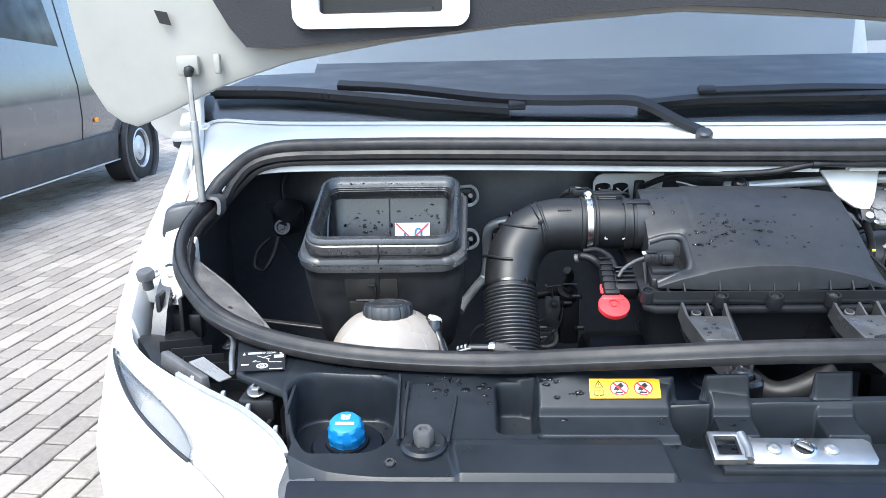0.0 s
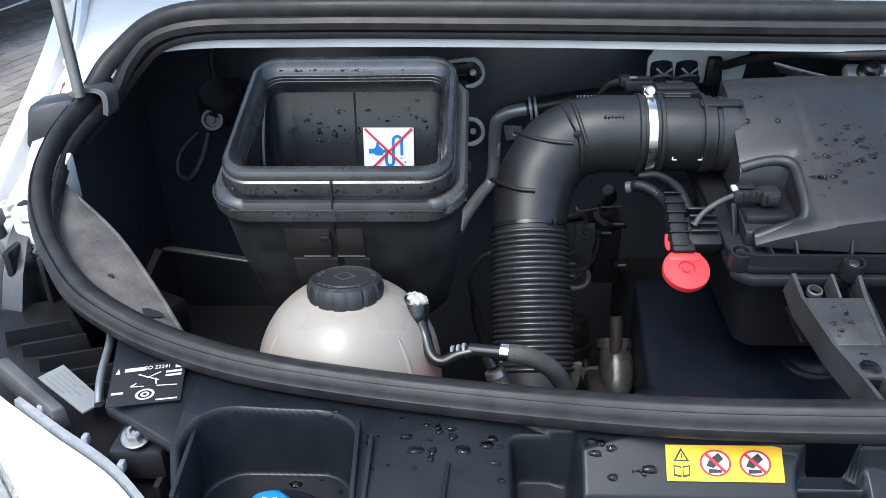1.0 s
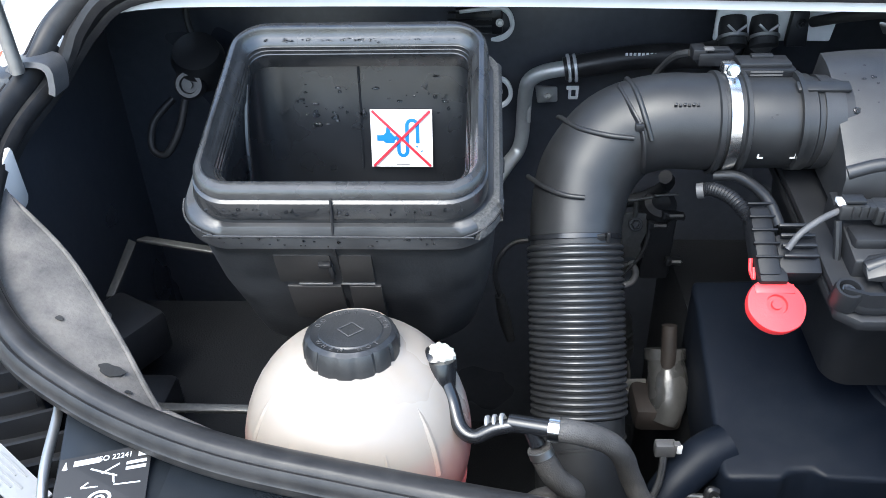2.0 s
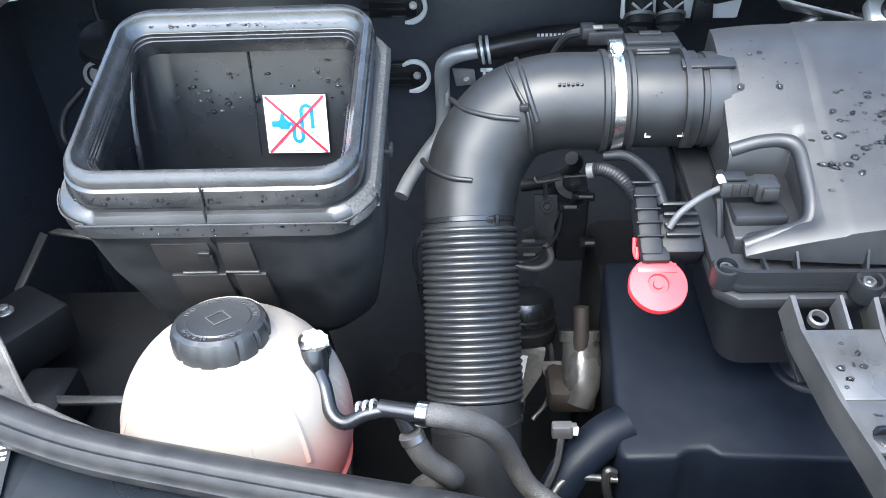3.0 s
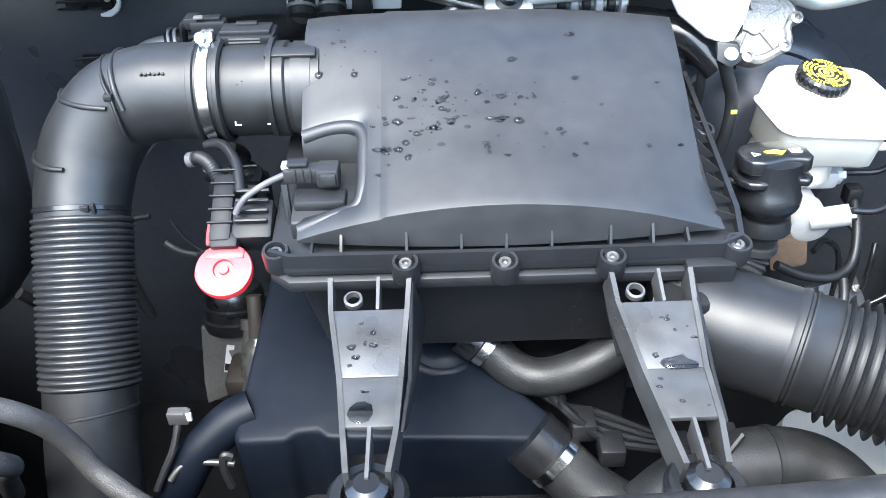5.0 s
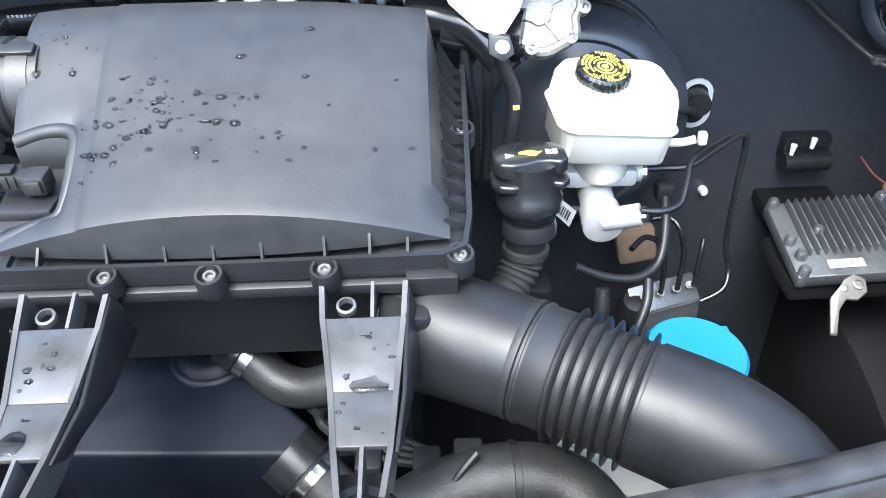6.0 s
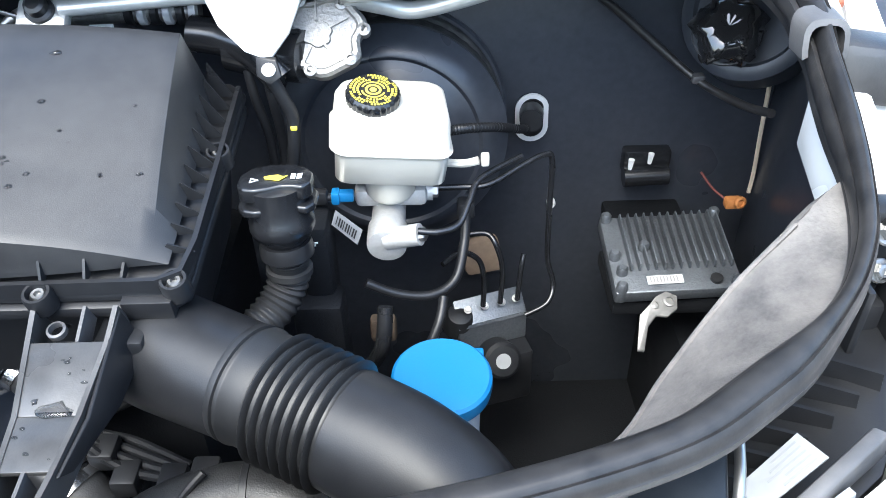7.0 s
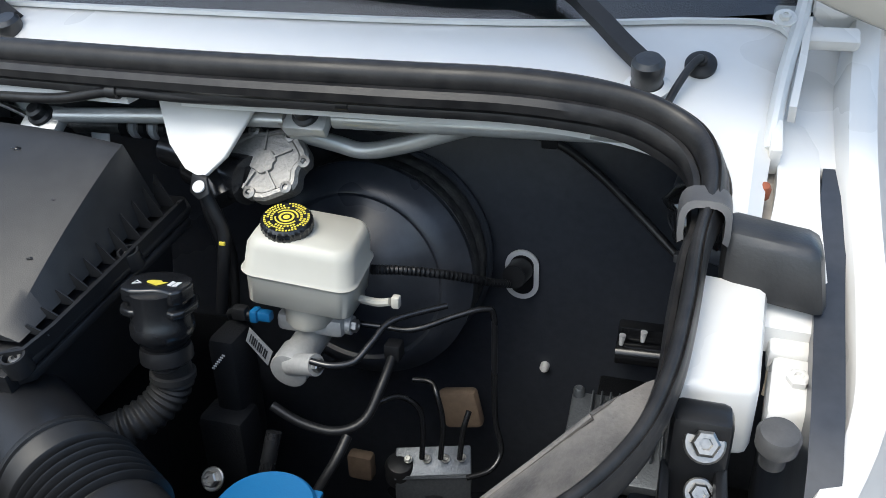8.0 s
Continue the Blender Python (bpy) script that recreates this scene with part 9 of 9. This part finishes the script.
for x0_, y0_, n_, big_ in ((0.366, 1.055, 7, 0), (0.568, 1.055, 7, 0), (0.362, 1.000, 1, 0.011), (0.568, 1.034, 1, 0.009), (0.366, 1.03, 4, 0), (0.567, 1.005, 4, 0)):
    for _ in range(n_):
        x, y = x0_ + rng.uniform(-0.016, 0.016) * (0.2 if big_ else 1), y0_ + rng.uniform(-0.018, 0.018) * (0.1 if big_ else 1)
        z = float(np.interp(y, (0.988, 1.0296, 1.084), (1.1995, 1.2010, 1.2140)))
        ps.append((V(x, y, z), V(0, -0.15, 0.98), big_ or rng.choice((0.0012, 0.0018, 0.0026))))
drops("lid_water_drops", "clear water drops scattered on the filter box", ps, None)
ps = []
for _ in range(260):
    x, y = rng.choice(((0.06, 0.95), (0.20, 0.92), (0.15, 0.905), (0.30, 0.86), (0.40, 0.90), (-0.01, 0.93)))
    x, y = rng.gauss(x, 0.035), rng.gauss(y, 0.016)
    if y < float(np.interp(x, fx, fy)) - 0.02 and not (0.17 < x < 0.27 and 0.87 < y < 0.91):
        e = 0.002
        nrm = V(-(panel_z(x + e, y) - panel_z(x - e, y)) / (2 * e), -(panel_z(x, y + e) - panel_z(x, y - e)) / (2 * e), 1)
        if nrm.length < 1.5:
            ps.append((V(x, y, panel_z(x, y)), nrm.normalized(), rng.choice((0.0014, 0.002, 0.0028, 0.0036, 0.0046))))
drops("panel_water_drops", "clear water drops on the black front panel", ps, None)
ps = []
for _ in range(70):
    x, z = rng.uniform(-0.16, -0.005), rng.gauss(1.298, 0.013)
    if z < 1.325 and not (-0.082 < x < -0.017 and z < 1.297):
        ps.append((V(x, float(np.interp(z, (1.238, 1.291, 1.341), (1.3050, 1.3165, 1.3235))), z), V(0, -0.97, 0.22), rng.choice((0.001, 0.0015, 0.0021, 0.0028))))
for _ in range(60):
    u = rng.uniform(-0.095, 0.095)
    ps.append((bc + X * u + bu * (0.0815 + rng.gauss(0, 0.0012)) - bn * 0.0038, V(0, -0.72, 0.69), rng.choice((0.0006, 0.0009, 0.0014))))
for _ in range(90):
    q, sunk = rng.uniform(-0.5, 0.5), rng.choice((0.010, 0.012, 0.014, 0.032, 0.036))
    y_ = bc.y - 0.948 * (0.0985 + (0.0022 if sunk < 0.02 else 0.0056)) - 0.0004
    ps.append((V(bc.x + 0.19 * q, y_, bc.z - 0.318 * 0.1005 - sunk - (0.004 * (1 - abs(q) * 2) if sunk > 0.03 else 0)), V(0, -1, 0.05), rng.choice((0.0005, 0.0006, 0.0008, 0.0012))))
drops("box_water_drops", "clear water drops inside the open intake box", ps, None)

# ---- ground of concrete blocks ----
ground = tagged(part("ground", block((0, 4, GROUND - 0.053), (400, 400, 0.09), 0), FARPAVE, None), "grey paved yard reaching to the horizon", "ground", kind="structure")
pave = tagged(part("pavement", block((-0.7, 5.2, GROUND - 0.0375), (12.4, 15.8, 0.06), 0), JOINT, None), "grey concrete block pavement with sandy joints", "pavement", kind="structure")
PL, PW, GAP, TURN = 0.222, 0.113, 0.010, radians(-6)


def paver_mesh(seed):
    r = random.Random(seed)
    hx, hy = (PW - GAP) / 2, (PL - GAP) / 2
    pts = [(sx * (hx + r.uniform(-0.002, 0.001)), sy * (hy + r.uniform(-0.002, 0.001))) for sx, sy in ((-1, -1), (1, -1), (1, 1), (-1, 1))]
    vs = [(x, y, -0.04) for x, y in pts] + [(x, y, -0.004) for x, y in pts] + [(x * 0.93, y * 0.95, r.uniform(-0.001, 0.001)) for x, y in pts]
    fs = [(0, 1, 5, 4), (1, 2, 6, 5), (2, 3, 7, 6), (3, 0, 4, 7), (4, 5, 9, 8), (5, 6, 10, 9), (6, 7, 11, 10), (7, 4, 8, 11), (8, 9, 10, 11)]
    return vs, fs


kinds = []
for k in range(6):
    vs, fs = paver_mesh(k)
    me = bpy.data.meshes.new("paving_block")
    me.from_pydata(vs, [], fs)
    me.materials.append(PAVER)
    kinds.append((me, vs, fs))
near, rest_v, rest_f = 0, [], []
ct, stn = math.cos(TURN), math.sin(TURN)
cells = []
for i in range(-72, 62):
    for j in range(-16, 62):
        a, b = i * PW, j * PL + (PL / 2 if i % 2 else 0)
        x, y = a * ct - b * stn, a * stn + b * ct
        if -6.8 < x < 5.4 and -2.6 < y < 13.0:
            cells.append((x, y))
cells.sort(key=lambda c: (c[0] + 1.0) ** 2 + (c[1] - 2.6) ** 2)
for n, (x, y) in enumerate(cells):
    me, vs, fs = kinds[rng.randrange(6)]
    dz, ry_, rx_ = rng.uniform(-0.002, 0.002), rng.uniform(-0.008, 0.008), rng.uniform(-0.008, 0.008)
    if n < 300:
        ob = new("paving_block", me)
        ob.location, ob.rotation_euler = (x, y, GROUND + 0.002 + dz), (rx_, ry_, TURN)
        ob.parent = pave
        ob.matrix_parent_inverse = Matrix.Translation(-PLACE[pave])
    else:
        m = Matrix.LocRotScale((x, y, GROUND + 0.002 + dz), Euler((rx_, ry_, TURN)), None)
        o = len(rest_v)
        rest_v += [m @ Vector(v) for v in vs]
        rest_f += [tuple(o + q for q in f) for f in fs]
me = bpy.data.meshes.new("paving_blocks")
me.from_pydata(rest_v, [], rest_f)
me.materials.append(PAVER)
ob = new("paving_blocks", me)
ob.parent = pave
ob.matrix_parent_inverse = Matrix.Translation(-PLACE[pave])
tagged(ob, kind="stuff")

# ---- the other van ----
other = thing("parked_van", "dark grey glossy van parked on the yard", "van", (-4.7, 6.2, GROUND))
gx = -3.77
side = [(gx - 0.06, GROUND + 0.42), (gx, GROUND + 0.56), (gx + 0.025, GROUND + 0.80), (gx + 0.02, GROUND + 1.10), (gx - 0.03, GROUND + 1.35), (gx - 0.16, GROUND + 1.95), (gx - 0.28, GROUND + 2.55), (gx - 0.45, GROUND + 2.66)]
ys = [3.2, 4.0, 5.2, 6.4, 7.6, 9.6, 9.85]
rows = []
for y in ys:
    taper = 0.10 if y > 9.7 else (0.02 if y > 9.5 else 0)
    rows.append([V(x - taper, y, z) for x, z in side] + [V(2 * (gx - 0.98) - x + taper, y, z) for x, z in side[::-1]])
body = loft(rows)
part("body", soften(body, 0.02, 2, 60), GREYVAN, other, smooth=50)
part("sill", hexa([(gx - 0.10, 3.2, GROUND + 0.28), (gx + 0.005, 3.2, GROUND + 0.30), (gx + 0.005, 8.45, GROUND + 0.30), (gx - 0.10, 8.45, GROUND + 0.28)], [(gx - 0.10, 3.2, GROUND + 0.60), (gx + 0.035, 3.2, GROUND + 0.58), (gx + 0.035, 8.45, GROUND + 0.58), (gx - 0.10, 8.45, GROUND + 0.60)], 0.015), TRIM, other, "dark plastic sill")
part("sill_strip", block((gx + 0.01, 5.82, GROUND + 0.295), (0.03, 5.25, 0.012), 0.003), RIM, other, "thin silver strip")
part("arch", lathe((gx - 0.05, 9.0, GROUND + 0.37), (1, 0, 0), [(0.40, -0.2), (0.40, 0.095), (0.455, 0.10), (0.455, 0.05)], 40), TRIM, other, "black wheel arch")
for y in (4.5, 6.35, 7.72):
    part("door_gap", sweep([(-0.004, -0.003), (-0.004, 0.003), (0.004, 0.003), (0.004, -0.003)], [V(x + 0.0015, y + 0.10 * max(0, z - GROUND - 1.3), z) for x, z in side[1:7]], (1, 0, 0)), INK, other)
part("side_lamp", block((gx + 0.028, 8.0, GROUND + 0.75), (0.014, 0.07, 0.045), 0.004), AMBER, other, "amber side repeater")
for y0, y1 in ((4.62, 6.25), (6.47, 7.6)):
    part("side_window", hexa([(gx - 0.048, y0, GROUND + 1.42), (gx - 0.046, y1, GROUND + 1.42), (gx - 0.06, y1, GROUND + 1.42), (gx - 0.062, y0, GROUND + 1.42)], [(gx - 0.158, y0 + 0.05, GROUND + 1.98), (gx - 0.156, y1 - 0.05, GROUND + 1.98), (gx - 0.17, y1 - 0.05, GROUND + 1.98), (gx - 0.172, y0 + 0.05, GROUND + 1.98)], 0.002), INK, other, "dark side window")
for y in (9.0, 4.3):
    hub = part("wheel", lathe((gx - 0.10, y, GROUND + 0.345), (1, 0, 0), [(0.06, -0.1), (0.06, 0.08), (0.03, 0.10)], 20), RIM, other)
    wheel_parts((gx - 0.085, y, GROUND + 0.345), (1, 0, 0), hub)
